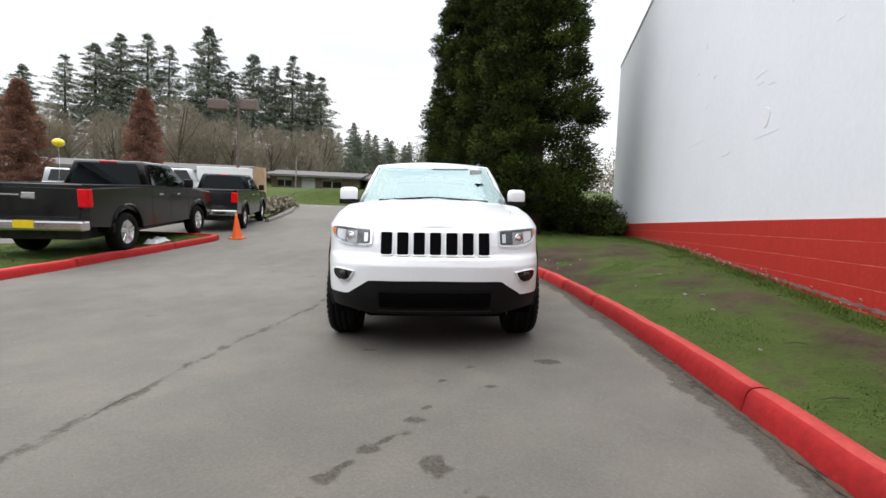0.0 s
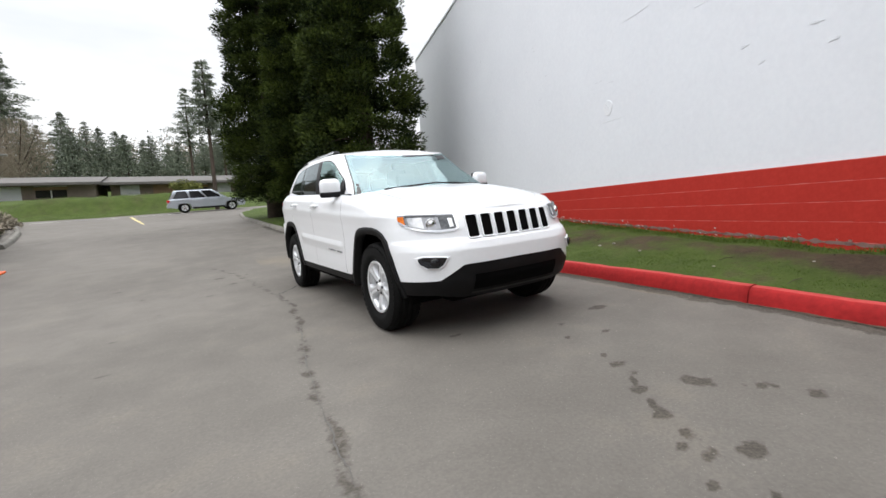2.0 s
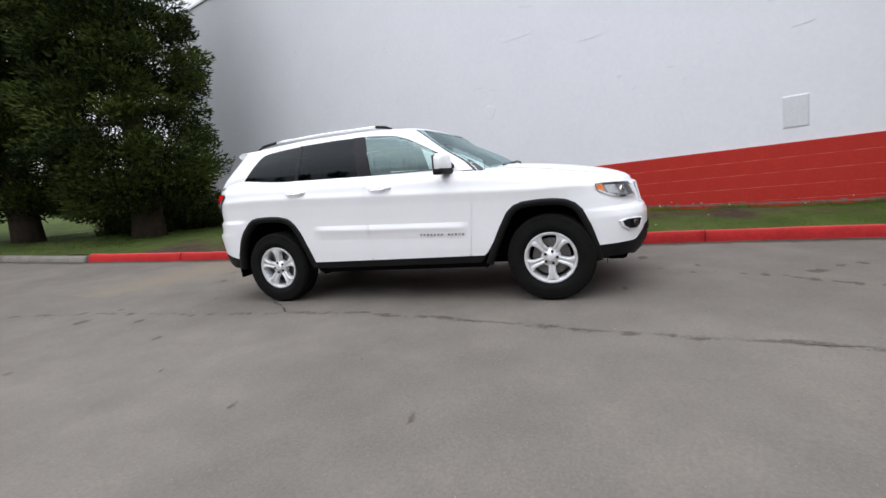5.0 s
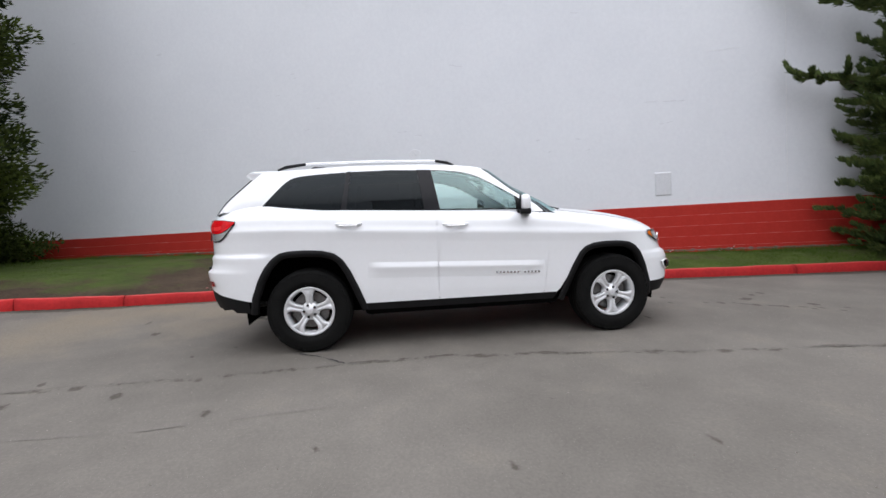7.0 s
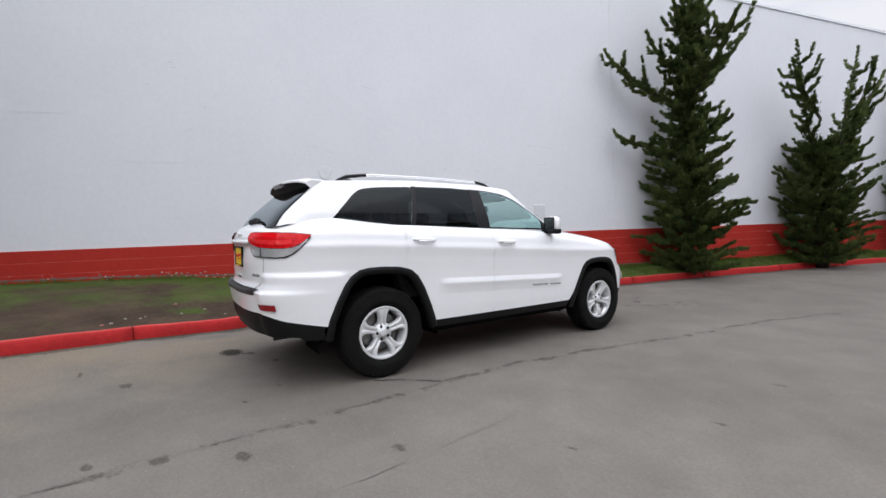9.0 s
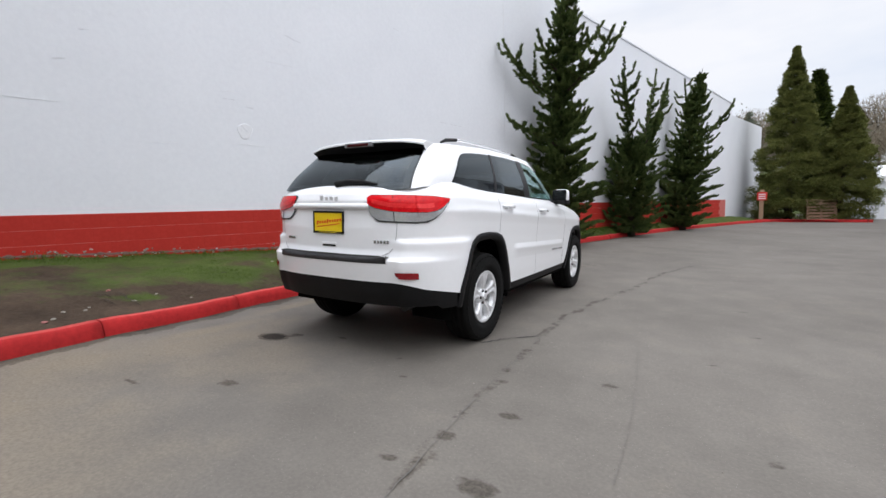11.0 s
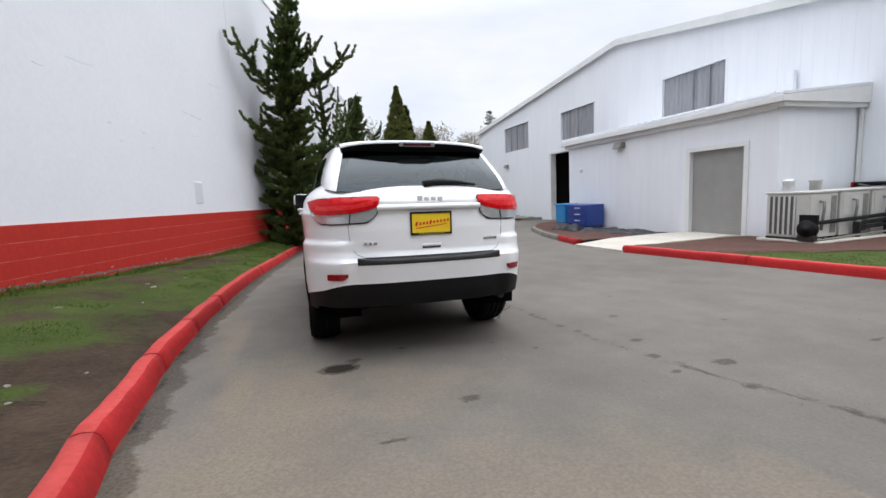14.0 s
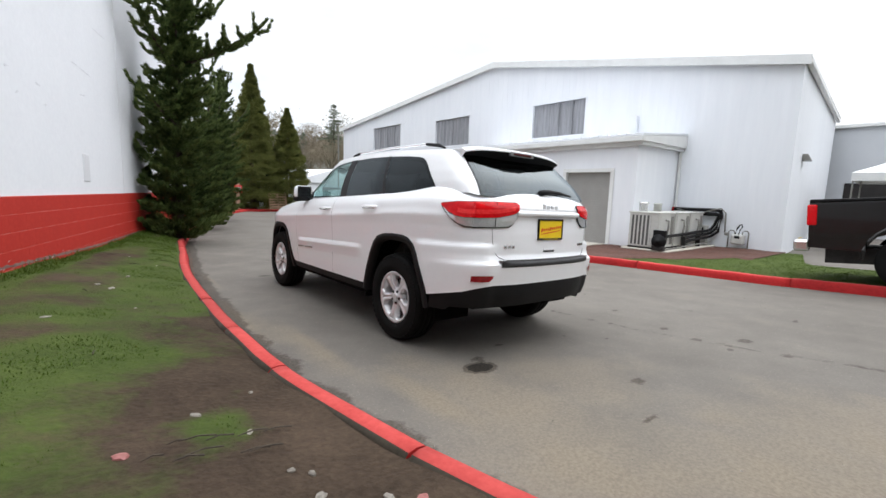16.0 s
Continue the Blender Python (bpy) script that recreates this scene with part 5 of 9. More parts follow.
    # ridge of the lower doors
    for y0, y1 in ((-0.80, 0.216), (0.224, 0.87)):
        rows = []
        for k in range(31):
            y = y0 + (y1 - y0) * k / 30
            g = min(1, (y + 0.80) / 0.1, (0.87 - y) / 0.12)
            zl = 0.734 + 0.036 * y
            rows.append([hull_side(y, zl + d, o * g, side) for d, o in ((0.045, 0.0005), (0.022, 0.008), (0.004, 0.015), (-0.006, 0.016), (-0.022, 0.012), (-0.055, 0.005), (-0.10, 0.0005))])
        part("door_ridge", grid_bm(rows), PAINT_WHITE, suv, smooth=True)
# bonnet letters: plain bars
for k in range(4):
    p = hull_front(-0.06 + 0.04 * k, 0.985, -0.05)
    part("badge_bar", box_bm(p.x - 0.013, p.x + 0.013, -2.182, -2.172, 0.985, 1.012, 0.003), ALLOY, suv)
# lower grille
# flat near-black sheet in place of the shaded opening
front_patch("lower_grille", -0.42, 0.42, lambda x: 0.385, lambda x: 0.505, RECESS_BLACK, 0.004, "dark lower intake", n=16)
front_patch("intake_bar", -0.43, 0.43, lambda x: 0.350, lambda x: 0.366, DARK_METAL, 0.010, n=16, m=2)
front_patch("bumper_lip", -0.50, 0.50, lambda x: 0.53, lambda x: 0.585, BLACK_PLASTIC, 0.014, n=16)
for side in (-1, 1):
    bm = tube_bm([(side * 0.55, -1.135 + 0.05, 1.226), (side * 0.15, -1.13, 1.25), (side * -0.05, -1.12, 1.262)], [0.009, 0.010, 0.006], 6)
    part("wiper", bm, BLACK_PLASTIC, suv)


# ---- rear of the car ----
def tail_patch(name, side, t0, t1, low, high, material, out, label="", n=22, m=5, parent=None):
    """t runs over the columns of the rear corner: x from 0.385 at t=0 to the wing's y=1.985 at t=1."""
    rows = []
    for k in range(n + 1):
        t = t0 + (t1 - t0) * k / n
        a, b = low(t), high(t)
        row = []
        for j in range(m + 1):
            z = a + (b - a) * j / m
            u = float(np.interp(t, [0, 0.3, 0.6, 0.8, 1.0], TAIL_US))
            p, q = Vector(hull_point(u, z)), Vector(hull_point(u - 0.01, z))
            d = (q - p).normalized()
            nrm = Vector((-d.y, d.x, 0))
            if nrm.x < 0:
                nrm = -nrm
            p = p + nrm * out
            row.append((side * p.x, p.y, p.z))
        rows.append(row)
    return part(name, grid_bm(rows), material, parent or suv, label, smooth=True)


def u_for_x(x, z=1.15):
    lo, hi = 2.0, 3.0
    for _ in range(30):
        mid = (lo + hi) / 2
        if hull_point(mid, z)[0] > x:
            lo = mid
        else:
            hi = mid
    return lo


def u_for_y(y, z=1.15):
    lo, hi = 1.0, 3.0
    for _ in range(30):
        mid = (lo + hi) / 2
        if hull_point(mid, z)[1] < y:
            lo = mid
        else:
            hi = mid
    return lo


TAIL_US = [u_for_x(0.39), u_for_x(0.56), u_for_x(0.74), u_for_y(2.23), u_for_y(2.01)]
for side in (-1, 1):
    hi = lambda t: float(np.interp(t, [0, 0.05, 0.4, 0.9, 1.0], [1.225, 1.243, 1.243, 1.238, 1.222]))
    mid = lambda t: float(np.interp(t, [0, 0.08, 0.3, 0.5, 0.88, 0.94, 1.0], [1.175, 1.152, 1.128, 1.122, 1.122, 1.148, 1.212]))
    lo = lambda t: float(np.interp(t, [0, 0.06, 0.14, 0.6, 0.87, 0.91, 0.95, 1.0], [1.13, 1.085, 1.060, 1.05, 1.055, 1.085, 1.135, 1.205]))
    lamp = tail_patch("tail_light", side, 0, 1.0, mid, hi, LENS_RED, 0.018, "red tail light over a clear lower lens")
    tail_patch("clear_lens", side, 0.01, 0.985, lo, lambda t: mid(t) - 0.004, LENS_CLEAR, 0.014, parent=lamp)
    tail_patch("lamp_rim", side, 0, 1.0, lambda t: lo(t) - 0.010, lambda t: hi(t) + 0.004, LAMP_DARK, 0.006, parent=lamp)
    tail_patch("light_band", side, 0.06, 0.90, lambda t: mid(t) + 0.028, lambda t: mid(t) + 0.060, LENS_BAND, 0.0205, parent=lamp)
    # gap between tailgate and wing lamp
    p0, p1 = Vector(hull_point(u_for_x(0.60), 1.05)), Vector(hull_point(u_for_x(0.60), 1.24))
    part("shut_line", tube_bm([(side * p0.x, p0.y + 0.021, p0.z), (side * p1.x, p1.y + 0.024, p1.z)], 0.004, 4), BLACK_PLASTIC, lamp)
    # tailgate outline
    pts = [(0.605, 1.045), (0.60, 0.95), (0.585, 0.87), (0.55, 0.825), (0.50, 0.805)]
    part("shut_line", tube_bm([Vector((side * x, 0, 0)) + Vector((0, hull_rear(x, z, 0.0008).y, z)) for x, z in pts], 0.0026, 4), SEAM_GREY, suv)
    # reflectors
    bm = grid_bm([[(side * (x + 0.012), hull_rear(x, z, 0.014 + 0.024 * min(1, (x - 0.58) / 0.08)).y, z) for z in (z0, (z0 + z1) / 2, z1)] for x, z0, z1 in ((0.612, 0.668, 0.690), (0.64, 0.645, 0.690), (0.68, 0.642, 0.690), (0.72, 0.641, 0.689), (0.755, 0.642, 0.687))])
    part("rear_reflector", bm, LENS_DARKRED, suv, "dark red reflector")
step = []
for k in range(25):
    x = -0.555 + 1.11 * k / 24
    step.append([(x, hull_rear(x, 0.80, 0.0).y - 0.01, 0.800), (x, TAIL(0.772) - 0.03 - 0.02 * abs(x), 0.800), (x, hull_rear(x, 0.772, 0.006).y, 0.790), (x, hull_rear(x, 0.765, 0.008).y, 0.757), (x, hull_rear(x, 0.757, 0.0).y, 0.750)])
part("bumper_step", grid_bm(step), STEP_GREY, suv, "black tread plate on the bumper", smooth=True)
for k in range(3):
    part("step_rib", tube_bm([(x, hull_rear(x, 0.80, 0.014 + 0.01 * k).y, 0.803) for x in (-0.5, -0.25, 0, 0.25, 0.5)], 0.003, 4), DARK_METAL, suv)
y = TAIL(1.04)
plate = part("number_plate", box_bm(-0.152, 0.152, y, y + 0.008, 0.963, 1.115, 0.003), PLATE_YELLOW, suv, "yellow dealer plate with red script")
for x0, x1, z0, z1 in ((-0.160, 0.160, 0.952, 0.968), (-0.160, 0.160, 1.110, 1.124), (-0.160, -0.148, 0.952, 1.124), (0.148, 0.160, 0.952, 1.124)):
    part("plate_frame", box_bm(x0, x1, y - 0.002, y + 0.014, z0, z1, 0.003), BLACK_PLASTIC, plate)
# red script: a plain slanted stroke with bars
part("script_bar", box_bm(-0.12, 0.12, y + 0.008, y + 0.010, 1.012, 1.018, 0, Matrix.Translation((0, 0, 1.015)) @ pose(0, 0, 0, 0, 7, 0) @ Matrix.Translation((0, 0, -1.015))), INK_RED, plate)
for k in range(10):
    xk = 0.115 - 0.026 * k
    tall = 0.030 if k in (0, 4) else 0.018
    part("script_bar", box_bm(xk - 0.008, xk + 0.006, y + 0.008, y + 0.0105, 1.032 + 0.003 * k - tall * 0.5, 1.032 + 0.003 * k + tall * 0.6, 0, Matrix.Translation((xk, 0, 1.03)) @ pose(0, 0, 0, 0, -18, 0) @ Matrix.Translation((-xk, 0, -1.03))), INK_RED, plate)
for k in range(9):
    part("small_bar", box_bm(0.09 - 0.022 * k - 0.006, 0.09 - 0.022 * k + 0.006, y + 0.014, y + 0.0155, 0.957, 0.963), PLATE_YELLOW, plate)
# handle bar over the plate, badge, handle, wiper
rows = []
for k in range(21):
    x = -0.40 + 0.80 * k / 20
    rows.append([(x, hull_rear(x, z, o).y, z) for z, o in ((1.185, 0.001), (1.175, 0.020), (1.155, 0.026), (1.140, 0.012), (1.135, 0.001))])
part("tailgate_ledge", grid_bm(rows), PAINT_WHITE, suv, smooth=True)
for k in range(4):
    xk = 0.078 - 0.052 * k
    part("badge_bar", box_bm(xk - 0.019, xk + 0.019, TAIL(1.22), TAIL(1.22) + 0.010, 1.205 if k != 3 else 1.195, 1.245 if k == 0 else 1.235, 0.006), ALLOY, suv, "grey maker's badge")
for xk, w in ((0.42, 0.014), (0.455, 0.012), (0.49, 0.014), (-0.44, 0.010), (-0.465, 0.010), (-0.49, 0.010), (-0.515, 0.010), (-0.54, 0.010)):
    p = hull_rear(xk, 0.90, 0.001)
    part("badge_bar", box_bm(xk - w, xk + w, p.y - 0.003, p.y + 0.004, 0.892, 0.914, 0.002), BADGE, suv)
part("tailgate_handle", box_bm(-0.075, 0.075, TAIL(0.86) - 0.002, TAIL(0.86) + 0.006, 0.868, 0.885, 0.004), PAINT_WHITE, suv)
part("tailgate_recess", box_bm(-0.07, 0.07, TAIL(0.86) - 0.004, TAIL(0.86) + 0.003, 0.852, 0.866, 0.002), LAMP_DARK, suv)
bm = bmesh.new()
pts = [cabin_end(x, v, False, 0.030) for x, v in ((0.02, 0.10), (-0.10, 0.14), (-0.25, 0.13), (-0.40, 0.08))]
add_tube(bm, pts, [0.026, 0.022, 0.016, 0.008], 8)
part("rear_wiper", bm, BLACK_PLASTIC, suv, "black tailgate wiper", smooth=True)

# ---- cabin ----
part("dashboard", box_bm(-0.74, 0.74, -1.02, -0.62, 0.98, 1.20, 0.06), CABIN, suv)
part("cabin_floor", box_bm(-0.80, 0.80, -0.86, 0.86, 0.47, 0.56), CABIN, suv)
part("boot_floor", box_bm(-0.49, 0.49, 0.87, 2.12, 0.63, 0.67), CABIN, suv)
for side in (-1, 1):
    for y0, y1, z0 in ((-0.85, 0.86, 0.5), (0.87, 2.0, 0.99)):
        part("door_lining", box_bm(min(side * 0.80, side * 0.84), max(side * 0.80, side * 0.84), y0, y1, z0, 1.21), CABIN, suv)
part("rear_shelf", box_bm(-0.75, 0.75, 1.45, 2.15, 1.0, 1.05), CABIN, suv)
bm = bmesh.new()
ring = [(0.36 + 0.185 * math.cos(a), -0.52 + 0.07 * math.sin(a), 1.13 + 0.175 * math.sin(a)) for a in (2 * math.pi * k / 24 for k in range(25))]
add_tube(bm, ring, 0.016, 8, cap=False)
add_tube(bm, [(0.19, -0.52, 1.13), (0.53, -0.52, 1.13)], 0.02, 6)
add_tube(bm, [(0.36, -0.52, 1.13), (0.36, -0.75, 1.03)], 0.035, 8)
part("steering_wheel", bm, CABIN, suv, smooth=True)
for x, y in ((-0.37, 0.05), (0.37, 0.05), (-0.37, 0.95), (0.37, 0.95), (0.0, 0.97)):
    seat = part("seat", box_bm(x - 0.24, x + 0.24, y - 0.45, y + 0.10, 0.60, 0.80, 0.06), SEAT, suv)
    part("backrest", box_bm(x - 0.23, x + 0.23, y + 0.02, y + 0.16, 0.72, 1.28, 0.05, Matrix.Translation((x, y, 0.75)) @ pose(0, 0, 0, -14) @ Matrix.Translation((-x, -y, -0.75))), SEAT, seat)
    part("headrest", box_bm(x - 0.13, x + 0.13, y + 0.17, y + 0.27, 1.28, 1.46, 0.04), SEAT, seat)
part("rear_view_mirror", box_bm(-0.12, 0.12, -0.40, -0.37, 1.46, 1.53, 0.02), CABIN, suv)


# ---- wear on the road ----
SEALER = surface("crack_filler", (0.068, 0.063, 0.057), (0.130, 0.121, 0.110), 0.85, scale=9, fine=60, amount=1.0)
SEAM = surface("worn_seam", (0.118, 0.108, 0.096), (0.150, 0.139, 0.123), 0.9, scale=9, fine=60)


def crack(name, path, width, label, material=SEALER, gaps=0.0, jag=0.02):
    """A ribbon of uneven width along a line on the road, broken here and there."""
    dense = []
    for (xa, ya), (xb, yb) in zip(path, path[1:]):
        n = max(1, int(math.hypot(xb - xa, yb - ya) / 0.035))
        dense += [(xa + (xb - xa) * k / n, ya + (yb - ya) * k / n) for k in range(n)]
    verts, faces = [], []
    for k, (x, y) in enumerate(dense):
        xb, yb = dense[min(k + 1, len(dense) - 1)]
        xa, ya = dense[max(k - 1, 0)]
        d = max(math.hypot(xb - xa, yb - ya), 1e-6)
        nx, ny = (yb - ya) / d, -(xb - xa) / d
        off = jag * noise.noise((x * 5, y * 5, 1)) + jag * noise.noise((x * 17, y * 17, 4))
        w = width * max(0.06, 0.55 + 1.1 * noise.noise((x * 3.1, y * 3.1, 9)) + 0.7 * noise.noise((x * 13, y * 13, 2)))
        for s in (-1, 1):
            px, py = x + nx * (off + s * w / 2), y + ny * (off + s * w / 2)
            verts.append((px, py, ground_z(px, py) + 0.0045))
        if k and noise.noise((x * 1.9, y * 1.9, 20)) > gaps - 0.75:
            a = 2 * k
            faces.append((a - 2, a - 1, a + 1, a))
    ob = from_arrays(name, verts, faces, material)
    return tagged(ob, label, "crack", "cracks in the asphalt", "structure")


crack("road_crack", [(-2.35, -5.2), (-2.1, -4.4), (-1.97, -3.89), (-1.85, -3.55), (-1.77, -2.83), (-1.65, -1.95), (-1.5, -1.2), (-1.37, -0.5), (-1.27, 0.3), (-1.29, 1.05), (-1.34, 2.25), (-1.43, 2.95), (-1.52, 3.6), (-1.8, 4.6)], 0.008, "ragged dark crack running along the driveway", gaps=0.35, jag=0.012)
crack("road_crack", [(-0.90, 1.52), (-1.02, 1.36), (-1.13, 1.22), (-1.29, 1.05)], 0.030, "thin black open crack beside the rear tyre", surface("open_crack", (0.012, 0.012, 0.012), (0.02, 0.02, 0.02), 0.9), -1, 0.03)
crack("road_crack", [(-2.35, -5.2), (-2.5, -6.2), (-3.17, -9.1), (-3.6, -14)], 0.03, "faint crack along the driveway", gaps=0.5, jag=0.05)
crack("road_crack", [(-2.24, 3.0), (-2.22, 2.4), (-2.12, 1.27), (-1.95, 0.4), (-1.79, -0.42)], 0.006, "faint curved seam in the asphalt", SEAM, gaps=0.5, jag=0.01)
GUTTER = surface("rusty_gutter_dirt", (0.040, 0.026, 0.018), (0.095, 0.058, 0.036), 0.9, scale=7, fine=60, amount=1.1)
crack("gutter_dirt", [(KERB_R(y) - 0.012, y) for y in [-9 + 0.3 * k for k in range(56)]], 0.06, "dark rusty dirt washed along the foot of the kerb", GUTTER, -0.05, 0.012)
PAINT_LINE = surface("worn_road_paint", (0.55, 0.44, 0.16), (0.68, 0.58, 0.30), 0.8, scale=10, fine=50)
crack("road_line", [(-4.63, 28.0), (-3.6, 20.0)], 0.16, "worn yellow centre line on the drive", PAINT_LINE, -2, 0.0)
crack("road_line", [(-9.5, 28.6), (-1.0, 28.2)], 0.14, "worn white stop line on the drive", surface("worn_white_paint", (0.55, 0.55, 0.53), (0.70, 0.70, 0.68), 0.8), -0.1, 0.0)

# ---- beds, slab and islands ----
ISLAND = table([(-13.2, -9.9), (-12.6, -9.2), (-11.6, -8.5), (-10.4, -7.85), (-8.5, -7.15), (-6.6, -6.6), (-5.0, -6.15), (-4.75, -6.1)])
sheet("mulch_bed", lambda y: (-9.62 if y > -10.3 else -12.3, ISLAND(y) - 0.12), [-13.2 + 0.25 * k for k in range(35)], 14, lambda x, y: ground_z(x, y) + 0.12, MULCH, "dark red bark mulch bed by the annex", "mulch", wobble=0.04)
isl = [(ISLAND(y), y) for y in [-6.4 - 0.4 * k for k in range(17)]]
kerb_run("kerb_island", "bare grey concrete kerb round the mulch bed", isl + [(-10.2, -13.25), (-12.2, -13.3)], GREY_KERB, 1.8, side=1)
kerb_run("kerb_island_end", "red-painted kerb ends beside the concrete apron", [(ISLAND(y), y) for y in (-4.75, -5.1, -5.5, -5.9, -6.35)], RED_KERB, 0.75, side=1)
MULCH_EDGE = lambda y: float(np.interp(y, [-2.7, -0.9, 0.0, 0.9], [KERB_L(y) - 0.14, KERB_L(y) - 0.14, -7.7, -9.3])) + (0.10 * math.sin(y * 5) + 0.08 * math.sin(y * 13) if y > -0.9 else 0.0)
sheet("mulch_strip", lambda y: (-12.3, MULCH_EDGE(y)), [-2.66 + 0.1 * k for k in range(40)], 24, lambda x, y: ground_z(x, y) + 0.128 + 0.012 * min(1.0, max(0.0, (MULCH_EDGE(y) - x) / 0.3)), MULCH, "dark red bark mulch beside the machines", "mulch", wobble=0.03)
slab = thing("concrete_apron", "pale concrete apron before the roller door", "concrete slab", kind="structure")
for k in range(3):
    y0 = -4.62 + 0.02
    xa, xb = -5.9 - 1.24 * k, -5.9 - 1.24 * (k + 1) + 0.012
    skew = lambda x: 0.22 * (x + 9.6) / 3.7
    vs = [(xa, -4.70 + skew(xa), 0), (xa, -2.80 + skew(xa) * 0.6, 0), (xb, -2.80 + skew(xb) * 0.6, 0), (xb, -4.70 + skew(xb), 0)]
    top = [(x, y, ground_z(x, y) + 0.05 + 0.10 * min(1, (-5.9 - x) / 1.2)) for x, y, _ in vs]
    from_arrays("slab_panel", top + [(x, y, z - 0.2) for x, y, z in top], [(0, 1, 2, 3), (4, 7, 6, 5), (0, 4, 5, 1), (1, 5, 6, 2), (2, 6, 7, 3), (3, 7, 4, 0)], CONCRETE, slab)
kerb_run("kerb_far", "low grey kerb along the far wall of the shed", [(-11.0, -27), (-10.4, -25), (-10.3, -21), (-10.6, -19), (-11.4, -17.3), (-12.2, -17.2)], GREY_KERB, 2.0, side=1)
sheet("far_bed", lambda y: (-12.3, -10.5), [-26.5 + 0.5 * k for k in range(19)], 6, lambda x, y: ground_z(x, y) + 0.12, GRASS, "weedy strip along the shed", "grass", wobble=0.04, cover=lambda x, y: 0.45)

# ---- the white metal shed ----
ROLLER = surface("grey_roller_door", (0.29, 0.285, 0.27), (0.34, 0.335, 0.32), 0.5, metal=0.2, scale=2)
STREAKED = surface("weathered_sheet", (0.10, 0.10, 0.105), (0.42, 0.43, 0.46), 0.35, scale=3.5, fine=16, amount=1.5, stretch=(1, 1, 0.10))
# the shade inside rooms and bays is put into this near-black colour
DARK_ROOM = surface("painted_interior_shade", (0.012, 0.011, 0.011), (0.03, 0.027, 0.025), 0.9, scale=2)
TRIM_WHITE = surface("white_trim", (0.66, 0.67, 0.66), (0.74, 0.75, 0.74), 0.5, scale=3)
LAMP_GREY = surface("lamp_grey", (0.14, 0.135, 0.12), (0.24, 0.235, 0.215), 0.5, scale=20)
shed = thing("metal_shed", "large white ribbed metal shed with a low gable", "building")
SX, RIDGE_Y = -12.3, -10.6
GABLE = table([(-26.4, 5.80), (RIDGE_Y, 7.33), (1.25, 5.23)])


def wall_panels(name, parent, x0, x1, ys, z_low, z_high, holes, material):
    """A wall across x0 to x1 (thickness) along y with openings (y0, y1, z0, z1)."""
    cuts = sorted({ys[0], ys[1], *(v for h in holes for v in h[:2] if ys[0] < v < ys[1]), *([RIDGE_Y] if ys[0] < RIDGE_Y < ys[1] else [])})
    bm = bmesh.new()
    for a, b in zip(cuts, cuts[1:]):
        mid = (a + b) / 2
        own = sorted((h[2], h[3]) for h in holes if h[0] < mid < h[1])
        z = None
        spans, low = [], z_low
        for h0, h1 in own:
            if h0 > low:
                spans.append((low, h0))
            low = max(low, h1)
        spans.append((low, None))
        for s0, s1 in spans:
            ta, tb = (z_high(a), z_high(b)) if s1 is None else (s1, s1)
            vs = [bm.verts.new(p) for p in ((x1, a, s0), (x1, b, s0), (x1, b, tb), (x1, a, ta), (x0, a, s0), (x0, b, s0), (x0, b, tb), (x0, a, ta))]
            for f in ((0, 1, 2, 3), (7, 6, 5, 4), (0, 4, 5, 1), (1, 5, 6, 2), (2, 6, 7, 3), (3, 7, 4, 0)):
                bm.faces.new([vs[i] for i in f])
    bmesh.ops.remove_doubles(bm, verts=bm.verts[:], dist=1e-4)
    return part(name, bm, material, parent)


WINDOWS = ((-8.22, -5.60, 3.78, 5.17), (-15.1, -12.3, 3.80, 5.23), (-21.9, -18.6, 3.85, 5.42))
DOORWAY = (-16.15, -13.2, -0.6, 3.22)
front = wall_panels("wall", shed, SX - 0.25, SX, (-26.4, 1.10), -0.8, GABLE, [*WINDOWS, DOORWAY], METAL_WHITE)
bm = bmesh.new()
y = -26.25
while y < 1.05:
    spans, low = [], -0.5
    for h in sorted((h for h in [*WINDOWS, DOORWAY] if h[0] - 0.03 < y < h[1] + 0.03), key=lambda h: h[2]):
        spans.append((low, h[2]))
        low = h[3]
    spans.append((low, GABLE(y) - 0.25))
    for a, b in spans:
        if b > a + 0.05:
            add_box(bm, SX - 0.01, SX + 0.003, y - 0.014, y + 0.014, a, b)
    y += 0.305
tagged(part("siding_ribs", bm, METAL_WHITE, shed), kind="stuff")
wall_panels("wall", shed, SX - 0.26, SX - 0.25 + 0.001, (-26.4, 1.10), -0.8, lambda y: 0.0, [], METAL_WHITE)
back = -34.0
bm = bmesh.new()
SIDE = pose(SX - 0.004, 1.10, 0, 0, 0, 6.2)
part("side_wall", box_bm(-11.8, 0, -0.25, 0, -0.8, 5.12, 0, SIDE), METAL_WHITE, shed)
bm = bmesh.new()
for k in range(38):
    add_box(bm, -0.2 - 0.305 * k, -0.16 - 0.305 * k, -0.01, 0.005, -0.5, 5.0)
bmesh.ops.transform(bm, matrix=SIDE, verts=bm.verts[:])
tagged(part("siding_ribs", bm, METAL_WHITE, shed), kind="stuff")
bm = box_bm(-15.85, SX - 0.25, -26.4, -26.15, -0.8, 5.8)
part("side_wall", bm, METAL_WHITE, shed)
bm = bmesh.new()
vs = [bm.verts.new(p) for p in ((-24.2, -26.7, 5.80), (-24.2, RIDGE_Y, 7.38), (-24.2, -0.03, 5.26), (SX + 0.18, -26.7, 5.80), (SX + 0.18, RIDGE_Y, 7.38), (SX + 0.18, 1.26, 5.24))]
bm.faces.new((vs[0], vs[3], vs[4], vs[1]))
bm.faces.new((vs[1], vs[4], vs[5], vs[2]))
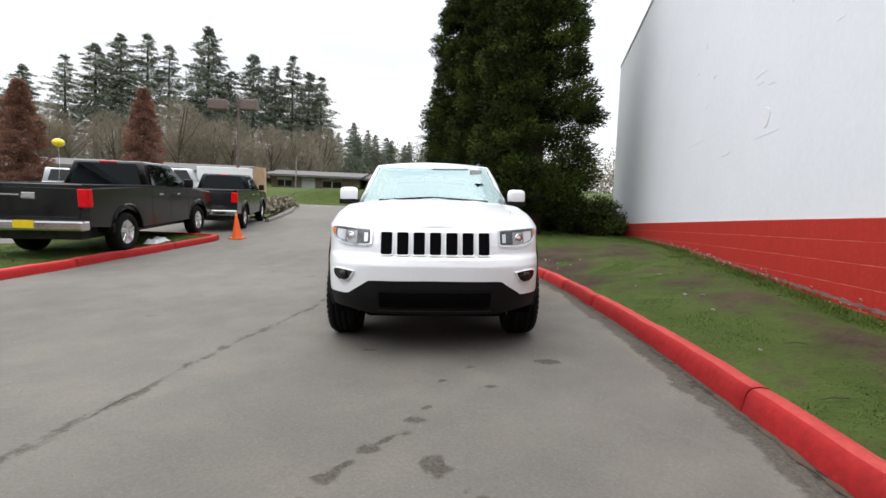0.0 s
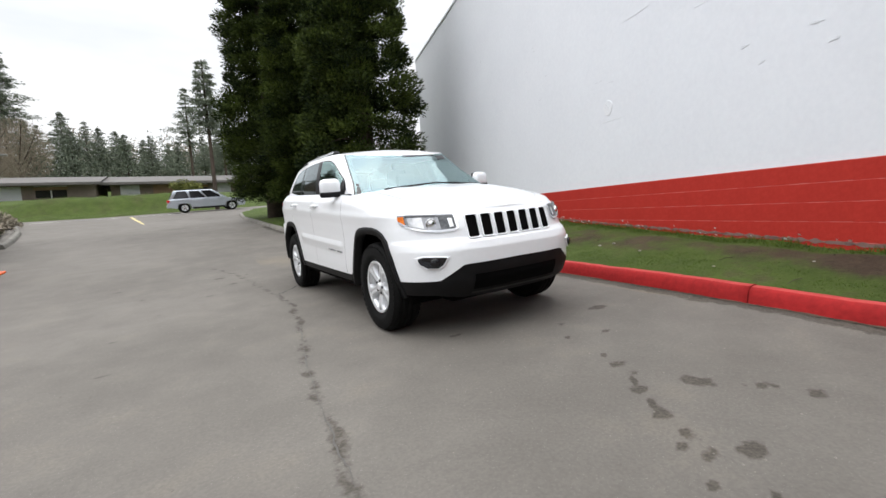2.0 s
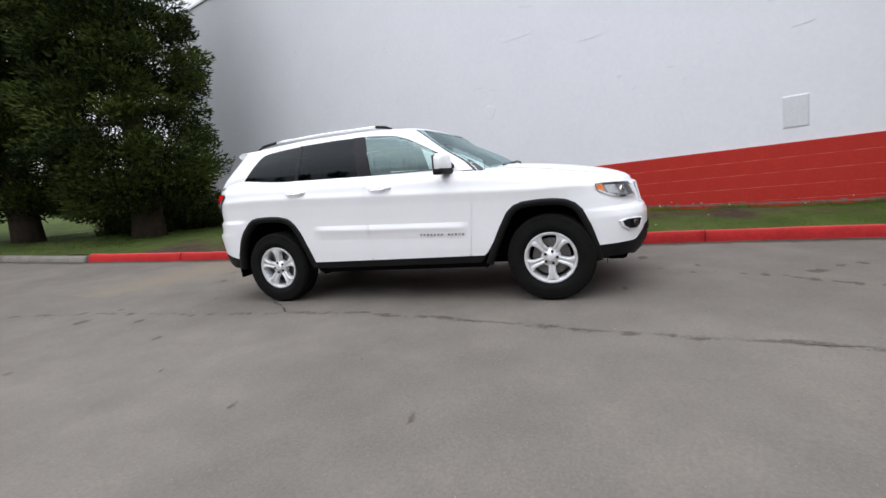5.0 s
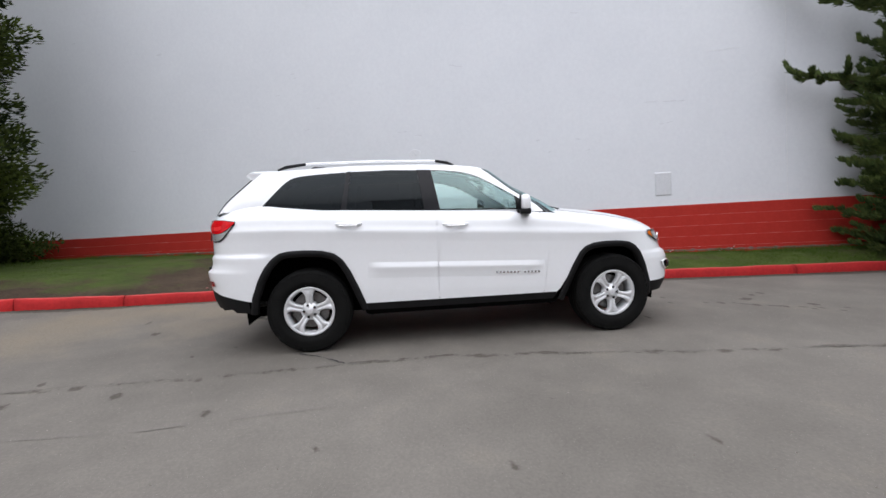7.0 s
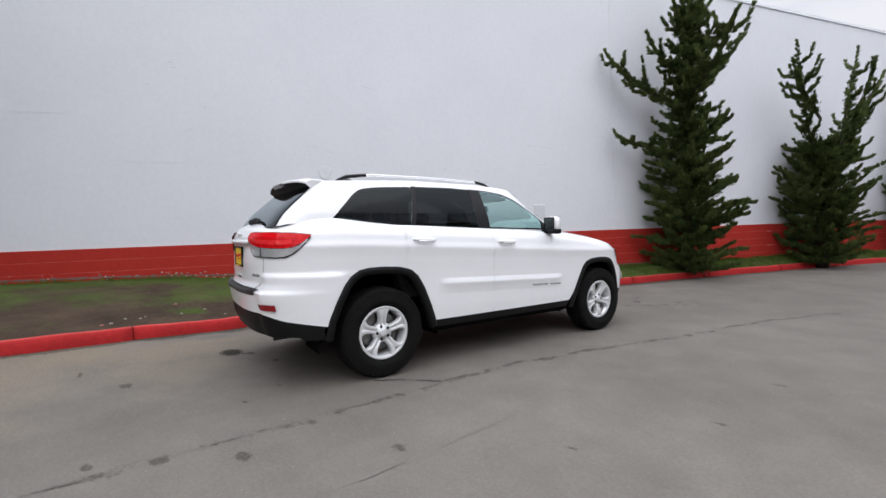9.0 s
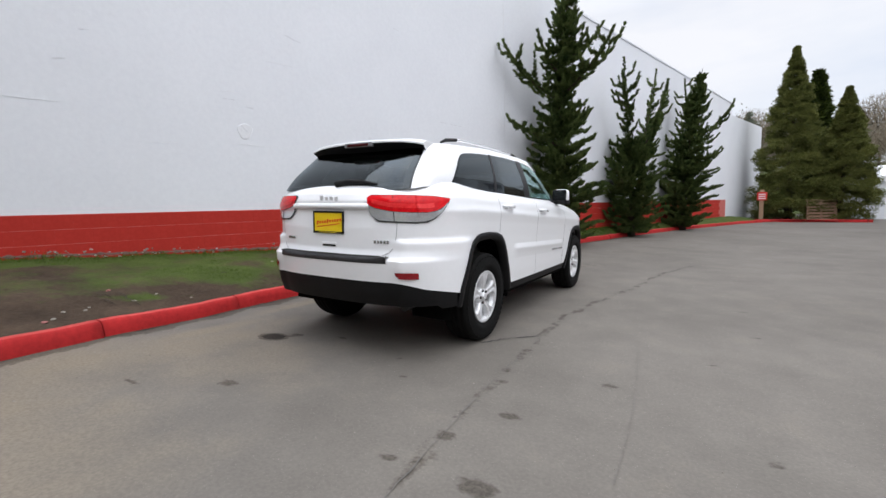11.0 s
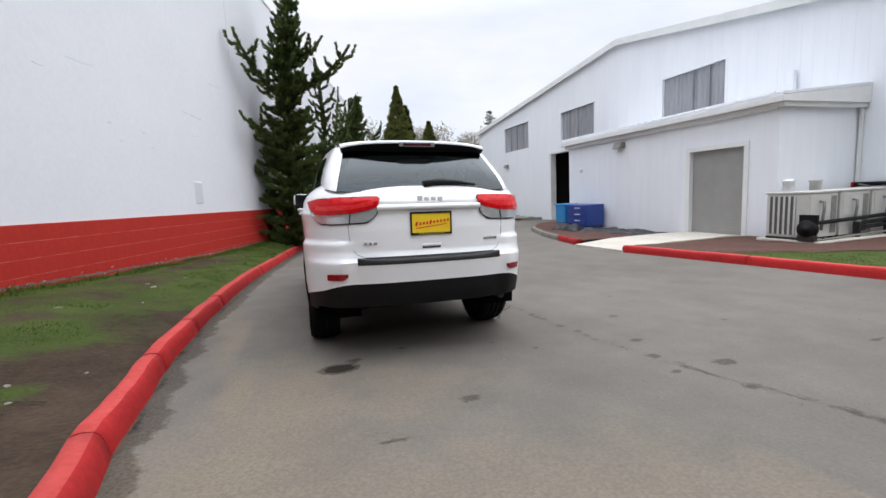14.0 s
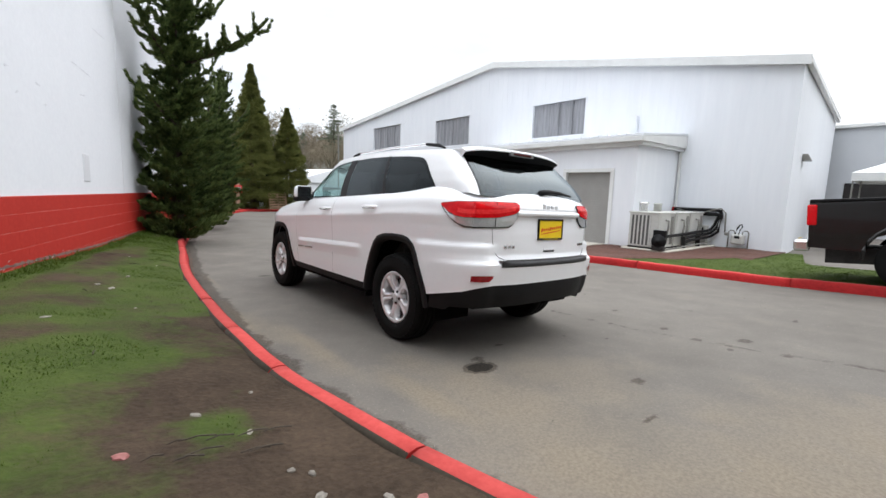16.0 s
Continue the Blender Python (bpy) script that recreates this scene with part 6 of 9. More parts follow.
part("roof", bm, METAL_WHITE, shed, "white metal roof")
for a, b in ((-26.7, RIDGE_Y), (RIDGE_Y, 1.26)):
    za, zb = (5.80, 7.38) if a < -20 else (7.38, 5.24)
    bm = bmesh.new()
    for x0, x1, up, dn in ((SX + 0.14, SX + 0.20, 0.03, -0.22), (SX + 0.004, SX + 0.137, -0.10, -0.15)):
        vs = [bm.verts.new(p) for p in ((x1, a, za + dn), (x1, b, zb + dn), (x1, b, zb + up), (x1, a, za + up), (x0, a, za + dn), (x0, b, zb + dn), (x0, b, zb + up), (x0, a, za + up))]
        for f in ((0, 1, 2, 3), (7, 6, 5, 4), (0, 4, 5, 1), (1, 5, 6, 2), (2, 6, 7, 3), (3, 7, 4, 0)):
            bm.faces.new([vs[i] for i in f])
    part("verge_trim", bm, TRIM_WHITE, shed)
part("gutter", box_bm(-11.8, 0.135, 0.03, 0.16, 5.07, 5.215, 0.02, SIDE), TRIM_WHITE, shed)
for y0, y1, z0, z1 in WINDOWS:
    n = int((y1 - y0) / 0.06)
    rows = [[(SX - 0.10 + 0.022 * math.sin(k * 1.3), y0 + (y1 - y0) * k / n, z) for z in (z0, (z0 + z1) / 2, z1)] for k in range(n + 1)]
    win = part("window", grid_bm(rows), STREAKED, shed, "weathered translucent sheet in a window opening", smooth=True)
    for k in range(1, 4):
        yy = y0 + (y1 - y0) * k / 4
        part("mullion", box_bm(SX - 0.085, SX - 0.06, yy - 0.02, yy + 0.02, z0, z1), STREAKED, win)
    for a in ((y0 - 0.05, y0 + 0.02, z0 + 0.012, z1 - 0.012), (y1 - 0.02, y1 + 0.05, z0 + 0.012, z1 - 0.012), (y0 - 0.05, y1 + 0.05, z0 - 0.06, z0 + 0.01), (y0 - 0.05, y1 + 0.05, z1 - 0.01, z1 + 0.05)):
        part("window_frame", box_bm(SX - 0.09, SX + 0.012, *a), METAL_WHITE, win)
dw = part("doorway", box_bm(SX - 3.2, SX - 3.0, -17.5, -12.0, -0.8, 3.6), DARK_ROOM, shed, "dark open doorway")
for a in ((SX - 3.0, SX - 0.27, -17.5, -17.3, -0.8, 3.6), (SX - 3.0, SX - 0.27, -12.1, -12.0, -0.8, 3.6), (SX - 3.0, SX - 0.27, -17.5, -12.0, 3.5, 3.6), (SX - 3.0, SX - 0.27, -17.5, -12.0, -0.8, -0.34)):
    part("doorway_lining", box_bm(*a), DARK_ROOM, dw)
part("door_jamb", box_bm(SX - 0.3, SX + 0.03, -16.25, -16.12, -0.4, 3.26), TRIM_WHITE, dw)
part("door_jamb", box_bm(SX - 0.3, SX + 0.03, -16.25, -13.1, 3.2, 3.3), TRIM_WHITE, dw)
part("tool_rack", box_bm(SX - 1.6, SX - 1.2, -15.9, -14.6, -0.3, 1.0, 0.04), DARK_METAL, dw)


def wall_lamp(m):
    t = thing("wall_lamp", "grey wall-pack lamp on the white siding", "lamp", m, "wall lamps")
    bm = bmesh.new()
    vs = [bm.verts.new(p) for p in ((0, -0.22, -0.10), (0, 0.22, -0.10), (0, 0.22, 0.10), (0, -0.22, 0.10), (0.22, -0.17, -0.09), (0.22, 0.17, -0.09), (0.12, 0.18, 0.10), (0.12, -0.18, 0.10))]
    for f in ((0, 3, 2, 1), (4, 5, 6, 7), (0, 1, 5, 4), (1, 2, 6, 5), (2, 3, 7, 6), (3, 0, 4, 7)):
        bm.faces.new([vs[i] for i in f])
    part("housing", bm, LAMP_GREY, t)
    part("lens", box_bm(0.02, 0.2, -0.15, 0.15, -0.115, -0.095, 0.005), LENS_CLEAR, t)
    return t


wall_lamp(pose(-9.59, -7.2, 2.66))
wall_lamp(pose(SX + 0.02, -21.6, 2.95))
wall_lamp(SIDE @ pose(-2.0, 0.01, 2.75, 0, 0, 90))

annex = thing("annex", "low white metal lean-to with a grey roller door", "building")
AX = -9.6
RD = (-4.36, -2.72, -0.5, 2.15)
wall_panels("wall", annex, AX - 0.15, AX, (-10.3, -1.93), -0.8, lambda y: 3.12, [RD], METAL_WHITE)
bm = box_bm(SX, AX - 0.15, -2.08, -1.93, -0.8, 3.2)
part("wall", bm, METAL_WHITE, annex)
part("wall", box_bm(SX, AX - 0.15, -10.3, -10.15, -0.8, 3.2), METAL_WHITE, annex)
bm = bmesh.new()
for k in range(27):
    yy = -10.2 + 0.305 * k
    if not RD[0] - 0.1 < yy < RD[1] + 0.1:
        add_box(bm, AX - 0.005, AX + 0.003, yy - 0.015, yy + 0.015, -0.5, 2.9)
tagged(part("siding_ribs", bm, METAL_WHITE, annex), kind="stuff")
bm = bmesh.new()
vs = [bm.verts.new(p) for p in ((AX + 0.22, -10.5, 3.14), (AX + 0.22, -1.72, 3.14), (SX, -1.72, 3.42), (SX, -10.5, 3.42), (AX + 0.22, -10.5, 3.20), (AX + 0.22, -1.72, 3.20), (SX, -1.72, 3.48), (SX, -10.5, 3.48))]
for f in ((0, 3, 2, 1), (4, 5, 6, 7), (0, 1, 5, 4), (1, 2, 6, 5), (2, 3, 7, 6), (3, 0, 4, 7)):
    bm.faces.new([vs[i] for i in f])
roof = part("roof", bm, METAL_WHITE, annex, "ribbed metal roof of the annex")
for k in range(29):
    yy = -10.45 + 0.305 * k
    part("roof_rib", box_bm(AX - 0.10, AX + 0.23, yy - 0.018, yy + 0.018, 3.20, 3.235), METAL_WHITE, roof)
part("gutter", box_bm(AX + 0.103, AX + 0.25, -10.5, -1.70, 2.98, 3.13, 0.02), TRIM_WHITE, annex)
part("fascia", box_bm(AX + 0.003, AX + 0.10, -10.45, -1.933, 2.86, 3.12), TRIM_WHITE, annex)
for up, y0, y1, drop in ((0.0, -1.93, -1.78, 0.0), (0.012, -1.78, -1.72, 0.10)):
    bm = bmesh.new()
    foot = 2.90 + drop
    vs = [bm.verts.new(p) for p in ((SX + 0.004, y0, foot), (AX + 0.097, y0, foot), (AX + 0.097, y0, 3.13 + up), (SX + 0.004, y0, 3.40 + up), (SX + 0.004, y1, foot), (AX + 0.097, y1, foot), (AX + 0.097, y1, 3.13 + up), (SX + 0.004, y1, 3.40 + up))]
    for f in ((0, 1, 2, 3), (7, 6, 5, 4), (0, 4, 5, 1), (1, 5, 6, 2), (2, 6, 7, 3), (3, 7, 4, 0)):
        bm.faces.new([vs[i] for i in f])
    part("fascia", bm, TRIM_WHITE, annex)
part("downpipe", box_bm(SX + 0.02, SX + 0.09, -1.90, -1.83, -0.3, 3.0, 0.01), TRIM_WHITE, annex)
part("flue", box_bm(SX + 0.05, SX + 0.2, -3.6, -3.4, 3.4, 4.2, 0.02), METAL_WHITE, annex)
door = part("roller_door", box_bm(AX - 0.13, AX - 0.11, RD[0], RD[1], -0.3, 2.15), ROLLER, annex, "closed grey roller door")
for k in range(30):
    z = -0.15 + 0.077 * k
    part("slat", box_bm(AX - 0.115, AX - 0.100, RD[0], RD[1], z, z + 0.074, 0.004), ROLLER, door)
for a in ((RD[0] - 0.10, RD[0] + 0.02, -0.3, 2.128), (RD[1] - 0.02, RD[1] + 0.10, -0.3, 2.128), (RD[0] - 0.1, RD[1] + 0.1, 2.13, 2.24)):
    part("door_frame", box_bm(AX - 0.14, AX + 0.03, *a), TRIM_WHITE, annex)
part("threshold", box_bm(AX - 0.2, AX + 0.08, RD[0], RD[1], -0.25, -0.11), CONCRETE, annex)
bell = thing("alarm_dome", "small white dome on the annex wall", "alarm", pose(AX + 0.01, -9.45, 1.95))
bm = bmesh.new()
add_lathe(bm, [(0.0, 0.07), (0.05, 0.065), (0.085, 0.04), (0.095, 0.001)], 16)
part("dome", bm, TRIM_WHITE, bell, smooth=True)

# ---- machines beside the annex ----
AC_GREY = surface("beige_grey_metal", (0.47, 0.47, 0.44), (0.57, 0.57, 0.54), 0.5, scale=3)
pad = part("equipment_pad", box_bm(-12.2, -8.9, -1.85, -0.55, -0.35, -0.02, 0.02), CONCRETE, None)
tagged(pad, "thin concrete pad under the cooling units", "concrete pad")


GRILLE_GREY = surface("grille_grey", (0.06, 0.06, 0.058), (0.11, 0.11, 0.105), 0.7, scale=6)


def cooler(x):
    t = thing("cooling_unit", "beige-grey outdoor cooling unit on a concrete pad", "air conditioner", pose(x, -1.28, -0.02), "cooling units")
    part("casing", box_bm(-0.46, 0.46, -0.42, 0.42, 0.04, 0.98, 0.025), AC_GREY, t)
    part("lid", box_bm(-0.48, 0.48, -0.44, 0.44, 0.97, 1.01, 0.01), AC_GREY, t)
    g = part("grille", box_bm(0.462, 0.47, -0.38, 0.20, 0.10, 0.92), GRILLE_GREY, t, "dark grey fin grille")
    for k in range(6):
        part("fin", box_bm(0.465, 0.478, -0.38 + 0.107 * k, -0.335 + 0.107 * k, 0.10, 0.92, 0.006), AC_GREY, g)
    part("service_panel", box_bm(-0.2, 0.40, 0.42, 0.432, 0.45, 0.92, 0.004), AC_GREY, t)
    part("coil_side", box_bm(-0.40, -0.24, 0.42, 0.428, 0.12, 0.9), LAMP_GREY, t)
    for k in range(4):
        part("foot", box_bm(-0.42 + 0.28 * k, -0.36 + 0.28 * k, -0.40, 0.40, 0.0, 0.045), DARK_METAL, t)
    bm = bmesh.new()
    add_tube(bm, [(0.1, 0.43, 0.80), (0.12, 0.52, 0.78), (0.15, 0.54, 0.62), (0.12, 0.50, 0.40), (0.15, 0.50, 0.2)], 0.028, 8)
    part("insulated_hose", bm, LAMP_GREY, t, smooth=True)
    return t


for x in (-9.45, -10.45, -11.45):
    cooler(x)
fan = thing("fan_motor", "round black fan coupling beside the cooling unit", "machine", pose(-8.93, -0.80, 0.0))
bm = bmesh.new()
add_lathe(bm, [(-0.06, 0.05), (-0.06, 0.18), (0.02, 0.20), (0.06, 0.16), (0.065, 0.06), (0.10, 0.05), (0.10, 0.005)], 20, pose(0, 0, 0.22, 0, 0, 0))
part("drum", bm, BLACK_PLASTIC, fan, smooth=True)
part("stand", box_bm(-0.06, 0.06, -0.16, 0.16, -0.02, 0.10, 0.01), DARK_METAL, fan)
part("junction_box", box_bm(-0.07, 0.02, -0.16, 0.17, 0.34, 0.52, 0.01), BLACK_PLASTIC, fan)
pipes = thing("pipe_run", "black insulated pipes past the cooling units, up the shed wall", "pipes")
for dz, dy in ((0.42, -0.74), (0.32, -0.72), (0.22, -0.70)):
    near = -8.95 if dz > 0.4 else -10.3
    part("pipe", tube_bm([(near, dy, dz - 0.08), (-10.6, dy, dz - 0.04), (-11.9, dy, dz), (-12.1, dy + 0.05, dz + 0.04), (-12.17, dy + 0.16 - 0.4 * (dz - 0.32), dz + 0.18), (-12.17, -0.47 - 0.4 * (dz - 0.32), 0.92)], 0.042, 8), BLACK_PLASTIC, pipes)
for z, r in ((1.055, 0.05), (0.93, 0.06)):
    part("duct", tube_bm([(-12.19, -1.90, z), (-12.19, -0.62, z + 0.01), (-12.18, -0.48, z - 0.02), (-12.17, -0.45, z - 0.12)], r, 8), BLACK_PLASTIC, pipes)
part("hose", tube_bm([(-12.1, -1.75, 1.06), (-12.08, -1.4, 0.97), (-12.08, -1.0, 0.96), (-12.09, -0.7, 1.06), (-12.1, -0.45, 1.12), (-12.12, -0.32, 0.98), (-12.14, -0.30, 0.4)], 0.022, 8), LAMP_GREY, pipes, "thin grey hose", smooth=True)
part("end_cap", box_bm(-12.26, -12.12, -1.925, -1.87, 0.87, 1.11, 0.01), RED_KERB, pipes, "red end cap")
for x in (-10.3, -11.3):
    part("support", box_bm(x - 0.03, x + 0.03, -0.78, -0.66, -0.03, 0.30, 0.005), DARK_METAL, pipes)
part("conduit", tube_bm([(-9.0, -0.66, 0.0), (-10.2, -0.66, 0.03), (-11.9, -0.66, 0.07), (-12.15, -0.66, 0.08)], 0.022, 8), LAMP_GREY, pipes, "low grey conduit")
box2 = thing("control_box", "small grey control box with a dark panel beside the units", "box", pose(-12.02, -0.92, -0.02))
part("body", box_bm(-0.10, 0.10, -0.18, 0.18, 0.0, 0.60, 0.01), AC_GREY, box2)
part("panel", box_bm(0.10, 0.112, -0.13, 0.10, 0.34, 0.54, 0.003), BLACK_PLASTIC, box2)
meter = thing("gas_meter", "grey gas meter with curled black hose at the shed wall", "meter", pose(-12.1, 0.08, 0.02))
part("body", box_bm(-0.12, 0.12, -0.17, 0.17, 0.06, 0.36, 0.05), AC_GREY, meter)
part("index_window", box_bm(0.12, 0.128, -0.07, 0.07, 0.24, 0.32, 0.003), BLACK_PLASTIC, meter)
for sgn in (-1, 1):
    part("pipe", tube_bm([(0, 0.26 * sgn, -0.1), (0, 0.26 * sgn, 0.42), (0, 0.22 * sgn, 0.47), (0, 0.14 * sgn, 0.47), (0, 0.10 * sgn, 0.42), (0, 0.10 * sgn, 0.3)], 0.020, 8), LAMP_GREY, meter, smooth=True)
part("hose", tube_bm([(0.03, -0.07, 0.35), (0.06, -0.03, 0.52), (0.06, 0.02, 0.63), (0.06, 0.08, 0.66), (0.06, 0.10, 0.58), (0.06, 0.05, 0.50), (0.06, 0.02, 0.36)], 0.022, 8), BLACK_PLASTIC, meter, smooth=True)
part("regulator", box_bm(-0.03, 0.09, -0.36, -0.24, 0.30, 0.40, 0.03), LAMP_GREY, meter)
for x, s in ((-9.35, 1.0), (-10.2, 0.9)):
    can = thing("vent_can", "short shiny vent pipe above the cooling units", "vent", pose(x, -1.5, 0.99), "vent cans")
    bm = bmesh.new()
    add_lathe(bm, [(0, 0.001), (0, 0.11), (0.22 * s, 0.11), (0.22 * s, 0.13), (0.26 * s, 0.13), (0.27 * s, 0.001)], 18, pose(0, 0, 0, 0, -90))
    part("can", bm, CHROME if s == 1 else AC_GREY, can, smooth=True)

# bins, sheeting and scrap before the annex
BLUE_L = surface("light_blue_plastic", (0.02, 0.20, 0.48), (0.03, 0.26, 0.56), 0.45, scale=5)
BLUE_D = surface("dark_blue_paint", (0.012, 0.035, 0.20), (0.02, 0.06, 0.28), 0.4, scale=4)
bin1 = thing("blue_crate", "light blue plastic crate by the annex wall", "crate", pose(-8.95, -9.55, -0.12))
part("body", box_bm(-0.30, 0.30, -0.32, 0.32, 0.08, 0.80, 0.04), BLUE_L, bin1)
part("rim", box_bm(-0.33, 0.33, -0.35, 0.35, 0.76, 0.82, 0.015), BLUE_L, bin1)
bin2 = thing("tool_chest", "dark blue metal tool chest by the annex wall", "chest", pose(-9.1, -8.55, -0.12))
part("body", box_bm(-0.38, 0.38, -0.62, 0.62, 0.0, 0.80, 0.03), BLUE_D, bin2)
for k in range(3):
    part("drawer", box_bm(0.38, 0.395, -0.58, 0.58, 0.10 + 0.23 * k, 0.30 + 0.23 * k, 0.006), BLUE_D, bin2)
    part("label_strip", box_bm(0.395, 0.40, -0.1, 0.25, 0.20 + 0.23 * k, 0.23 + 0.23 * k), TRIM_WHITE, bin2)
TARP = surface("black_sheeting", (0.008, 0.0085, 0.011), (0.030, 0.032, 0.037), 0.45, scale=5, spec=0.3)


def heap(name, label, category, x0, x1, y0, y1, zb, h, material, seed):
    """A crumpled sheet lying on the ground."""
    rows = []
    for i in range(31):
        row = []
        for j in range(17):
            u, v = i / 30, j / 16
            e = min(u, 1 - u, v, 1 - v) * 6
            x, y = x0 + (x1 - x0) * v, y0 + (y1 - y0) * u
            z = zb(x, y) + 0.006 + h * min(1, e) * (0.35 + 0.6 * abs(noise.noise((x * 2.2, y * 2.2, seed))) + 0.5 * abs(noise.noise((x * 6, y * 6, seed))))
            row.append((x + 0.12 * noise.noise((y * 2, x, seed)), y + 0.2 * noise.noise((x * 3, y, seed + 3)), z))
        rows.append(row)
    ob = part(name, grid_bm(rows), material, None, smooth=True)
    return tagged(ob, label, category)


bed = lambda x, y: ground_z(x, y) + 0.12
heap("plastic_sheeting", "crumpled black plastic sheeting on the mulch", "sheeting", -9.2, -8.3, -8.0, -4.9, bed, 0.17, TARP, 1.0)
heap("plastic_sheeting", "heap of black sheeting before the blue chest", "sheeting", -8.7, -8.1, -9.4, -7.6, bed, 0.28, TARP, 4.0)
heap("plastic_sheeting", "black sheeting along the shed wall", "sheeting", -11.9, -11.0, -25.5, -22.8, bed, 0.5, TARP, 6.0)
heap("scrap_boards", "flat grey scrap lying along the shed wall", "scrap", -11.9, -11.1, -22.3, -17.8, bed, 0.18, GREY_KERB, 9.0)

# low grey building and white canopy past the shed
low = thing("grey_outbuilding", "low light grey metal building behind the shed", "building")
part("wall", box_bm(-40, -25.0, -4, 12.0, -1, 4.92), surface("pale_grey_siding", (0.47, 0.49, 0.52), (0.54, 0.56, 0.585), 0.6, scale=0.6), low)
part("roof", box_bm(-40.2, -24.85, -4, 12.2, 4.92, 5.06), TRIM_WHITE, low)
# flat dark boxes on the wall stand for shaded garage openings
for k in range(3):
    part("window", box_bm(-25.0, -24.97, 0.3 + 2.7 * k, 2.8 + 2.7 * k, 1.45, 2.35), DARK_ROOM, low)


# ---- trees ----
BARK = surface("bark", (0.0300, 0.0216, 0.0156), (0.0720, 0.0510, 0.0360), 0.95, scale=5, fine=30, bump=0.8)
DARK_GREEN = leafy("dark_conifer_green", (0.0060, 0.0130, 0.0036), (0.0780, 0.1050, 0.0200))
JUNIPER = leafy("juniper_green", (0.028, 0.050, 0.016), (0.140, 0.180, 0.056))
CYPRESS = leafy("cypress_green", (0.072, 0.087, 0.023), (0.192, 0.197, 0.060))
# haze is mixed into the next four colours, lightened for distance
BROWN_LEAF = leafy("withered_brown", (0.17, 0.088, 0.062), (0.33, 0.18, 0.125))
HAZY_GREEN = leafy("hazy_fir_green", (0.078, 0.098, 0.072), (0.205, 0.228, 0.165))
TWIGS = leafy("hazy_bare_twigs", (0.165, 0.138, 0.104), (0.32, 0.272, 0.210), 0.9)
HAZY_WOOD = leafy("hazy_mixed_wood", (0.15, 0.14, 0.105), (0.36, 0.31, 0.245), 0.9)


def leaf_mesh(name, base, way, length, width, material, parent=None, seed=1, tone=None):
    """Many small pointed leaves: base points, directions, lengths, widths."""
    rng = np.random.default_rng(seed)
    n = len(base)
    way = way / np.maximum(np.linalg.norm(way, axis=1, keepdims=True), 1e-6)
    side = np.cross(way, rng.normal(size=(n, 3)))
    side /= np.maximum(np.linalg.norm(side, axis=1, keepdims=True), 1e-6)
    length, width = np.broadcast_to(length, n)[:, None], np.broadcast_to(width, n)[:, None]
    quad = np.stack([base, base + way * length * 0.45 + side * width, base + way * length, base + way * length * 0.45 - side * width], 1).reshape(-1, 3)
    me = bpy.data.meshes.new(name)
    me.vertices.add(4 * n)
    me.vertices.foreach_set("co", quad.astype(np.float32).ravel())
    me.loops.add(4 * n)
    me.loops.foreach_set("vertex_index", np.arange(4 * n, dtype=np.int32))
    me.polygons.add(n)
    me.polygons.foreach_set("loop_start", np.arange(0, 4 * n, 4, dtype=np.int32))
    me.update(calc_edges=True)
    me.materials.append(material)
    if tone is not None:
        me.attributes.new("tone", "FLOAT", "POINT").data.foreach_set("value", np.repeat(tone, 4).astype(np.float32))
    ob = new(name, me)
    if parent:
        ob.parent = parent
    return ob


def clump_leaves(centres, sizes, per, rng, flat=0.6, out_from=None, droop=0.0):
    n = len(centres)
    off = rng.normal(size=(n, per, 3))
    off /= np.maximum(np.linalg.norm(off, axis=2, keepdims=True), 1e-6)
    off *= rng.random((n, per, 1)) ** 0.45
    off[:, :, 2] *= flat
    pts = (centres[:, None, :] + off * np.asarray(sizes)[:, None, None]).reshape(-1, 3)
    way = off.reshape(-1, 3) + 0.5 * rng.normal(size=(n * per, 3))
    if out_from is not None:
        o = pts - out_from
        o[:, 2] = 0
        way += 0.7 * o / np.maximum(np.linalg.norm(o, axis=1, keepdims=True), 0.1)
    way[:, 2] -= droop
    return pts, way


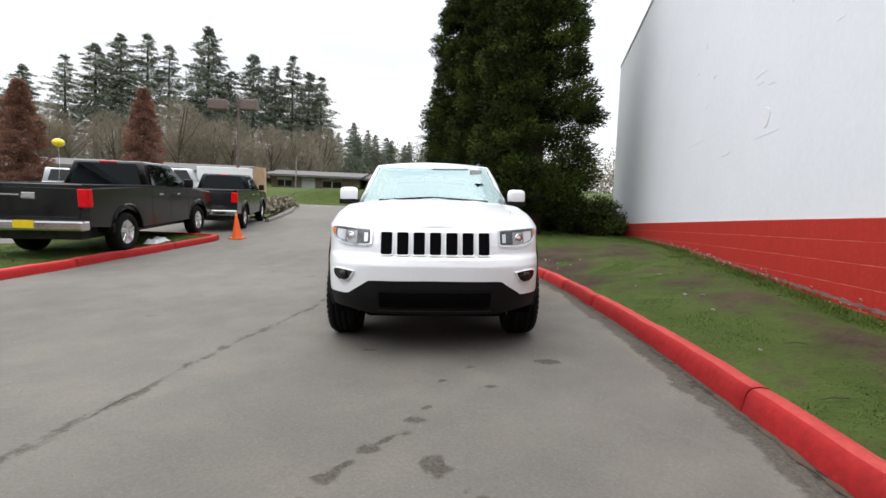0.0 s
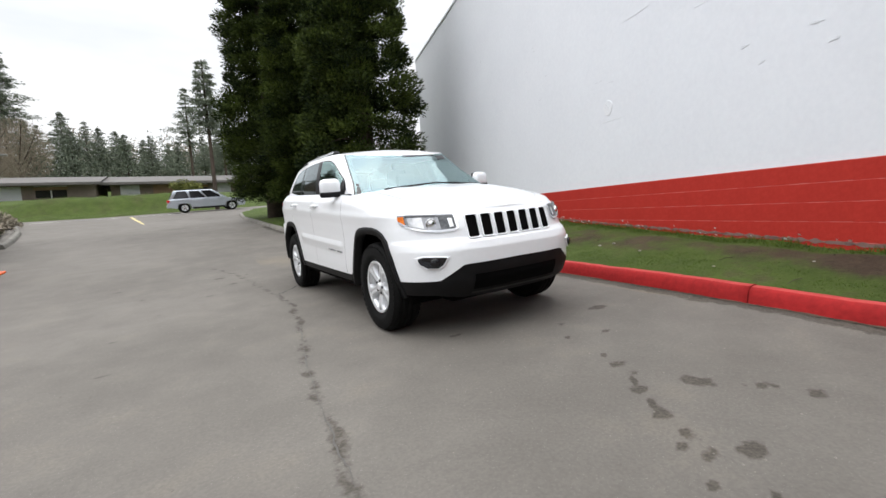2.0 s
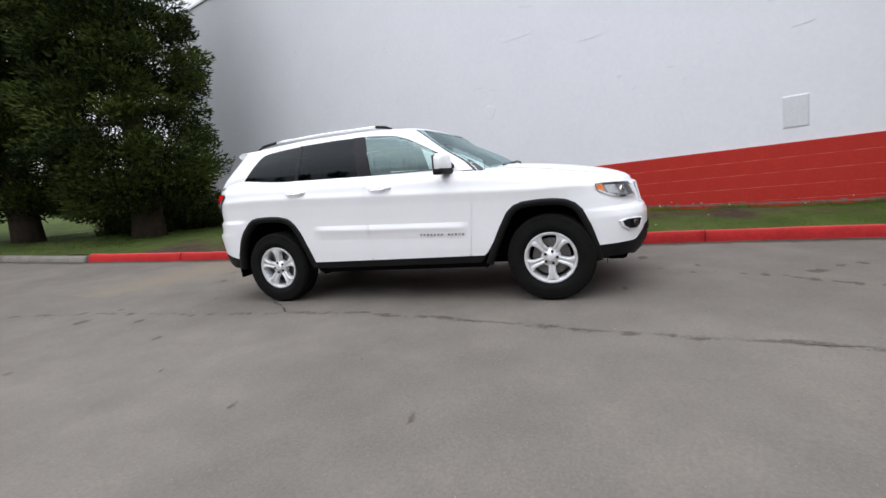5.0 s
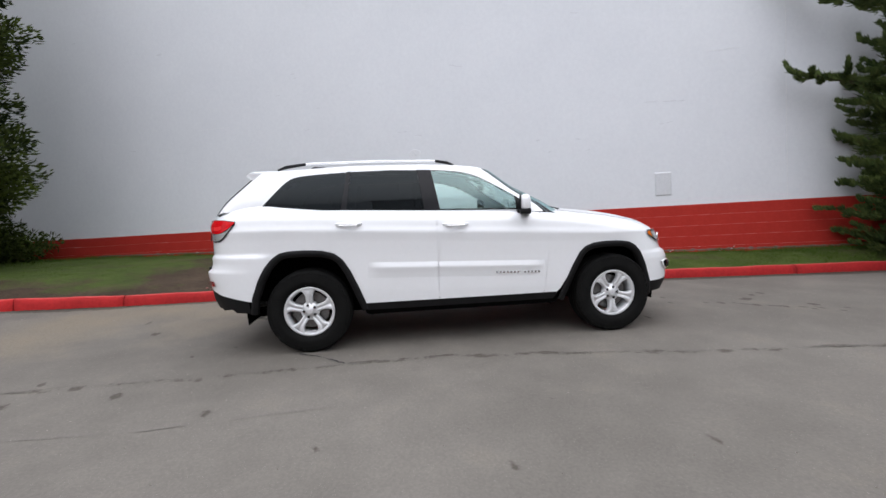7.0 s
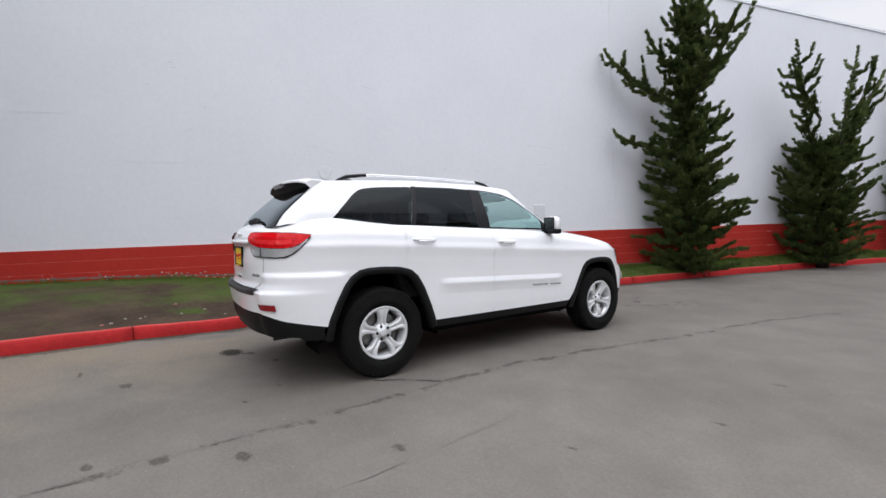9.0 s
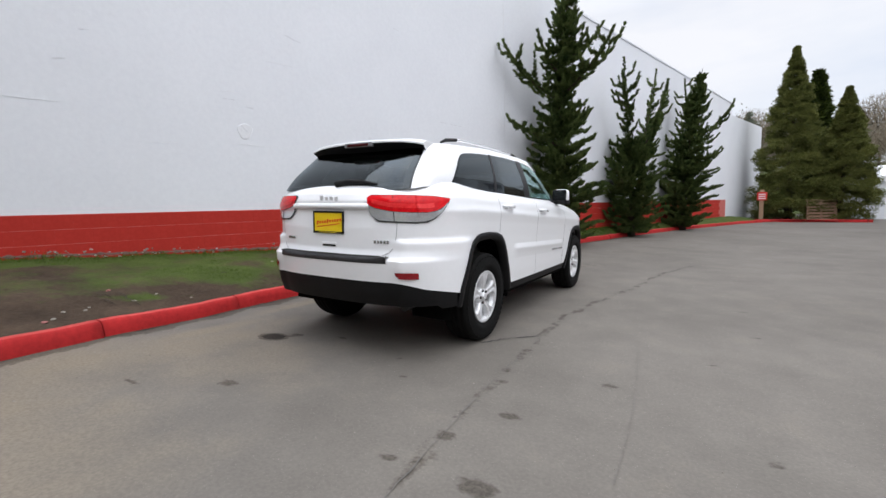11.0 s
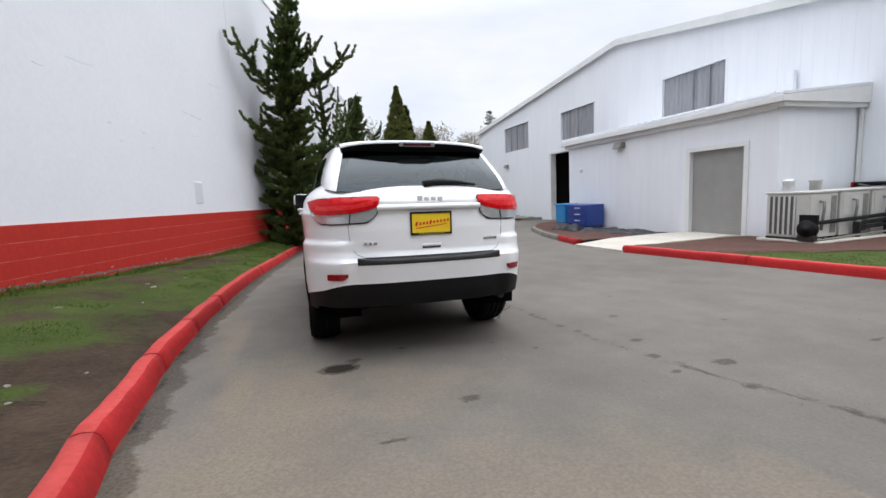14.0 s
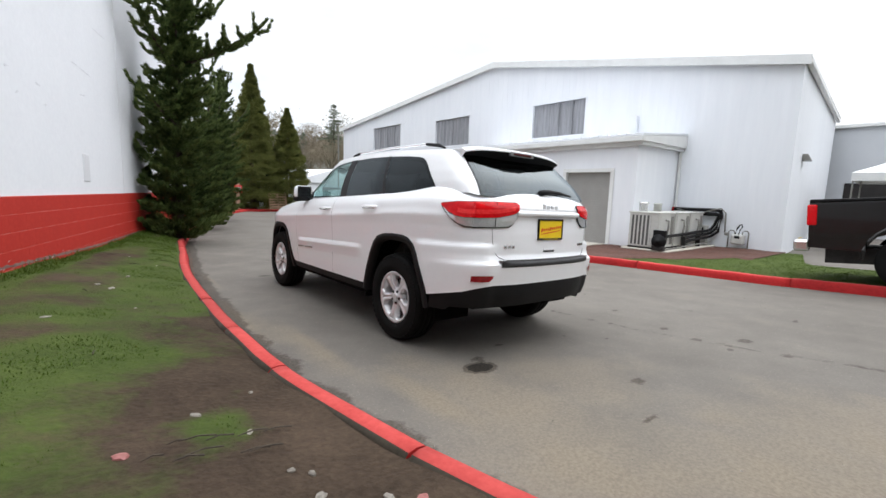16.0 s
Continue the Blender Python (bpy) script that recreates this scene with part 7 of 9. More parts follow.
def column_conifer(name, label, x, y, z, height, radius, low, clumps, per, seed, material=DARK_GREEN, leaf=(0.20, 0.035), trunk=0.22, fall=2.6, size=(0.35, 0.6), group="", thin=None):
    """Outer clumps over an inner fill; thin (nx, ny, from, to, kept) opens a see-through strip."""
    t = thing(name, label, "tree", pose(x, y, z), group)
    rng = np.random.default_rng(seed)
    sway = [(0.10 * math.sin(seed + k), 0.10 * math.cos(seed * 2 + k), height * 0.97 * k / 6) for k in range(7)]
    sway[0] = (0, 0, -0.2)
    part("trunk", tube_bm(sway, [trunk * (1.25 if k == 0 else 1 - 0.9 * k / 6) for k in range(7)], 10), BARK, t, smooth=True)
    h = rng.random(clumps) ** 0.9
    r = radius * np.clip(1 - h ** fall, 0.03, 1) * (0.72 + 0.28 * np.clip(h / 0.12, 0, 1))
    a = rng.random(clumps) * 2 * np.pi
    r *= 1 + 0.08 * np.sin(h * 23 + seed + a) + 0.07 * np.sin(h * 51 - 2 * a) + 0.05 * rng.normal(size=clumps)
    outer = rng.random(clumps) < 0.62
    q = np.where(outer, rng.uniform(0.80, 1.0, clumps), 0.15 + 0.6 * np.sqrt(rng.random(clumps)))
    c = np.stack([r * q * np.cos(a), r * q * np.sin(a), low + h * (height - low)], 1)
    s = rng.uniform(*size, clumps) * np.clip(1.1 - 0.55 * h, 0.35, 1) * np.where(outer, 1.0, 0.8) * (1 - 0.65 * h ** 5 if fall < 2 else 1.0)
    if thin:
        across = (c[:, 0] * thin[0] + c[:, 1] * thin[1]) / radius
        keep = (across < thin[2]) | (across > thin[3]) | (rng.random(clumps) < thin[4]) | (h < 0.06) | (h > 0.8)
        c, s = c[keep], s[keep]
    pts, way = clump_leaves(c, s, per, rng, 0.62, np.array([0, 0, 0.0]), -0.35)
    # painted shading: leaves high in a clump lighter, its underside darker
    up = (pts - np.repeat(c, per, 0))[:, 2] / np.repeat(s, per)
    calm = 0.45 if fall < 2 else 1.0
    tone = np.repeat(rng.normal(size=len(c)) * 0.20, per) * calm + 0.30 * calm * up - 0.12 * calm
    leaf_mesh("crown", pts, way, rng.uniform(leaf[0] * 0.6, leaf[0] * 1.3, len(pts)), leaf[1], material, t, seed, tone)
    for k in range(5):
        b = rng.random() * 2 * math.pi
        zz = low + 0.1 + 0.5 * k
        part("limb", tube_bm([(0, 0, zz), (0.5 * radius * math.cos(b), 0.5 * radius * math.sin(b), zz - 0.1), (0.85 * radius * math.cos(b), 0.85 * radius * math.sin(b), zz - 0.35)], [0.05, 0.035, 0.012], 6), BARK, t)
    return t


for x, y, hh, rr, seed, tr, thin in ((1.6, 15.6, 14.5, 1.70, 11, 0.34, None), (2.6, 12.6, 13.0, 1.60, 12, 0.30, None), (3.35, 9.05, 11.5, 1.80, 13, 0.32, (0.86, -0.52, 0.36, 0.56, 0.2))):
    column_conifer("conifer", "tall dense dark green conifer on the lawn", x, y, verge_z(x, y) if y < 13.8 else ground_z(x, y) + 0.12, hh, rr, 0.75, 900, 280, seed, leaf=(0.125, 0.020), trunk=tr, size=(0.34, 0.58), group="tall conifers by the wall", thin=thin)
# low dark shrub below them
rng = np.random.default_rng(3)
for x, y, r, seed in ((5.6, 9.6, 0.85, 1), (4.9, 11.6, 1.0, 2), (6.4, 10.6, 0.95, 3), (6.3, 12.4, 1.25, 4)):
    sh = thing("shrub", "low dark evergreen shrub beside the wall", "shrub", pose(x, y, verge_z(x, y)), "shrubs by the wall")
    rng = np.random.default_rng(seed)
    c = rng.normal(size=(90, 3)) * (r * 0.5, r * 0.5, r * 0.30) + (0, 0, r * 0.45)
    c[:, 2] = np.abs(c[:, 2])
    pts, way = clump_leaves(c, np.full(90, 0.28), 130, rng, 0.7)
    leaf_mesh("foliage", pts, way, 0.13, 0.02, DARK_GREEN, sh, seed)
    part("stem", tube_bm([(0, 0, -0.1), (0.05, 0.02, 0.25), (0.1, 0.1, 0.6)], [0.05, 0.04, 0.015], 6), BARK, sh)


def juniper(name, label, s, out, height, arms, seed, body, lean=(0, 0)):
    """A twisted juniper: body (height, radius) rows filled with short upturned boughs, and long arms (start height, angle, reach, rise, radius)."""
    p = on_wall(s, 0, out)
    t = thing(name, label, "tree", pose(p.x, p.y, verge_z(p.x, p.y) - 0.02), "junipers along the wall")
    rng = np.random.default_rng(seed)
    bend = lambda z: (lean[0] * (z / height) ** 2, lean[1] * (z / height) ** 2)
    part("trunk", tube_bm([(bend(z)[0] + 0.05 * math.sin(z * 2), bend(z)[1], z) for z in [-0.1] + [height * k / 8 for k in range(1, 9)]], [0.15, 0.13, 0.12, 0.10, 0.085, 0.07, 0.05, 0.03, 0.01], 8), BARK, t, smooth=True)
    hs, rs = zip(*body)
    cents, sizes, outs = [], [], []
    boughs = list(arms)
    tiers = int(height / 0.37)
    for k in range(tiers):
        z = 0.2 + (height - 0.35) * (k + 0.25 * rng.random()) / tiers
        r = float(np.interp(z, hs, rs))
        for j in range(9):
            boughs.append((z - 0.16 * r + 0.06 * rng.normal(), 40 * j + 61 * k + 22 * rng.random(), r * rng.uniform(0.66, 1.02), (0.16 + 0.30 * z / height) * r * rng.uniform(0.5, 1.5), min(0.20, 0.07 + 0.10 * r)))
        for j in range(6):
            boughs.append((z + 0.18 * rng.random(), 60 * j + 37 * k, 0.5 * r * rng.uniform(0.6, 1.1), 0.2 * r, min(0.22, 0.08 + 0.11 * r)))
    first_twig = len(boughs)
    roots = [None] * len(boughs)
    for z0, ang, reach, rise, rad in arms:
        long = math.hypot(reach, rise)
        for j in range(int(long * 4)):
            u = 0.25 + 0.72 * (j + rng.random()) / (long * 4)
            turn = ang + (1 if j % 2 else -1) * rng.uniform(35, 95)
            twig = (0.30 + 0.30 * (1 - u)) * rng.uniform(0.6, 1.3) * min(1.0, 0.4 + long / 3)
            bx, by = bend(max(z0, 0))
            roots.append((bx + reach * u * math.cos(radians(ang)), by + reach * u * math.sin(radians(ang))))
            boughs.append((z0 + rise * u ** 2 - 0.03, turn, twig, twig * rng.uniform(0.4, 1.1), 0.055 + 0.05 * (1 - u)))
    for i, (z0, ang, reach, rise, rad) in enumerate(boughs):
        m = int(math.hypot(reach, rise) * (30 if i < len(arms) else 19)) + 4
        ca, sa = math.cos(radians(ang)), math.sin(radians(ang))
        bx, by = roots[i] or bend(max(z0, 0))
        for k in range(m):
            u = 0.12 + 0.88 * (k + rng.random()) / m
            w = rad * (0.80 if i < len(arms) else 0.75 if i >= first_twig else 1.05) * (1 - 0.93 * u ** 1.5) * (0.78 + 0.34 * math.sin(u * (9 + 6 * reach) + 2.3 * i))
            d = rng.normal(size=3) * w * np.array([0.55, 0.55, 0.26])
            yy = by + reach * u * sa + d[1]
            cents.append((bx + reach * u * ca + d[0], max(yy, 0.12 - out), max(0.08, z0 + rise * u ** 2.0 + d[2] * 0.6 + 0.04 * math.sin(u * 9 + z0))))
            sizes.append(max(0.018, w * rng.uniform(0.6, 0.95)))
            outs.append((ca * 0.7, sa * 0.7, 0.30 + 1.1 * u * u))
        if i < len(arms):
            part("limb", tube_bm([(bx, by, z0 - 0.15), (bx + reach * 0.5 * ca, max(by + reach * 0.5 * sa, 0.1 - out), z0 + rise * 0.25), (bx + reach * 0.95 * ca, max(by + reach * 0.95 * sa, 0.1 - out), z0 + rise * 0.9)], [0.045, 0.03, 0.008], 6), BARK, t)
    per = 54
    pts, way = clump_leaves(np.array(cents), np.array(sizes), per, rng, 0.6)
    way = way * 0.38 + np.repeat(np.array(outs), per, 0)
    # clump tops lightened and undersides darkened in the colour, as if shaded
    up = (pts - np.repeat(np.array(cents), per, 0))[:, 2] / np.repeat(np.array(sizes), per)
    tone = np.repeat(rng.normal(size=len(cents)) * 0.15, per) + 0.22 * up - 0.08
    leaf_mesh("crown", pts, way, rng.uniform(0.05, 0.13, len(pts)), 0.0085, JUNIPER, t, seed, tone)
    t.rotation_euler = (0, 0, math.atan2(WALL_WAY.y, WALL_WAY.x))
    return t


# in a juniper's own frame x runs along the wall towards the lawn, y from the wall to the driveway
juniper("juniper", "dark twisted juniper growing against the white wall", -8.5, 0.72, 7.35,
        [(4.1, -16, 2.0, 1.25, 0.17), (4.3, 64, 2.15, 0.85, 0.16), (4.7, 0, 1.2, 0.85, 0.15), (2.9, -12, 1.75, 0.45, 0.2), (3.3, 180, 1.25, 0.6, 0.2), (5.2, 120, 1.0, 0.7, 0.13), (1.9, 175, 1.3, 0.5, 0.2), (1.2, 95, 1.4, 0.3, 0.2), (5.6, 20, 0.8, 0.55, 0.11), (4.6, 185, 1.2, 0.6, 0.15)], 21,
        [(0, 0.95), (0.7, 1.30), (1.6, 1.36), (2.5, 1.28), (3.2, 1.05), (3.7, 0.85), (4.3, 0.66), (5.2, 0.60), (6.0, 0.45), (6.8, 0.26), (7.35, 0.06)], (0.25, 0.5))
juniper("juniper", "dark juniper with two leaning tops against the wall", -13.3, 0.75, 3.6,
        [(2.5, 8, 1.15, 3.5, 0.30), (2.4, 150, 0.9, 3.5, 0.30), (2.8, 120, 1.1, 2.6, 0.26), (4.2, 10, 1.5, 1.2, 0.16), (3.4, 165, 1.9, 1.9, 0.2), (1.6, 0, 1.6, 1.1, 0.2), (1.2, 180, 1.7, 0.9, 0.2), (2.6, 184, 1.9, 0.9, 0.18)], 22,
        [(0, 0.8), (0.8, 1.4), (2.0, 1.45), (2.8, 1.2), (3.6, 0.7)])
juniper("juniper", "dark twisted juniper at the end of the red band", -18.4, 0.8, 6.9,
        [(3.9, 120, 1.6, 1.4, 0.22), (2.6, 130, 1.4, 0.9, 0.24), (4.4, 0, 1.0, 1.8, 0.16), (2.4, 4, 1.6, 0.9, 0.18), (1.3, 0, 1.7, 0.7, 0.2), (1.5, 180, 1.7, 0.8, 0.2), (5.4, 185, 1.1, 1.0, 0.13), (3.4, 20, 1.4, 1.1, 0.15)], 23,
        [(0, 0.8), (0.9, 1.45), (2.2, 1.5), (3.3, 1.25), (4.5, 0.85), (5.6, 0.5), (7.0, 0.08)], (-0.6, 0.45))
column_conifer("cypress", "tall clipped green cypress with brownish sides", -6.9, -30.6, -0.45, 10.6, 2.1, 0.1, 900, 330, 31, CYPRESS, (0.10, 0.014), 0.2, 1.4, (0.32, 0.5), "cypresses at the bend")
column_conifer("cypress", "smaller clipped cypress with brownish sides", -9.4, -30.2, -0.5, 7.8, 1.65, 0.1, 700, 330, 32, CYPRESS, (0.10, 0.014), 0.16, 1.5, (0.3, 0.45), "cypresses at the bend")
column_conifer("cypress", "dark fir behind the clipped cypresses", -9.2, -38, -0.5, 10.5, 1.6, 0.4, 300, 90, 33, DARK_GREEN, (0.35, 0.06), 0.2, 1.3, (0.4, 0.7), "cypresses at the bend")
column_conifer("brown_cypress", "withered reddish-brown columnar cypress", -19.8, 25.6, ground_z(-19.8, 25.6), 7.6, 1.15, 0.1, 300, 160, 41, BROWN_LEAF, (0.17, 0.026), 0.15, 2.4, (0.3, 0.5), "withered cypresses")
column_conifer("brown_cypress", "withered reddish-brown columnar cypress by the lot", -25.3, 22.5, ground_z(-25.3, 22.5), 7.2, 1.3, 0.1, 300, 160, 42, BROWN_LEAF, (0.17, 0.026), 0.15, 2.4, (0.3, 0.5), "withered cypresses")


def fir(name, label, m, height, radius, bare, layers, per, seed, group, material=HAZY_GREEN, leaf=0.9):
    """A far fir: branches in uneven layers round a straight trunk."""
    t = thing(name, label, "tree", m, group)
    rng = np.random.default_rng(seed)
    part("trunk", tube_bm([(0, 0, -2), (0, 0, height * 0.5), (0, 0, height)], [height * 0.016, height * 0.011, 0.03], 7), BARK, t)
    pts, way, tone = [], [], []
    for k in range(layers):
        h = bare + (1 - bare) * (k + rng.random() * 0.9) / layers
        z = height * h
        top = (h - bare) / (1 - bare)
        r = radius * min(1.0, 0.55 + 2.2 * top) * (1 - top) ** 0.62 * rng.uniform(0.55, 1.15) + 0.12
        lean, heavy = rng.random() * 2 * np.pi, rng.uniform(0.1, 0.5)
        for b in range(int(3 + 9 * r / radius + rng.integers(0, 4))):
            a = rng.random() * 2 * np.pi
            rr = r * rng.uniform(0.45, 1.1) * (1 + heavy * math.cos(a - lean))
            n = int(per * (0.35 + 0.9 * rr / radius))
            u = rng.random(n) ** 0.6
            spread = (0.10 * r + 0.10) * (1.15 - 0.8 * u)[:, None]
            p = np.stack([rr * u * np.cos(a), rr * u * np.sin(a), z - 0.34 * rr * u + 0.22 * rr * u * u], 1) + rng.normal(size=(n, 3)) * spread * np.array([1.3, 1.3, 0.42])
            w = np.stack([np.full(n, np.cos(a)), np.full(n, np.sin(a)), np.full(n, -0.3)], 1) + rng.normal(size=(n, 3)) * 0.5
            pts.append(p)
            way.append(w)
            tone.append(np.full(n, 0.22 * rng.normal()))
    pts, way = np.concatenate(pts), np.concatenate(way)
    leaf_mesh("crown", pts, way, rng.uniform(leaf * 0.5, leaf * 1.2, len(pts)), leaf * 0.13, material, t, seed, np.concatenate(tone))
    return t


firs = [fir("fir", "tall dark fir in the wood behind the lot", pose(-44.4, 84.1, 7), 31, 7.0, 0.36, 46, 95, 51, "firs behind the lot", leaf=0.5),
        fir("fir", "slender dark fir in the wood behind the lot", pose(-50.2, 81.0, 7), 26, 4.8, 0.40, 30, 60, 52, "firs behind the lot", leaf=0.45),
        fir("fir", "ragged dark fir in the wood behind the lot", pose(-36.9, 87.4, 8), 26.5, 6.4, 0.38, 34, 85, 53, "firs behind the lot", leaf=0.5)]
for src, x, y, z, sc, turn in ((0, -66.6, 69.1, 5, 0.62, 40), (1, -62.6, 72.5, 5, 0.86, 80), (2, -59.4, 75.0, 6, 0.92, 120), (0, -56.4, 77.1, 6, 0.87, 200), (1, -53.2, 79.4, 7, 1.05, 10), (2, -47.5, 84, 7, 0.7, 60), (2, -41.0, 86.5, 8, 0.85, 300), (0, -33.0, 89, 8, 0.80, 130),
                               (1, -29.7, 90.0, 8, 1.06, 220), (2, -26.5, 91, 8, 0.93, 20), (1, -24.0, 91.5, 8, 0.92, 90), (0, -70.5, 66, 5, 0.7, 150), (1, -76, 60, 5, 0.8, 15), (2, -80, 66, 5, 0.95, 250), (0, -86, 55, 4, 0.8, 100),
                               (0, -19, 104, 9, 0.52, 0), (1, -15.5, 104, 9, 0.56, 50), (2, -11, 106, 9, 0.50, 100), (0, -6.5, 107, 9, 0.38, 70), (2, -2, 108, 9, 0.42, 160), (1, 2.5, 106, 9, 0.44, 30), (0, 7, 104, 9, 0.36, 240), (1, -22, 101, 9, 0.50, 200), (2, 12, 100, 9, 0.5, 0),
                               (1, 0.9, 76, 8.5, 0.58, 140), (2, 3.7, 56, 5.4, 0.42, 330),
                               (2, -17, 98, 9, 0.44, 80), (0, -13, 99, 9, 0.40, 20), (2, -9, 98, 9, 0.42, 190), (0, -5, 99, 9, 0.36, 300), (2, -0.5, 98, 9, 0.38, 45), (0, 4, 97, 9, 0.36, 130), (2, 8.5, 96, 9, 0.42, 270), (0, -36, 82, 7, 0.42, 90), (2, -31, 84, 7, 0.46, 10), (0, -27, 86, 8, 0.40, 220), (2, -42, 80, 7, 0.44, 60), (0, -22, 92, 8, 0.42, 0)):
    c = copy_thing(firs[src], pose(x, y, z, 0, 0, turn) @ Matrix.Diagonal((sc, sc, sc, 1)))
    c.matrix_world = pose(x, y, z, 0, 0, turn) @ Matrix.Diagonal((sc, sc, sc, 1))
fir("pine", "thin pine with a long bare trunk beside the cross road", pose(0.45, 31.5, 2.3), 10.9, 1.15, 0.52, 24, 34, 57, "", HAZY_GREEN, 0.26)


def bare_tree(name, label, m, height, spread, n, seed, group):
    """A leafless tree: limbs that fork, and a haze of twigs."""
    t = thing(name, label, "tree", m, group)
    rng = np.random.default_rng(seed)
    bm = bmesh.new()
    add_tube(bm, [(0, 0, -1), (0.1, 0, height * 0.3), (0, 0.1, height * 0.55)], [height * 0.02, height * 0.014, height * 0.006], 6)
    part("trunk", bm, BARK, t)
    for k in range(7):
        a = 2 * math.pi * k / 7 + rng.random()
        r = spread * rng.uniform(0.5, 0.9)
        z0 = height * rng.uniform(0.2, 0.45)
        part("limb", tube_bm([(0, 0, z0), (r * 0.5 * math.cos(a), r * 0.5 * math.sin(a), z0 + height * 0.22), (r * math.cos(a), r * math.sin(a), height * rng.uniform(0.7, 0.95))], [height * 0.009, height * 0.006, 0.02], 5), BARK, t)
    d = rng.normal(size=(n, 3))
    d /= np.linalg.norm(d, axis=1, keepdims=True)
    r = rng.random(n) ** 0.4
    pts = d * r[:, None] * np.array([spread, spread, height * 0.42]) + np.array([0, 0, height * 0.55])
    way = d * 0.8 + np.array([0, 0, 0.9]) + rng.normal(size=(n, 3)) * 0.45
    leaf_mesh("twig_haze", pts, way, rng.uniform(0.05, 0.16, n) * height * 0.55, height * 0.0015, TWIGS, t, seed, 0.25 * (r - 0.75))
    return t


bares = [bare_tree("bare_tree", "leafless brown alder behind the shops", pose(-40, 66, 6), 13, 4.6, 9000, 61, "bare trees"), bare_tree("bare_tree", "leafless grey-brown alder in the wood", pose(-33, 69, 6), 11, 5.2, 9000, 62, "bare trees")]
rr = random.Random(9)
for k in range(31):
    x = -82 + 2.05 * k + rr.uniform(-0.9, 0.9)
    y = 62 + 14 * math.exp(-((x + 20) / 40) ** 2) + rr.uniform(-4, 8)
    sc = rr.uniform(0.8, 1.15) * (0.85 if x < -46 else 0.78)
    c = copy_thing(bares[k % 2], pose(x, y, 0))
    c.matrix_world = pose(x, y, ground_z(x, y) - 0.3, 0, 0, rr.uniform(0, 360)) @ Matrix.Diagonal((sc, sc, sc, 1))
# wooded hill to the south
for k in range(46):
    x = -75 + 2.0 * k + rr.uniform(-1.5, 1.5)
    y = -88 - rr.uniform(0, 26)
    sc = rr.uniform(0.75, 1.1)
    z = ground_z(x, y) - 0.3
    c = copy_thing(bares[k % 2], pose(x, y, 0))
    c.matrix_world = pose(x, y, z, 0, 0, rr.uniform(0, 360)) @ Matrix.Diagonal((sc, sc, sc, 1))
for src, x, y, z, sc in ((0, -30, -96, 1, 0.36), (1, -43.5, -95, 1.5, 0.72), (2, -25, -100, 2, 0.40), (1, -15, -102, 2, 0.55), (0, -52, -92, 1, 0.45), (2, -9, -104, 2, 0.52), (1, -62, -90, 1, 0.6), (0, -2, -100, 2, 0.4), (2, -38, -100, 2, 0.42), (0, 6, -98, 2, 0.45)):
    z = ground_z(x, y) - 0.4
    c = copy_thing(firs[src], pose(x, y, z))
    c.matrix_world = pose(x, y, z, 0, 0, 37 * src + 11 * x) @ Matrix.Diagonal((sc, sc, sc, 1))


def far_wood(name, label, rows, n, height, seed, leaf, material=None):
    """A far bank of mixed trees, too far to tell apart."""
    rng = np.random.default_rng(seed)
    xs, ys, zs = (np.array(v, float) for v in zip(*rows))
    u = rng.random(n) * (len(rows) - 1)
    x, y, z = (np.interp(u, np.arange(len(rows)), v) for v in (xs, ys, zs))
    crown = height * (0.6 + 0.4 * np.sin(u * 21.0) * np.sin(u * 7.3 + 1) + 0.18 * np.sin(u * 63))
    pts = np.stack([x + rng.normal(size=n) * 1.5, y + rng.normal(size=n) * 4, z + np.abs(crown) * rng.random(n)], 1)
    way = rng.normal(size=(n, 3)) * 0.6 + np.array([0, 0, 0.7])
    ob = leaf_mesh(name, pts, way, rng.uniform(0.6, 1.4, n) * leaf, leaf * 0.22, material or HAZY_WOOD, None, seed)
    return tagged(ob, label, "woods", kind="stuff")


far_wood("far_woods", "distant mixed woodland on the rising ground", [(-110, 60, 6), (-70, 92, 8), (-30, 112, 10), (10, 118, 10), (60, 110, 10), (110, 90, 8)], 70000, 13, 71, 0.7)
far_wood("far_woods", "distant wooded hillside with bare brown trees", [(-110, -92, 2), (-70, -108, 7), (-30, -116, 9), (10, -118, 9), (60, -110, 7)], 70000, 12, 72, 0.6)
far_wood("far_woods", "distant dark conifers beyond the shops", [(-26, 98, 8), (-10, 101, 8), (8, 102, 8), (30, 98, 8)], 70000, 11, 73, 0.42, HAZY_GREEN)

# ---- vehicles in the lot ----
PAINT_BLACK = surface("black_car_paint", (0.010, 0.0105, 0.012), (0.016, 0.0165, 0.018), 0.2, scale=2, coat=0.15, spec=0.3)
PAINT_GREY = surface("dark_grey_car_paint", (0.0070, 0.0065, 0.0065), (0.0110, 0.0103, 0.0100), 0.2, scale=2, coat=0.25, spec=0.3)
PAINT_SILVER = surface("silver_car_paint", (0.40, 0.43, 0.47), (0.47, 0.50, 0.54), 0.3, metal=0.5, scale=2, coat=0.5)
PAINT_PALE = surface("pale_car_paint", (0.62, 0.66, 0.69), (0.70, 0.73, 0.76), 0.3, scale=2, coat=0.4)


def arch_points(cy, cz, r, n=9):
    return [(cy - r * math.cos(math.pi * k / n), cz + r * math.sin(math.pi * k / n)) for k in range(n + 1)]


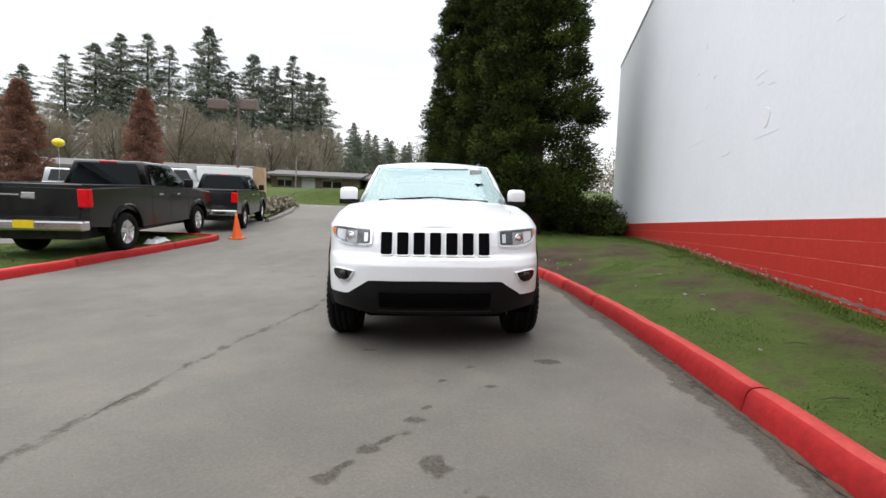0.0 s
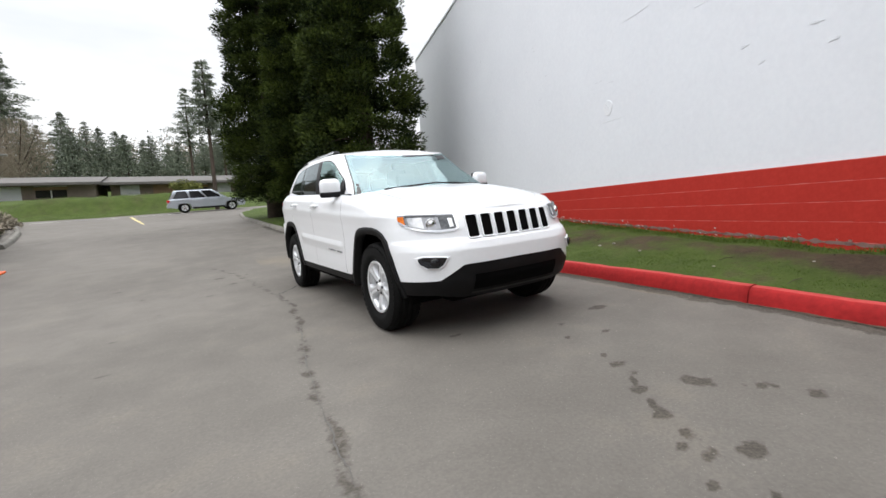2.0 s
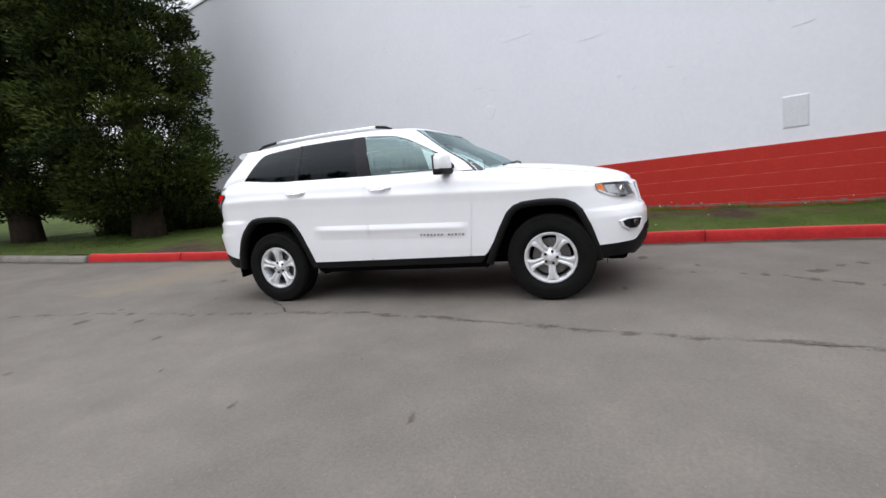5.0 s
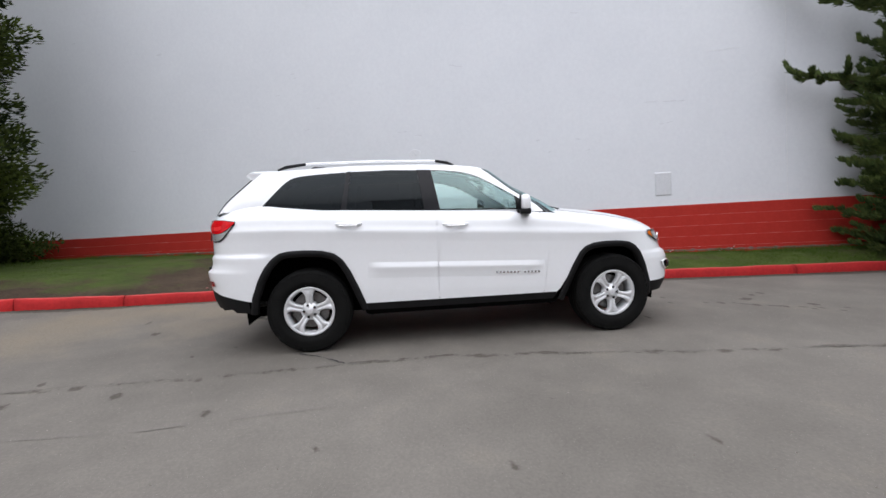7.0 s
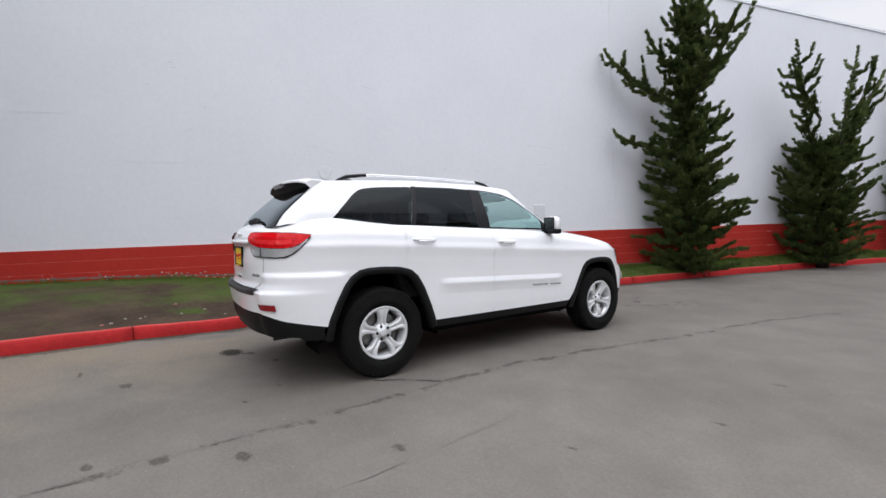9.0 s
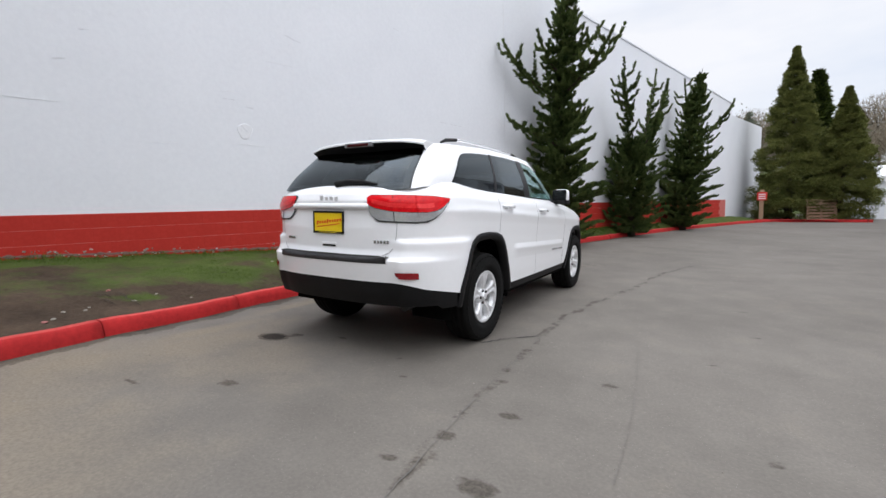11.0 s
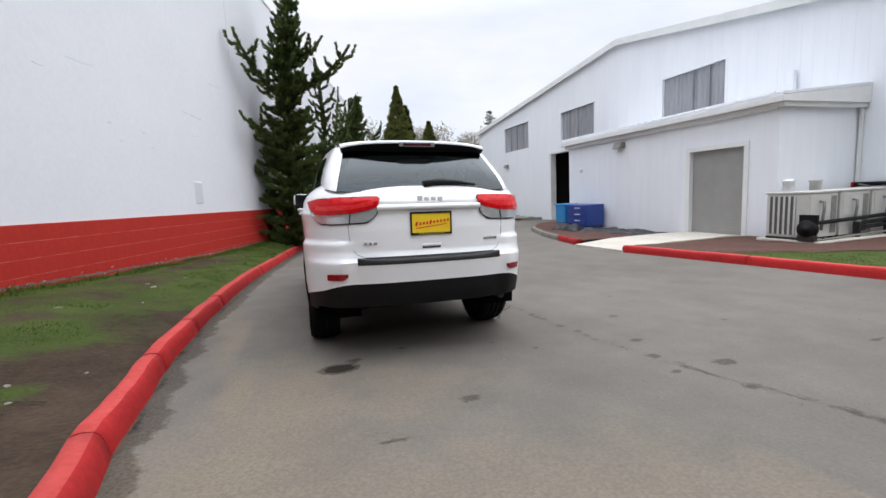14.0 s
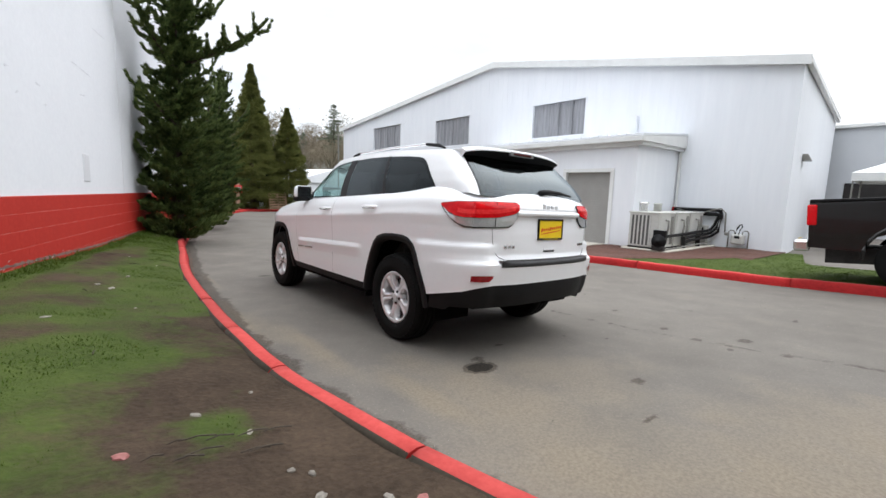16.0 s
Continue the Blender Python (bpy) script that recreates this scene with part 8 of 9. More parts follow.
def road_wheel(owner, x, y, r, w):
    side = 1 if x > 0 else -1
    hub = new("wheel")
    hub.parent = owner
    hub.matrix_basis = Matrix.Translation((x, y, r)) @ (Matrix.Identity(4) if side > 0 else pose(0, 0, 0, 0, 0, 180))
    bm = bmesh.new()
    add_lathe(bm, [(-w / 2, r * 0.62), (-w / 2, r * 0.9), (-w * 0.4, r), (w * 0.4, r), (w / 2, r * 0.92), (w / 2, r * 0.66), (w * 0.4, r * 0.6)], 28)
    part("tyre", bm, RUBBER, hub, smooth=True)
    bm = bmesh.new()
    add_lathe(bm, [(w * 0.1, 0.01), (w * 0.12, r * 0.5), (w * 0.38, r * 0.6), (w * 0.46, r * 0.66)], 28)
    part("rim", bm, ALLOY, hub, smooth=True)
    for k in range(5):
        a = 360 * k / 5
        part("spoke", box_bm(w * 0.30, w * 0.45, -r * 0.11, r * 0.11, r * 0.05, r * 0.63, 0.01, pose(0, 0, 0, a)), CHROME, hub)


def glass_quad(name, owner, pts, material=None, lift=0.0):
    return part(name, (lambda b: (b.faces.new([b.verts.new(p) for p in pts]), b)[1])(bmesh.new()), material or TINTED_GLASS, owner)


def cab(owner, base, top, material, wins=2, glass_material=None):
    """A cabin: base and top are (y0, y1, half width, z); with windows all round."""
    (a0, a1, aw, az), (b0, b1, bw, bz) = base, top
    bm = bmesh.new()
    low = [bm.verts.new(p) for p in ((-aw, a0, az), (aw, a0, az), (aw, a1, az), (-aw, a1, az))]
    high = [bm.verts.new(p) for p in ((-bw, b0, bz), (bw, b0, bz), (bw, b1, bz), (-bw, b1, bz))]
    for k in range(4):
        bm.faces.new((low[k], low[(k + 1) % 4], high[(k + 1) % 4], high[k]))
    bm.faces.new(high)
    bm.faces.new(low[::-1])
    bmesh.ops.bevel(bm, geom=[e for e in bm.edges if all(v.co.z > az + 0.01 for v in e.verts) or abs(e.verts[0].co.z - e.verts[1].co.z) > 0.1], offset=0.07, segments=3, profile=0.6, affect="EDGES")
    shell = part("cabin", bm, material, owner, smooth=True)

    def at(face, u, v, out):
        lo = {"r": ((aw, a0), (aw, a1)), "l": ((-aw, a0), (-aw, a1)), "b": ((-aw, a0), (aw, a0)), "f": ((-aw, a1), (aw, a1))}[face]
        hi = {"r": ((bw, b0), (bw, b1)), "l": ((-bw, b0), (-bw, b1)), "b": ((-bw, b0), (bw, b0)), "f": ((-bw, b1), (bw, b1))}[face]
        p = Vector((*[lo[0][i] + (lo[1][i] - lo[0][i]) * u for i in (0, 1)], az))
        q = Vector((*[hi[0][i] + (hi[1][i] - hi[0][i]) * u for i in (0, 1)], bz))
        r = p + (q - p) * v
        n = {"r": Vector((1, 0, 0.3)), "l": Vector((-1, 0, 0.3)), "b": Vector((0, -1, 0.3)), "f": Vector((0, 1, 0.4))}[face]
        return r + n.normalized() * out

    spans = [(0.05 + 0.90 * k / wins + 0.015, 0.05 + 0.90 * (k + 1) / wins - 0.015) for k in range(wins)]
    for face, sp in (("r", spans), ("l", spans), ("b", [(0.08, 0.92)]), ("f", [(0.06, 0.94)])):
        for u0, u1 in sp:
            glass_quad("window", owner, [at(face, u, v, 0.025) for u, v in ((u0, 0.10), (u1, 0.10), (u1 - 0.02, 0.88), (u0 + 0.02, 0.88))], glass_material or GLOSS_BLACK)
    return shell


def pickup(m, paint, label, wheelbase=3.6):
    t = thing("pickup_truck", label, "truck", m, "pickup trucks")
    ya, yb, r = -wheelbase / 2, wheelbase / 2, 0.41
    back, nose = ya - 1.2, yb + 1.0
    side = [(back, 0.62), (ya - 0.55, 0.56)] + arch_points(ya, 0.45, 0.53) + [(ya + 0.6, 0.48), (yb - 0.6, 0.48)] + arch_points(yb, 0.45, 0.53) + [(yb + 0.6, 0.52), (nose - 0.05, 0.55), (nose, 0.75), (nose, 1.15), (nose - 0.12, 1.25), (yb - 0.45, 1.33), (ya + 1.0, 1.36), (back, 1.38)]
    bm = prism_bm(side, -0.985, 0.985)
    long_edges = [e for e in bm.edges if all(v.co.z > 0.9 for v in e.verts) and (abs(e.verts[0].co.x - e.verts[1].co.x) < 0.01)]
    bmesh.ops.bevel(bm, geom=long_edges, offset=0.07, segments=3, profile=0.6, affect="EDGES")
    part("body", bm, paint, t)
    part("bed_floor", box_bm(-0.86, 0.86, back + 0.06, ya + 1.0, 1.372, 1.386, 0.002), BLACK_PLASTIC, t, "dark truck bed cover")
    for s in (-1, 1):
        part("bed_rail", box_bm(min(s * 0.87, s * 0.99), max(s * 0.87, s * 0.99), back, ya + 1.05, 1.36, 1.405, 0.012), BLACK_PLASTIC, t)
    cab(t, (ya + 1.02, yb - 0.42, 0.93, 1.33), (ya + 1.2, yb - 1.15, 0.74, 1.95), paint, 2, TRUCK_GLASS)
    gate = part("tailgate", box_bm(-0.82, 0.82, back - 0.02, back + 0.02, 0.78, 1.33, 0.015), paint, t)
    part("emblem", box_bm(-0.12, 0.12, back - 0.035, back - 0.018, 1.12, 1.24, 0.02), CHROME, gate)
    part("gate_handle", box_bm(-0.45, -0.15, back - 0.03, back - 0.018, 1.17, 1.2, 0.004), CHROME, gate)
    part("rear_bumper", box_bm(-0.98, 0.98, back - 0.20, back + 0.02, 0.55, 0.74, 0.04), CHROME, t, "chrome rear bumper")
    part("number_plate", box_bm(-0.16, 0.16, back - 0.215, back - 0.20, 0.60, 0.74), PLATE_YELLOW, t, "yellow dealer plate")
    part("front_bumper", box_bm(-0.97, 0.97, nose - 0.03, nose + 0.14, 0.48, 0.72, 0.05), CHROME, t)
    part("grille", box_bm(-0.6, 0.6, nose - 0.01, nose + 0.05, 0.76, 1.16, 0.03), CHROME, t)
    for s in (-1, 1):
        part("tail_light", box_bm(min(s * 0.80, s * 0.998), max(s * 0.80, s * 0.998), back - 0.03, back + 0.10, 0.98, 1.32, 0.02), LENS_RED, t, "tall red tail light")
        part("headlight", box_bm(min(s * 0.62, s * 0.98), max(s * 0.62, s * 0.98), nose - 0.15, nose + 0.02, 0.9, 1.14, 0.03), LENS_CLEAR, t)
        part("door_mirror", box_bm(min(s * 1.0, s * 1.2), max(s * 1.0, s * 1.2), yb - 0.95, yb - 0.78, 1.35, 1.58, 0.04), BLACK_PLASTIC, t)
        part("mirror_arm", box_bm(min(s * 0.85, s * 1.03), max(s * 0.85, s * 1.03), yb - 0.90, yb - 0.82, 1.37, 1.42, 0.01), BLACK_PLASTIC, t)
        for yy in (ya + 1.45, ya + 2.35):
            part("door_handle", box_bm(min(s * 0.985, s * 1.015), max(s * 0.985, s * 1.015), yy - 0.1, yy + 0.1, 1.17, 1.205, 0.008), CHROME, t)
        for yy in (ya + 1.05, ya + 1.95, ya + 2.95):
            part("shut_line", box_bm(min(s * 0.983, s * 0.987), max(s * 0.983, s * 0.987), yy - 0.005, yy + 0.005, 0.5, 1.30), BLACK_PLASTIC, t)
        for yy in (ya, yb):
            road_wheel(t, s * 0.85, yy, r, 0.27)
            bm = bmesh.new()
            arc = [(s * 0.995, *p) for p in arch_points(yy, 0.45, 0.55, 12)]
            add_tube(bm, arc, 0.03, 6)
            part("wheel_arch", bm, paint, t)
    part("third_brake_light", box_bm(-0.18, 0.18, ya + 1.17, ya + 1.20, 1.90, 1.93), LENS_RED, t)
    part("underbody", box_bm(-0.7, 0.7, back + 0.2, nose - 0.2, 0.35, 0.6), DARK_METAL, t)
    return t


def slope_pose(x, y, turn, lift=0.0):
    """A pose on the slope of the ground, heading turned from north."""
    z = ground_z(x, y)
    dx, dy = (ground_z(x + 1.5, y) - ground_z(x - 1.5, y)) / 3, (ground_z(x, y + 1.8) - ground_z(x, y - 1.8)) / 3.6
    n = Vector((-dx, -dy, 1)).normalized()
    return Matrix.Translation((x, y, z + lift)) @ Vector((0, 0, 1)).rotation_difference(n).to_matrix().to_4x4() @ pose(0, 0, 0, 0, 0, turn)


pickup(slope_pose(-7.62, 5.75, 5.7, 0.13), PAINT_GREY, "black pickup truck parked on the grass strip")
pickup(slope_pose(-8.0, 12.2, 10.5), PAINT_BLACK, "second black pickup truck parked beside the drive", 3.4)


def car(m, paint, label, length, height, half, hood, boxy, glass_material=None, wins=3):
    """A plain road car, heading along +y."""
    t = thing("parked_car", label, "car", m, "cars in the lot")
    r = 0.33
    ya, yb = -length * 0.30, length * 0.31
    back, nose, belt = -length / 2, length / 2, height * 0.60
    side = [(back, 0.42), (ya - 0.42, 0.30)] + arch_points(ya, 0.34, 0.40) + [(ya + 0.45, 0.24), (yb - 0.45, 0.24)] + arch_points(yb, 0.34, 0.40) + [(yb + 0.45, 0.28), (nose - 0.08, 0.30), (nose, 0.5), (nose - 0.05, 0.68), (nose - 0.25, belt - 0.14), (nose - hood, belt), (back + 0.1, belt + 0.04), (back, 0.8)]
    bm = prism_bm(side, -half, half)
    bmesh.ops.bevel(bm, geom=[e for e in bm.edges if all(v.co.z > 0.6 for v in e.verts) and abs(e.verts[0].co.x - e.verts[1].co.x) < 0.01], offset=0.09, segments=3, profile=0.6, affect="EDGES")
    part("body", bm, paint, t)
    cab(t, (back + 0.08, nose - hood + 0.1, half * 0.95, belt), (back + 0.35 * (1 - boxy) + 0.15, nose - hood - 0.75 * (1 - boxy) - 0.2, half * 0.78, height), paint, wins, glass_material)
    for s in (-1, 1):
        part("tail_light", box_bm(min(s * half * 0.72, s * half * 1.0), max(s * half * 0.72, s * half * 1.0), back - 0.015, back + 0.2, belt - 0.2, belt - 0.02, 0.02), LENS_RED, t)
        part("headlight", box_bm(min(s * half * 0.6, s * half * 0.98), max(s * half * 0.6, s * half * 0.98), nose - 0.2, nose - 0.01, 0.60, 0.74, 0.02), LENS_CLEAR, t)
        part("door_mirror", box_bm(min(s * half, s * (half + 0.16)), max(s * half, s * (half + 0.16)), nose - hood - 0.35, nose - hood - 0.22, belt, belt + 0.14, 0.03), paint, t)
        for yy in (ya, yb):
            road_wheel(t, s * (half - 0.10), yy, r, 0.21)
        part("sill", box_bm(min(s * (half - 0.05), s * (half + 0.005)), max(s * (half - 0.05), s * (half + 0.005)), ya + 0.45, yb - 0.45, 0.24, 0.36, 0.01), BLACK_PLASTIC, t)
    part("rear_bumper", box_bm(-half * 0.97, half * 0.97, back - 0.06, back + 0.1, 0.38, 0.55, 0.03), paint, t)
    part("roof_rail", box_bm(-half * 0.66, -half * 0.62, back + 0.6, nose - hood - 0.8, height + 0.0, height + 0.05, 0.01), BLACK_PLASTIC, t)
    part("roof_rail", box_bm(half * 0.62, half * 0.66, back + 0.6, nose - hood - 0.8, height + 0.0, height + 0.05, 0.01), BLACK_PLASTIC, t)
    return t


car(slope_pose(-0.3, 29.7, -88), PAINT_SILVER, "silver estate car on the cross road", 4.7, 1.5, 0.9, 1.25, 0.2)
car(slope_pose(-15.6, 22.4, -68), PAINT_PALE, "pale boxy off-road car parked behind the trucks", 4.6, 2.3, 0.92, 1.25, 0.85)
car(slope_pose(-19.5, 21.2, -70), PAINT_PALE, "pale van parked behind the trucks", 4.9, 2.0, 0.95, 0.9, 0.8)
trailer = thing("box_trailer", "white box trailer with a wooden end", "trailer", slope_pose(-13.9, 25.6, -75))
part("box", box_bm(-1.0, 1.0, -1.8, 1.6, 0.5, 2.55, 0.03), TRIM_WHITE, trailer)
part("end_board", box_bm(-1.0, 1.0, 1.62, 2.3, 0.3, 2.65, 0.02), surface("plywood", (0.30, 0.19, 0.11), (0.42, 0.28, 0.17), 0.8, scale=3), trailer)
for s in (-1, 1):
    road_wheel(trailer, s * 0.85, 0, 0.33, 0.2)

# traffic cone
ORANGE = surface("orange_cone_plastic", (0.72, 0.10, 0.012), (0.80, 0.14, 0.02), 0.5, scale=6)
cone = thing("traffic_cone", "orange traffic cone standing on the asphalt", "traffic cone", slope_pose(-5.68, 7.55, 0))
part("base", box_bm(-0.19, 0.19, -0.19, 0.19, 0.0, 0.04, 0.012), ORANGE, cone)
bm = bmesh.new()
add_lathe(bm, [(0.03, 0.15), (0.10, 0.135), (0.40, 0.08), (0.70, 0.03), (0.72, 0.022), (0.72, 0.001)], 20, pose(0, 0, 0, 0, -90))
part("body", bm, ORANGE, cone, smooth=True)
bag = heap("plastic_bag", "white plastic bag lying on the grass", "bag", -6.95, -6.65, 5.2, 5.9, lambda x, y: ground_z(x, y) + 0.12, 0.16, TRIM_WHITE, 3.0)
balloon = thing("balloon", "round yellow balloon on a string over the lot", "balloon", pose(-18.9, 17.5, 4.3) @ Matrix.Diagonal((0.8, 0.8, 0.72, 1)))
bm = bmesh.new()
add_lathe(bm, [(-0.30, 0.02), (-0.26, 0.14), (-0.15, 0.27), (0.0, 0.33), (0.15, 0.30), (0.27, 0.16), (0.31, 0.01)], 20, pose(0, 0, 0, 0, -90))
part("skin", bm, surface("yellow_balloon", (0.75, 0.55, 0.01), (0.82, 0.62, 0.02), 0.3, scale=3), balloon, smooth=True)
part("string", tube_bm([(0, 0, -0.3), (0.05, 0.02, -1.4), (0, 0, -2.9)], 0.008, 4), TRIM_WHITE, balloon)

# lot lamp
lamp = thing("lot_lamp", "tall lot lamp with two brown box heads", "street lamp", pose(-16.0, 31.7, ground_z(-16, 31.7)))
RUST = surface("brown_lamp_paint", (0.085, 0.058, 0.047), (0.13, 0.09, 0.072), 0.6, scale=6)
part("pole", tube_bm([(0, 0, -0.2), (0, 0, 8.4)], [0.14, 0.09], 10), RUST, lamp)
for x0, x1, y0 in ((-2.5, -1.0, 0.15), (0.25, 1.6, -0.15)):
    part("lamp_head", box_bm(x0, x1, y0 - 0.35, y0 + 0.35, 7.5, 8.35, 0.10), RUST, lamp)
    part("lamp_arm", tube_bm([(0, 0, 7.7), (x0 if x0 > 0 else x1, y0, 7.9)], 0.05, 6), RUST, lamp)
post = thing("lot_lamp", "small lamp post before the shops", "street lamp", pose(-12.5, 36, ground_z(-12.5, 36)))
part("pole", tube_bm([(0, 0, -0.2), (0, 0, 3.6), (0.4, 0, 3.8)], 0.05, 8), LAMP_GREY, post)
part("lamp_head", box_bm(0.3, 0.9, -0.12, 0.12, 3.75, 3.87, 0.03), LAMP_GREY, post)

# ---- low shops behind the bank ----
SHINGLE = surface("grey_shingle", (0.085, 0.078, 0.072), (0.145, 0.135, 0.125), 0.9, scale=1.5, fine=12, amount=0.9)
SHOP_WALL = surface("brown_shop_wall", (0.20, 0.155, 0.125), (0.30, 0.24, 0.20), 0.8, scale=1)
TAN = surface("tan_boards", (0.30, 0.19, 0.12), (0.40, 0.26, 0.17), 0.8, scale=2)


def shops(x0, x1, y, z, h, seed):
    t = thing("shop_row", "long low brown shop row under a grey shingle roof", "building", pose(0, 0, 0), "shop rows")
    part("wall", box_bm(x0, x1, y, y + 9, z - 2, z + h * 0.62), SHOP_WALL, t)
    bm = bmesh.new()
    vs = [bm.verts.new(p) for p in ((x0 - 0.6, y - 1.6, z + h * 0.56), (x1 + 0.6, y - 1.6, z + h * 0.56), (x1 + 0.6, y + 4.5, z + h), (x0 - 0.6, y + 4.5, z + h), (x0 - 0.6, y + 10, z + h * 0.56), (x1 + 0.6, y + 10, z + h * 0.56))]
    bm.faces.new((vs[0], vs[1], vs[2], vs[3]))
    bm.faces.new((vs[3], vs[2], vs[5], vs[4]))
    part("roof", bm, SHINGLE, t, "grey shingle roof")
    part("fascia", box_bm(x0 - 0.6, x1 + 0.6, y - 1.66, y - 1.56, z + h * 0.48, z + h * 0.57), SHINGLE, t)
    r2 = random.Random(seed)
    x = x0 + 0.8
    while x < x1 - 3:
        w = r2.choice((1.6, 2.2, 3.2))
        kind = r2.random()
        if 0.2 <= kind < 0.42:
            part("white_panel", box_bm(x, x + w, y - 0.06, y, z - 0.5, z + h * 0.5, 0.01), TRIM_WHITE, t)
        elif kind < 0.2:
            part("board_panel", box_bm(x, x + w, y - 0.06, y, z - 0.5, z + h * 0.5, 0.01), TAN, t)
        else:
            win = part("window", box_bm(x, x + w, y - 0.04, y, z + 0.25, z + h * 0.46), DARK_ROOM, t)
            part("window_frame", box_bm(x - 0.06, x + w + 0.06, y - 0.07, y - 0.03, z + h * 0.45, z + h * 0.5), TRIM_WHITE, win)
            part("window_frame", box_bm(x + w / 2 - 0.05, x + w / 2 + 0.05, y - 0.07, y - 0.03, z + 0.2, z + h * 0.46), TRIM_WHITE, win)
        if kind > 0.35:
            part("sign_band", box_bm(x - 0.1, x + w + 0.1, y - 0.12, y - 0.05, z + h * 0.36, z + h * 0.47, 0.01), TRIM_WHITE if kind > 0.55 else TAN, t)
        if kind > 0.7:
            part("canopy", box_bm(x - 0.4, x + w + 0.4, y - 3.0, y - 1.4, z + h * 0.44, z + h * 0.50, 0.02), TRIM_WHITE, t)
            for xx in (x - 0.3, x + w + 0.3):
                part("canopy_post", box_bm(xx - 0.06, xx + 0.06, y - 2.95, y - 2.83, z - 0.3, z + h * 0.45), TRIM_WHITE, t)
        x += w + r2.uniform(0.5, 1.4)
    return t


shops(-19.0, -8.5, 48.0, 4.6, 2.6, 1)
shops(-7.5, 12.0, 49.5, 4.6, 2.7, 4)
shops(-58.0, -20.5, 41.0, 3.7, 3.0, 6)
# bank of rough grass before the shops, bush and bits
bank = sheet("grass_bank", lambda y: (-13, 1.2), [31.6 + 0.4 * k for k in range(16)], 40, lambda x, y: ground_z(x, y) + 0.05 - 0.3 * max(0.0, 1 - (y - 31.6) / 0.4) + 0.95 * math.exp(-((y - 34.8) / 1.5) ** 2) * min(1, max(0, (x + 13) / 3), max(0, (1.2 - x) / 1.5)), GRASS, "bank of rough grass before the shops", "grass", 0.12, cover=lambda x, y: 0.72 + 0.3 * noise.noise((x, y, 1)))
kerb_run("kerb_lot", "bare grey kerb along the parking lot", [(-6.9, 13.6), (-7.2, 16), (-7.9, 20), (-8.9, 24), (-9.9, 27.6), (-11.5, 29.0), (-14, 29.4)], GREY_KERB, 2.0, side=-1)
sheet("lot_strip", lambda y: (-7.1 - (y - 13.6) * 0.2 - 1.2, -7.1 - (y - 13.6) * 0.2 - 0.1), [15.0 + 0.5 * k for k in range(26)], 5, lambda x, y: ground_z(x, y) + 0.12, GRASS, "weedy strip along the lot kerb", "grass", 0.06, cover=lambda x, y: 0.55)
for x, y, r, seed in ((-8.6, 17.5, 0.55, 5), (-9.3, 20.5, 0.5, 6), (-1.5, 36.5, 0.9, 7), (-9.8, 24.0, 0.5, 8)):
    sh = thing("bush", "low rounded bush on the bank", "shrub", pose(x, y, ground_z(x, y) + 0.1 + (0.6 if y > 30 else 0)), "bushes by the lot")
    rng = np.random.default_rng(seed)
    c = np.abs(rng.normal(size=(40, 3))) * (1, 1, 0.5) * r * 0.6 * np.where(rng.random((40, 3)) < 0.5, -1, 1)
    c[:, 2] = np.abs(c[:, 2]) + 0.15
    pts, way = clump_leaves(c, np.full(40, r * 0.4), 60, rng, 0.7)
    leaf_mesh("foliage", pts, way, 0.2, 0.05, CYPRESS if seed == 7 else HAZY_WOOD, sh, seed)
    part("stem", tube_bm([(0, 0, -0.3), (0, 0.05, 0.3)], 0.04, 6), BARK, sh)

# ---- south end: garage, post, pallets ----
garage = thing("white_garage", "white garage with a dark open bay", "building", pose(-14.2, -38, -0.6, 0, 0, 12))
gx0, gx1 = -4.2, 4.2
bm = bmesh.new()
for x0, x1, z0, z1 in ((gx0, -2.9, 0, 2.5), (1.2, gx1, 0, 2.5), (-2.9, 1.2, 2.0, 2.5)):
    add_box(bm, x0, x1, 3.8, 4.0, z0, z1)
bmesh.ops.remove_doubles(bm, verts=bm.verts[:], dist=1e-4)
part("wall", bm, METAL_WHITE, garage)
part("side_wall", box_bm(gx0, gx0 + 0.2, -4, 3.8, 0, 2.5), METAL_WHITE, garage)
part("side_wall", box_bm(gx1 - 0.2, gx1, -4, 3.8, 0, 2.5), METAL_WHITE, garage)
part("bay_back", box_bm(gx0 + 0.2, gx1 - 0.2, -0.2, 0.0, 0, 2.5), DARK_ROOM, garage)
bm = bmesh.new()
vs = [bm.verts.new(p) for p in ((gx0 - 0.3, 4.2, 2.4), (gx1 + 0.3, 4.2, 2.4), (0, 4.2, 3.7), (gx0 - 0.3, -4, 2.4), (gx1 + 0.3, -4, 2.4), (0, -4, 3.7))]
for f in ((0, 1, 2), (0, 2, 5, 3), (2, 1, 4, 5), (3, 5, 4), (0, 3, 4, 1)):
    bm.faces.new([vs[i] for i in f])
part("roof", bm, METAL_WHITE, garage)
sign = thing("sign_post", "brown wooden post with a small red and white sign", "sign", pose(-5.35, -28.9, -0.42))
part("post", box_bm(-0.11, 0.11, -0.11, 0.11, 0, 1.9, 0.02), TAN, sign)
plate2 = part("sign_plate", box_bm(-0.26, 0.26, 0.11, 0.14, 1.25, 1.75, 0.01), INK_RED, sign)
for k in range(3):
    part("sign_bar", box_bm(-0.18, 0.18, 0.141, 0.146, 1.33 + 0.13 * k, 1.39 + 0.13 * k), TRIM_WHITE, plate2)
stack = thing("pallet_stack", "leaning wooden pallets between the cypresses", "pallets", pose(-8.35, -29.2, -0.5, 8, 0, 15))
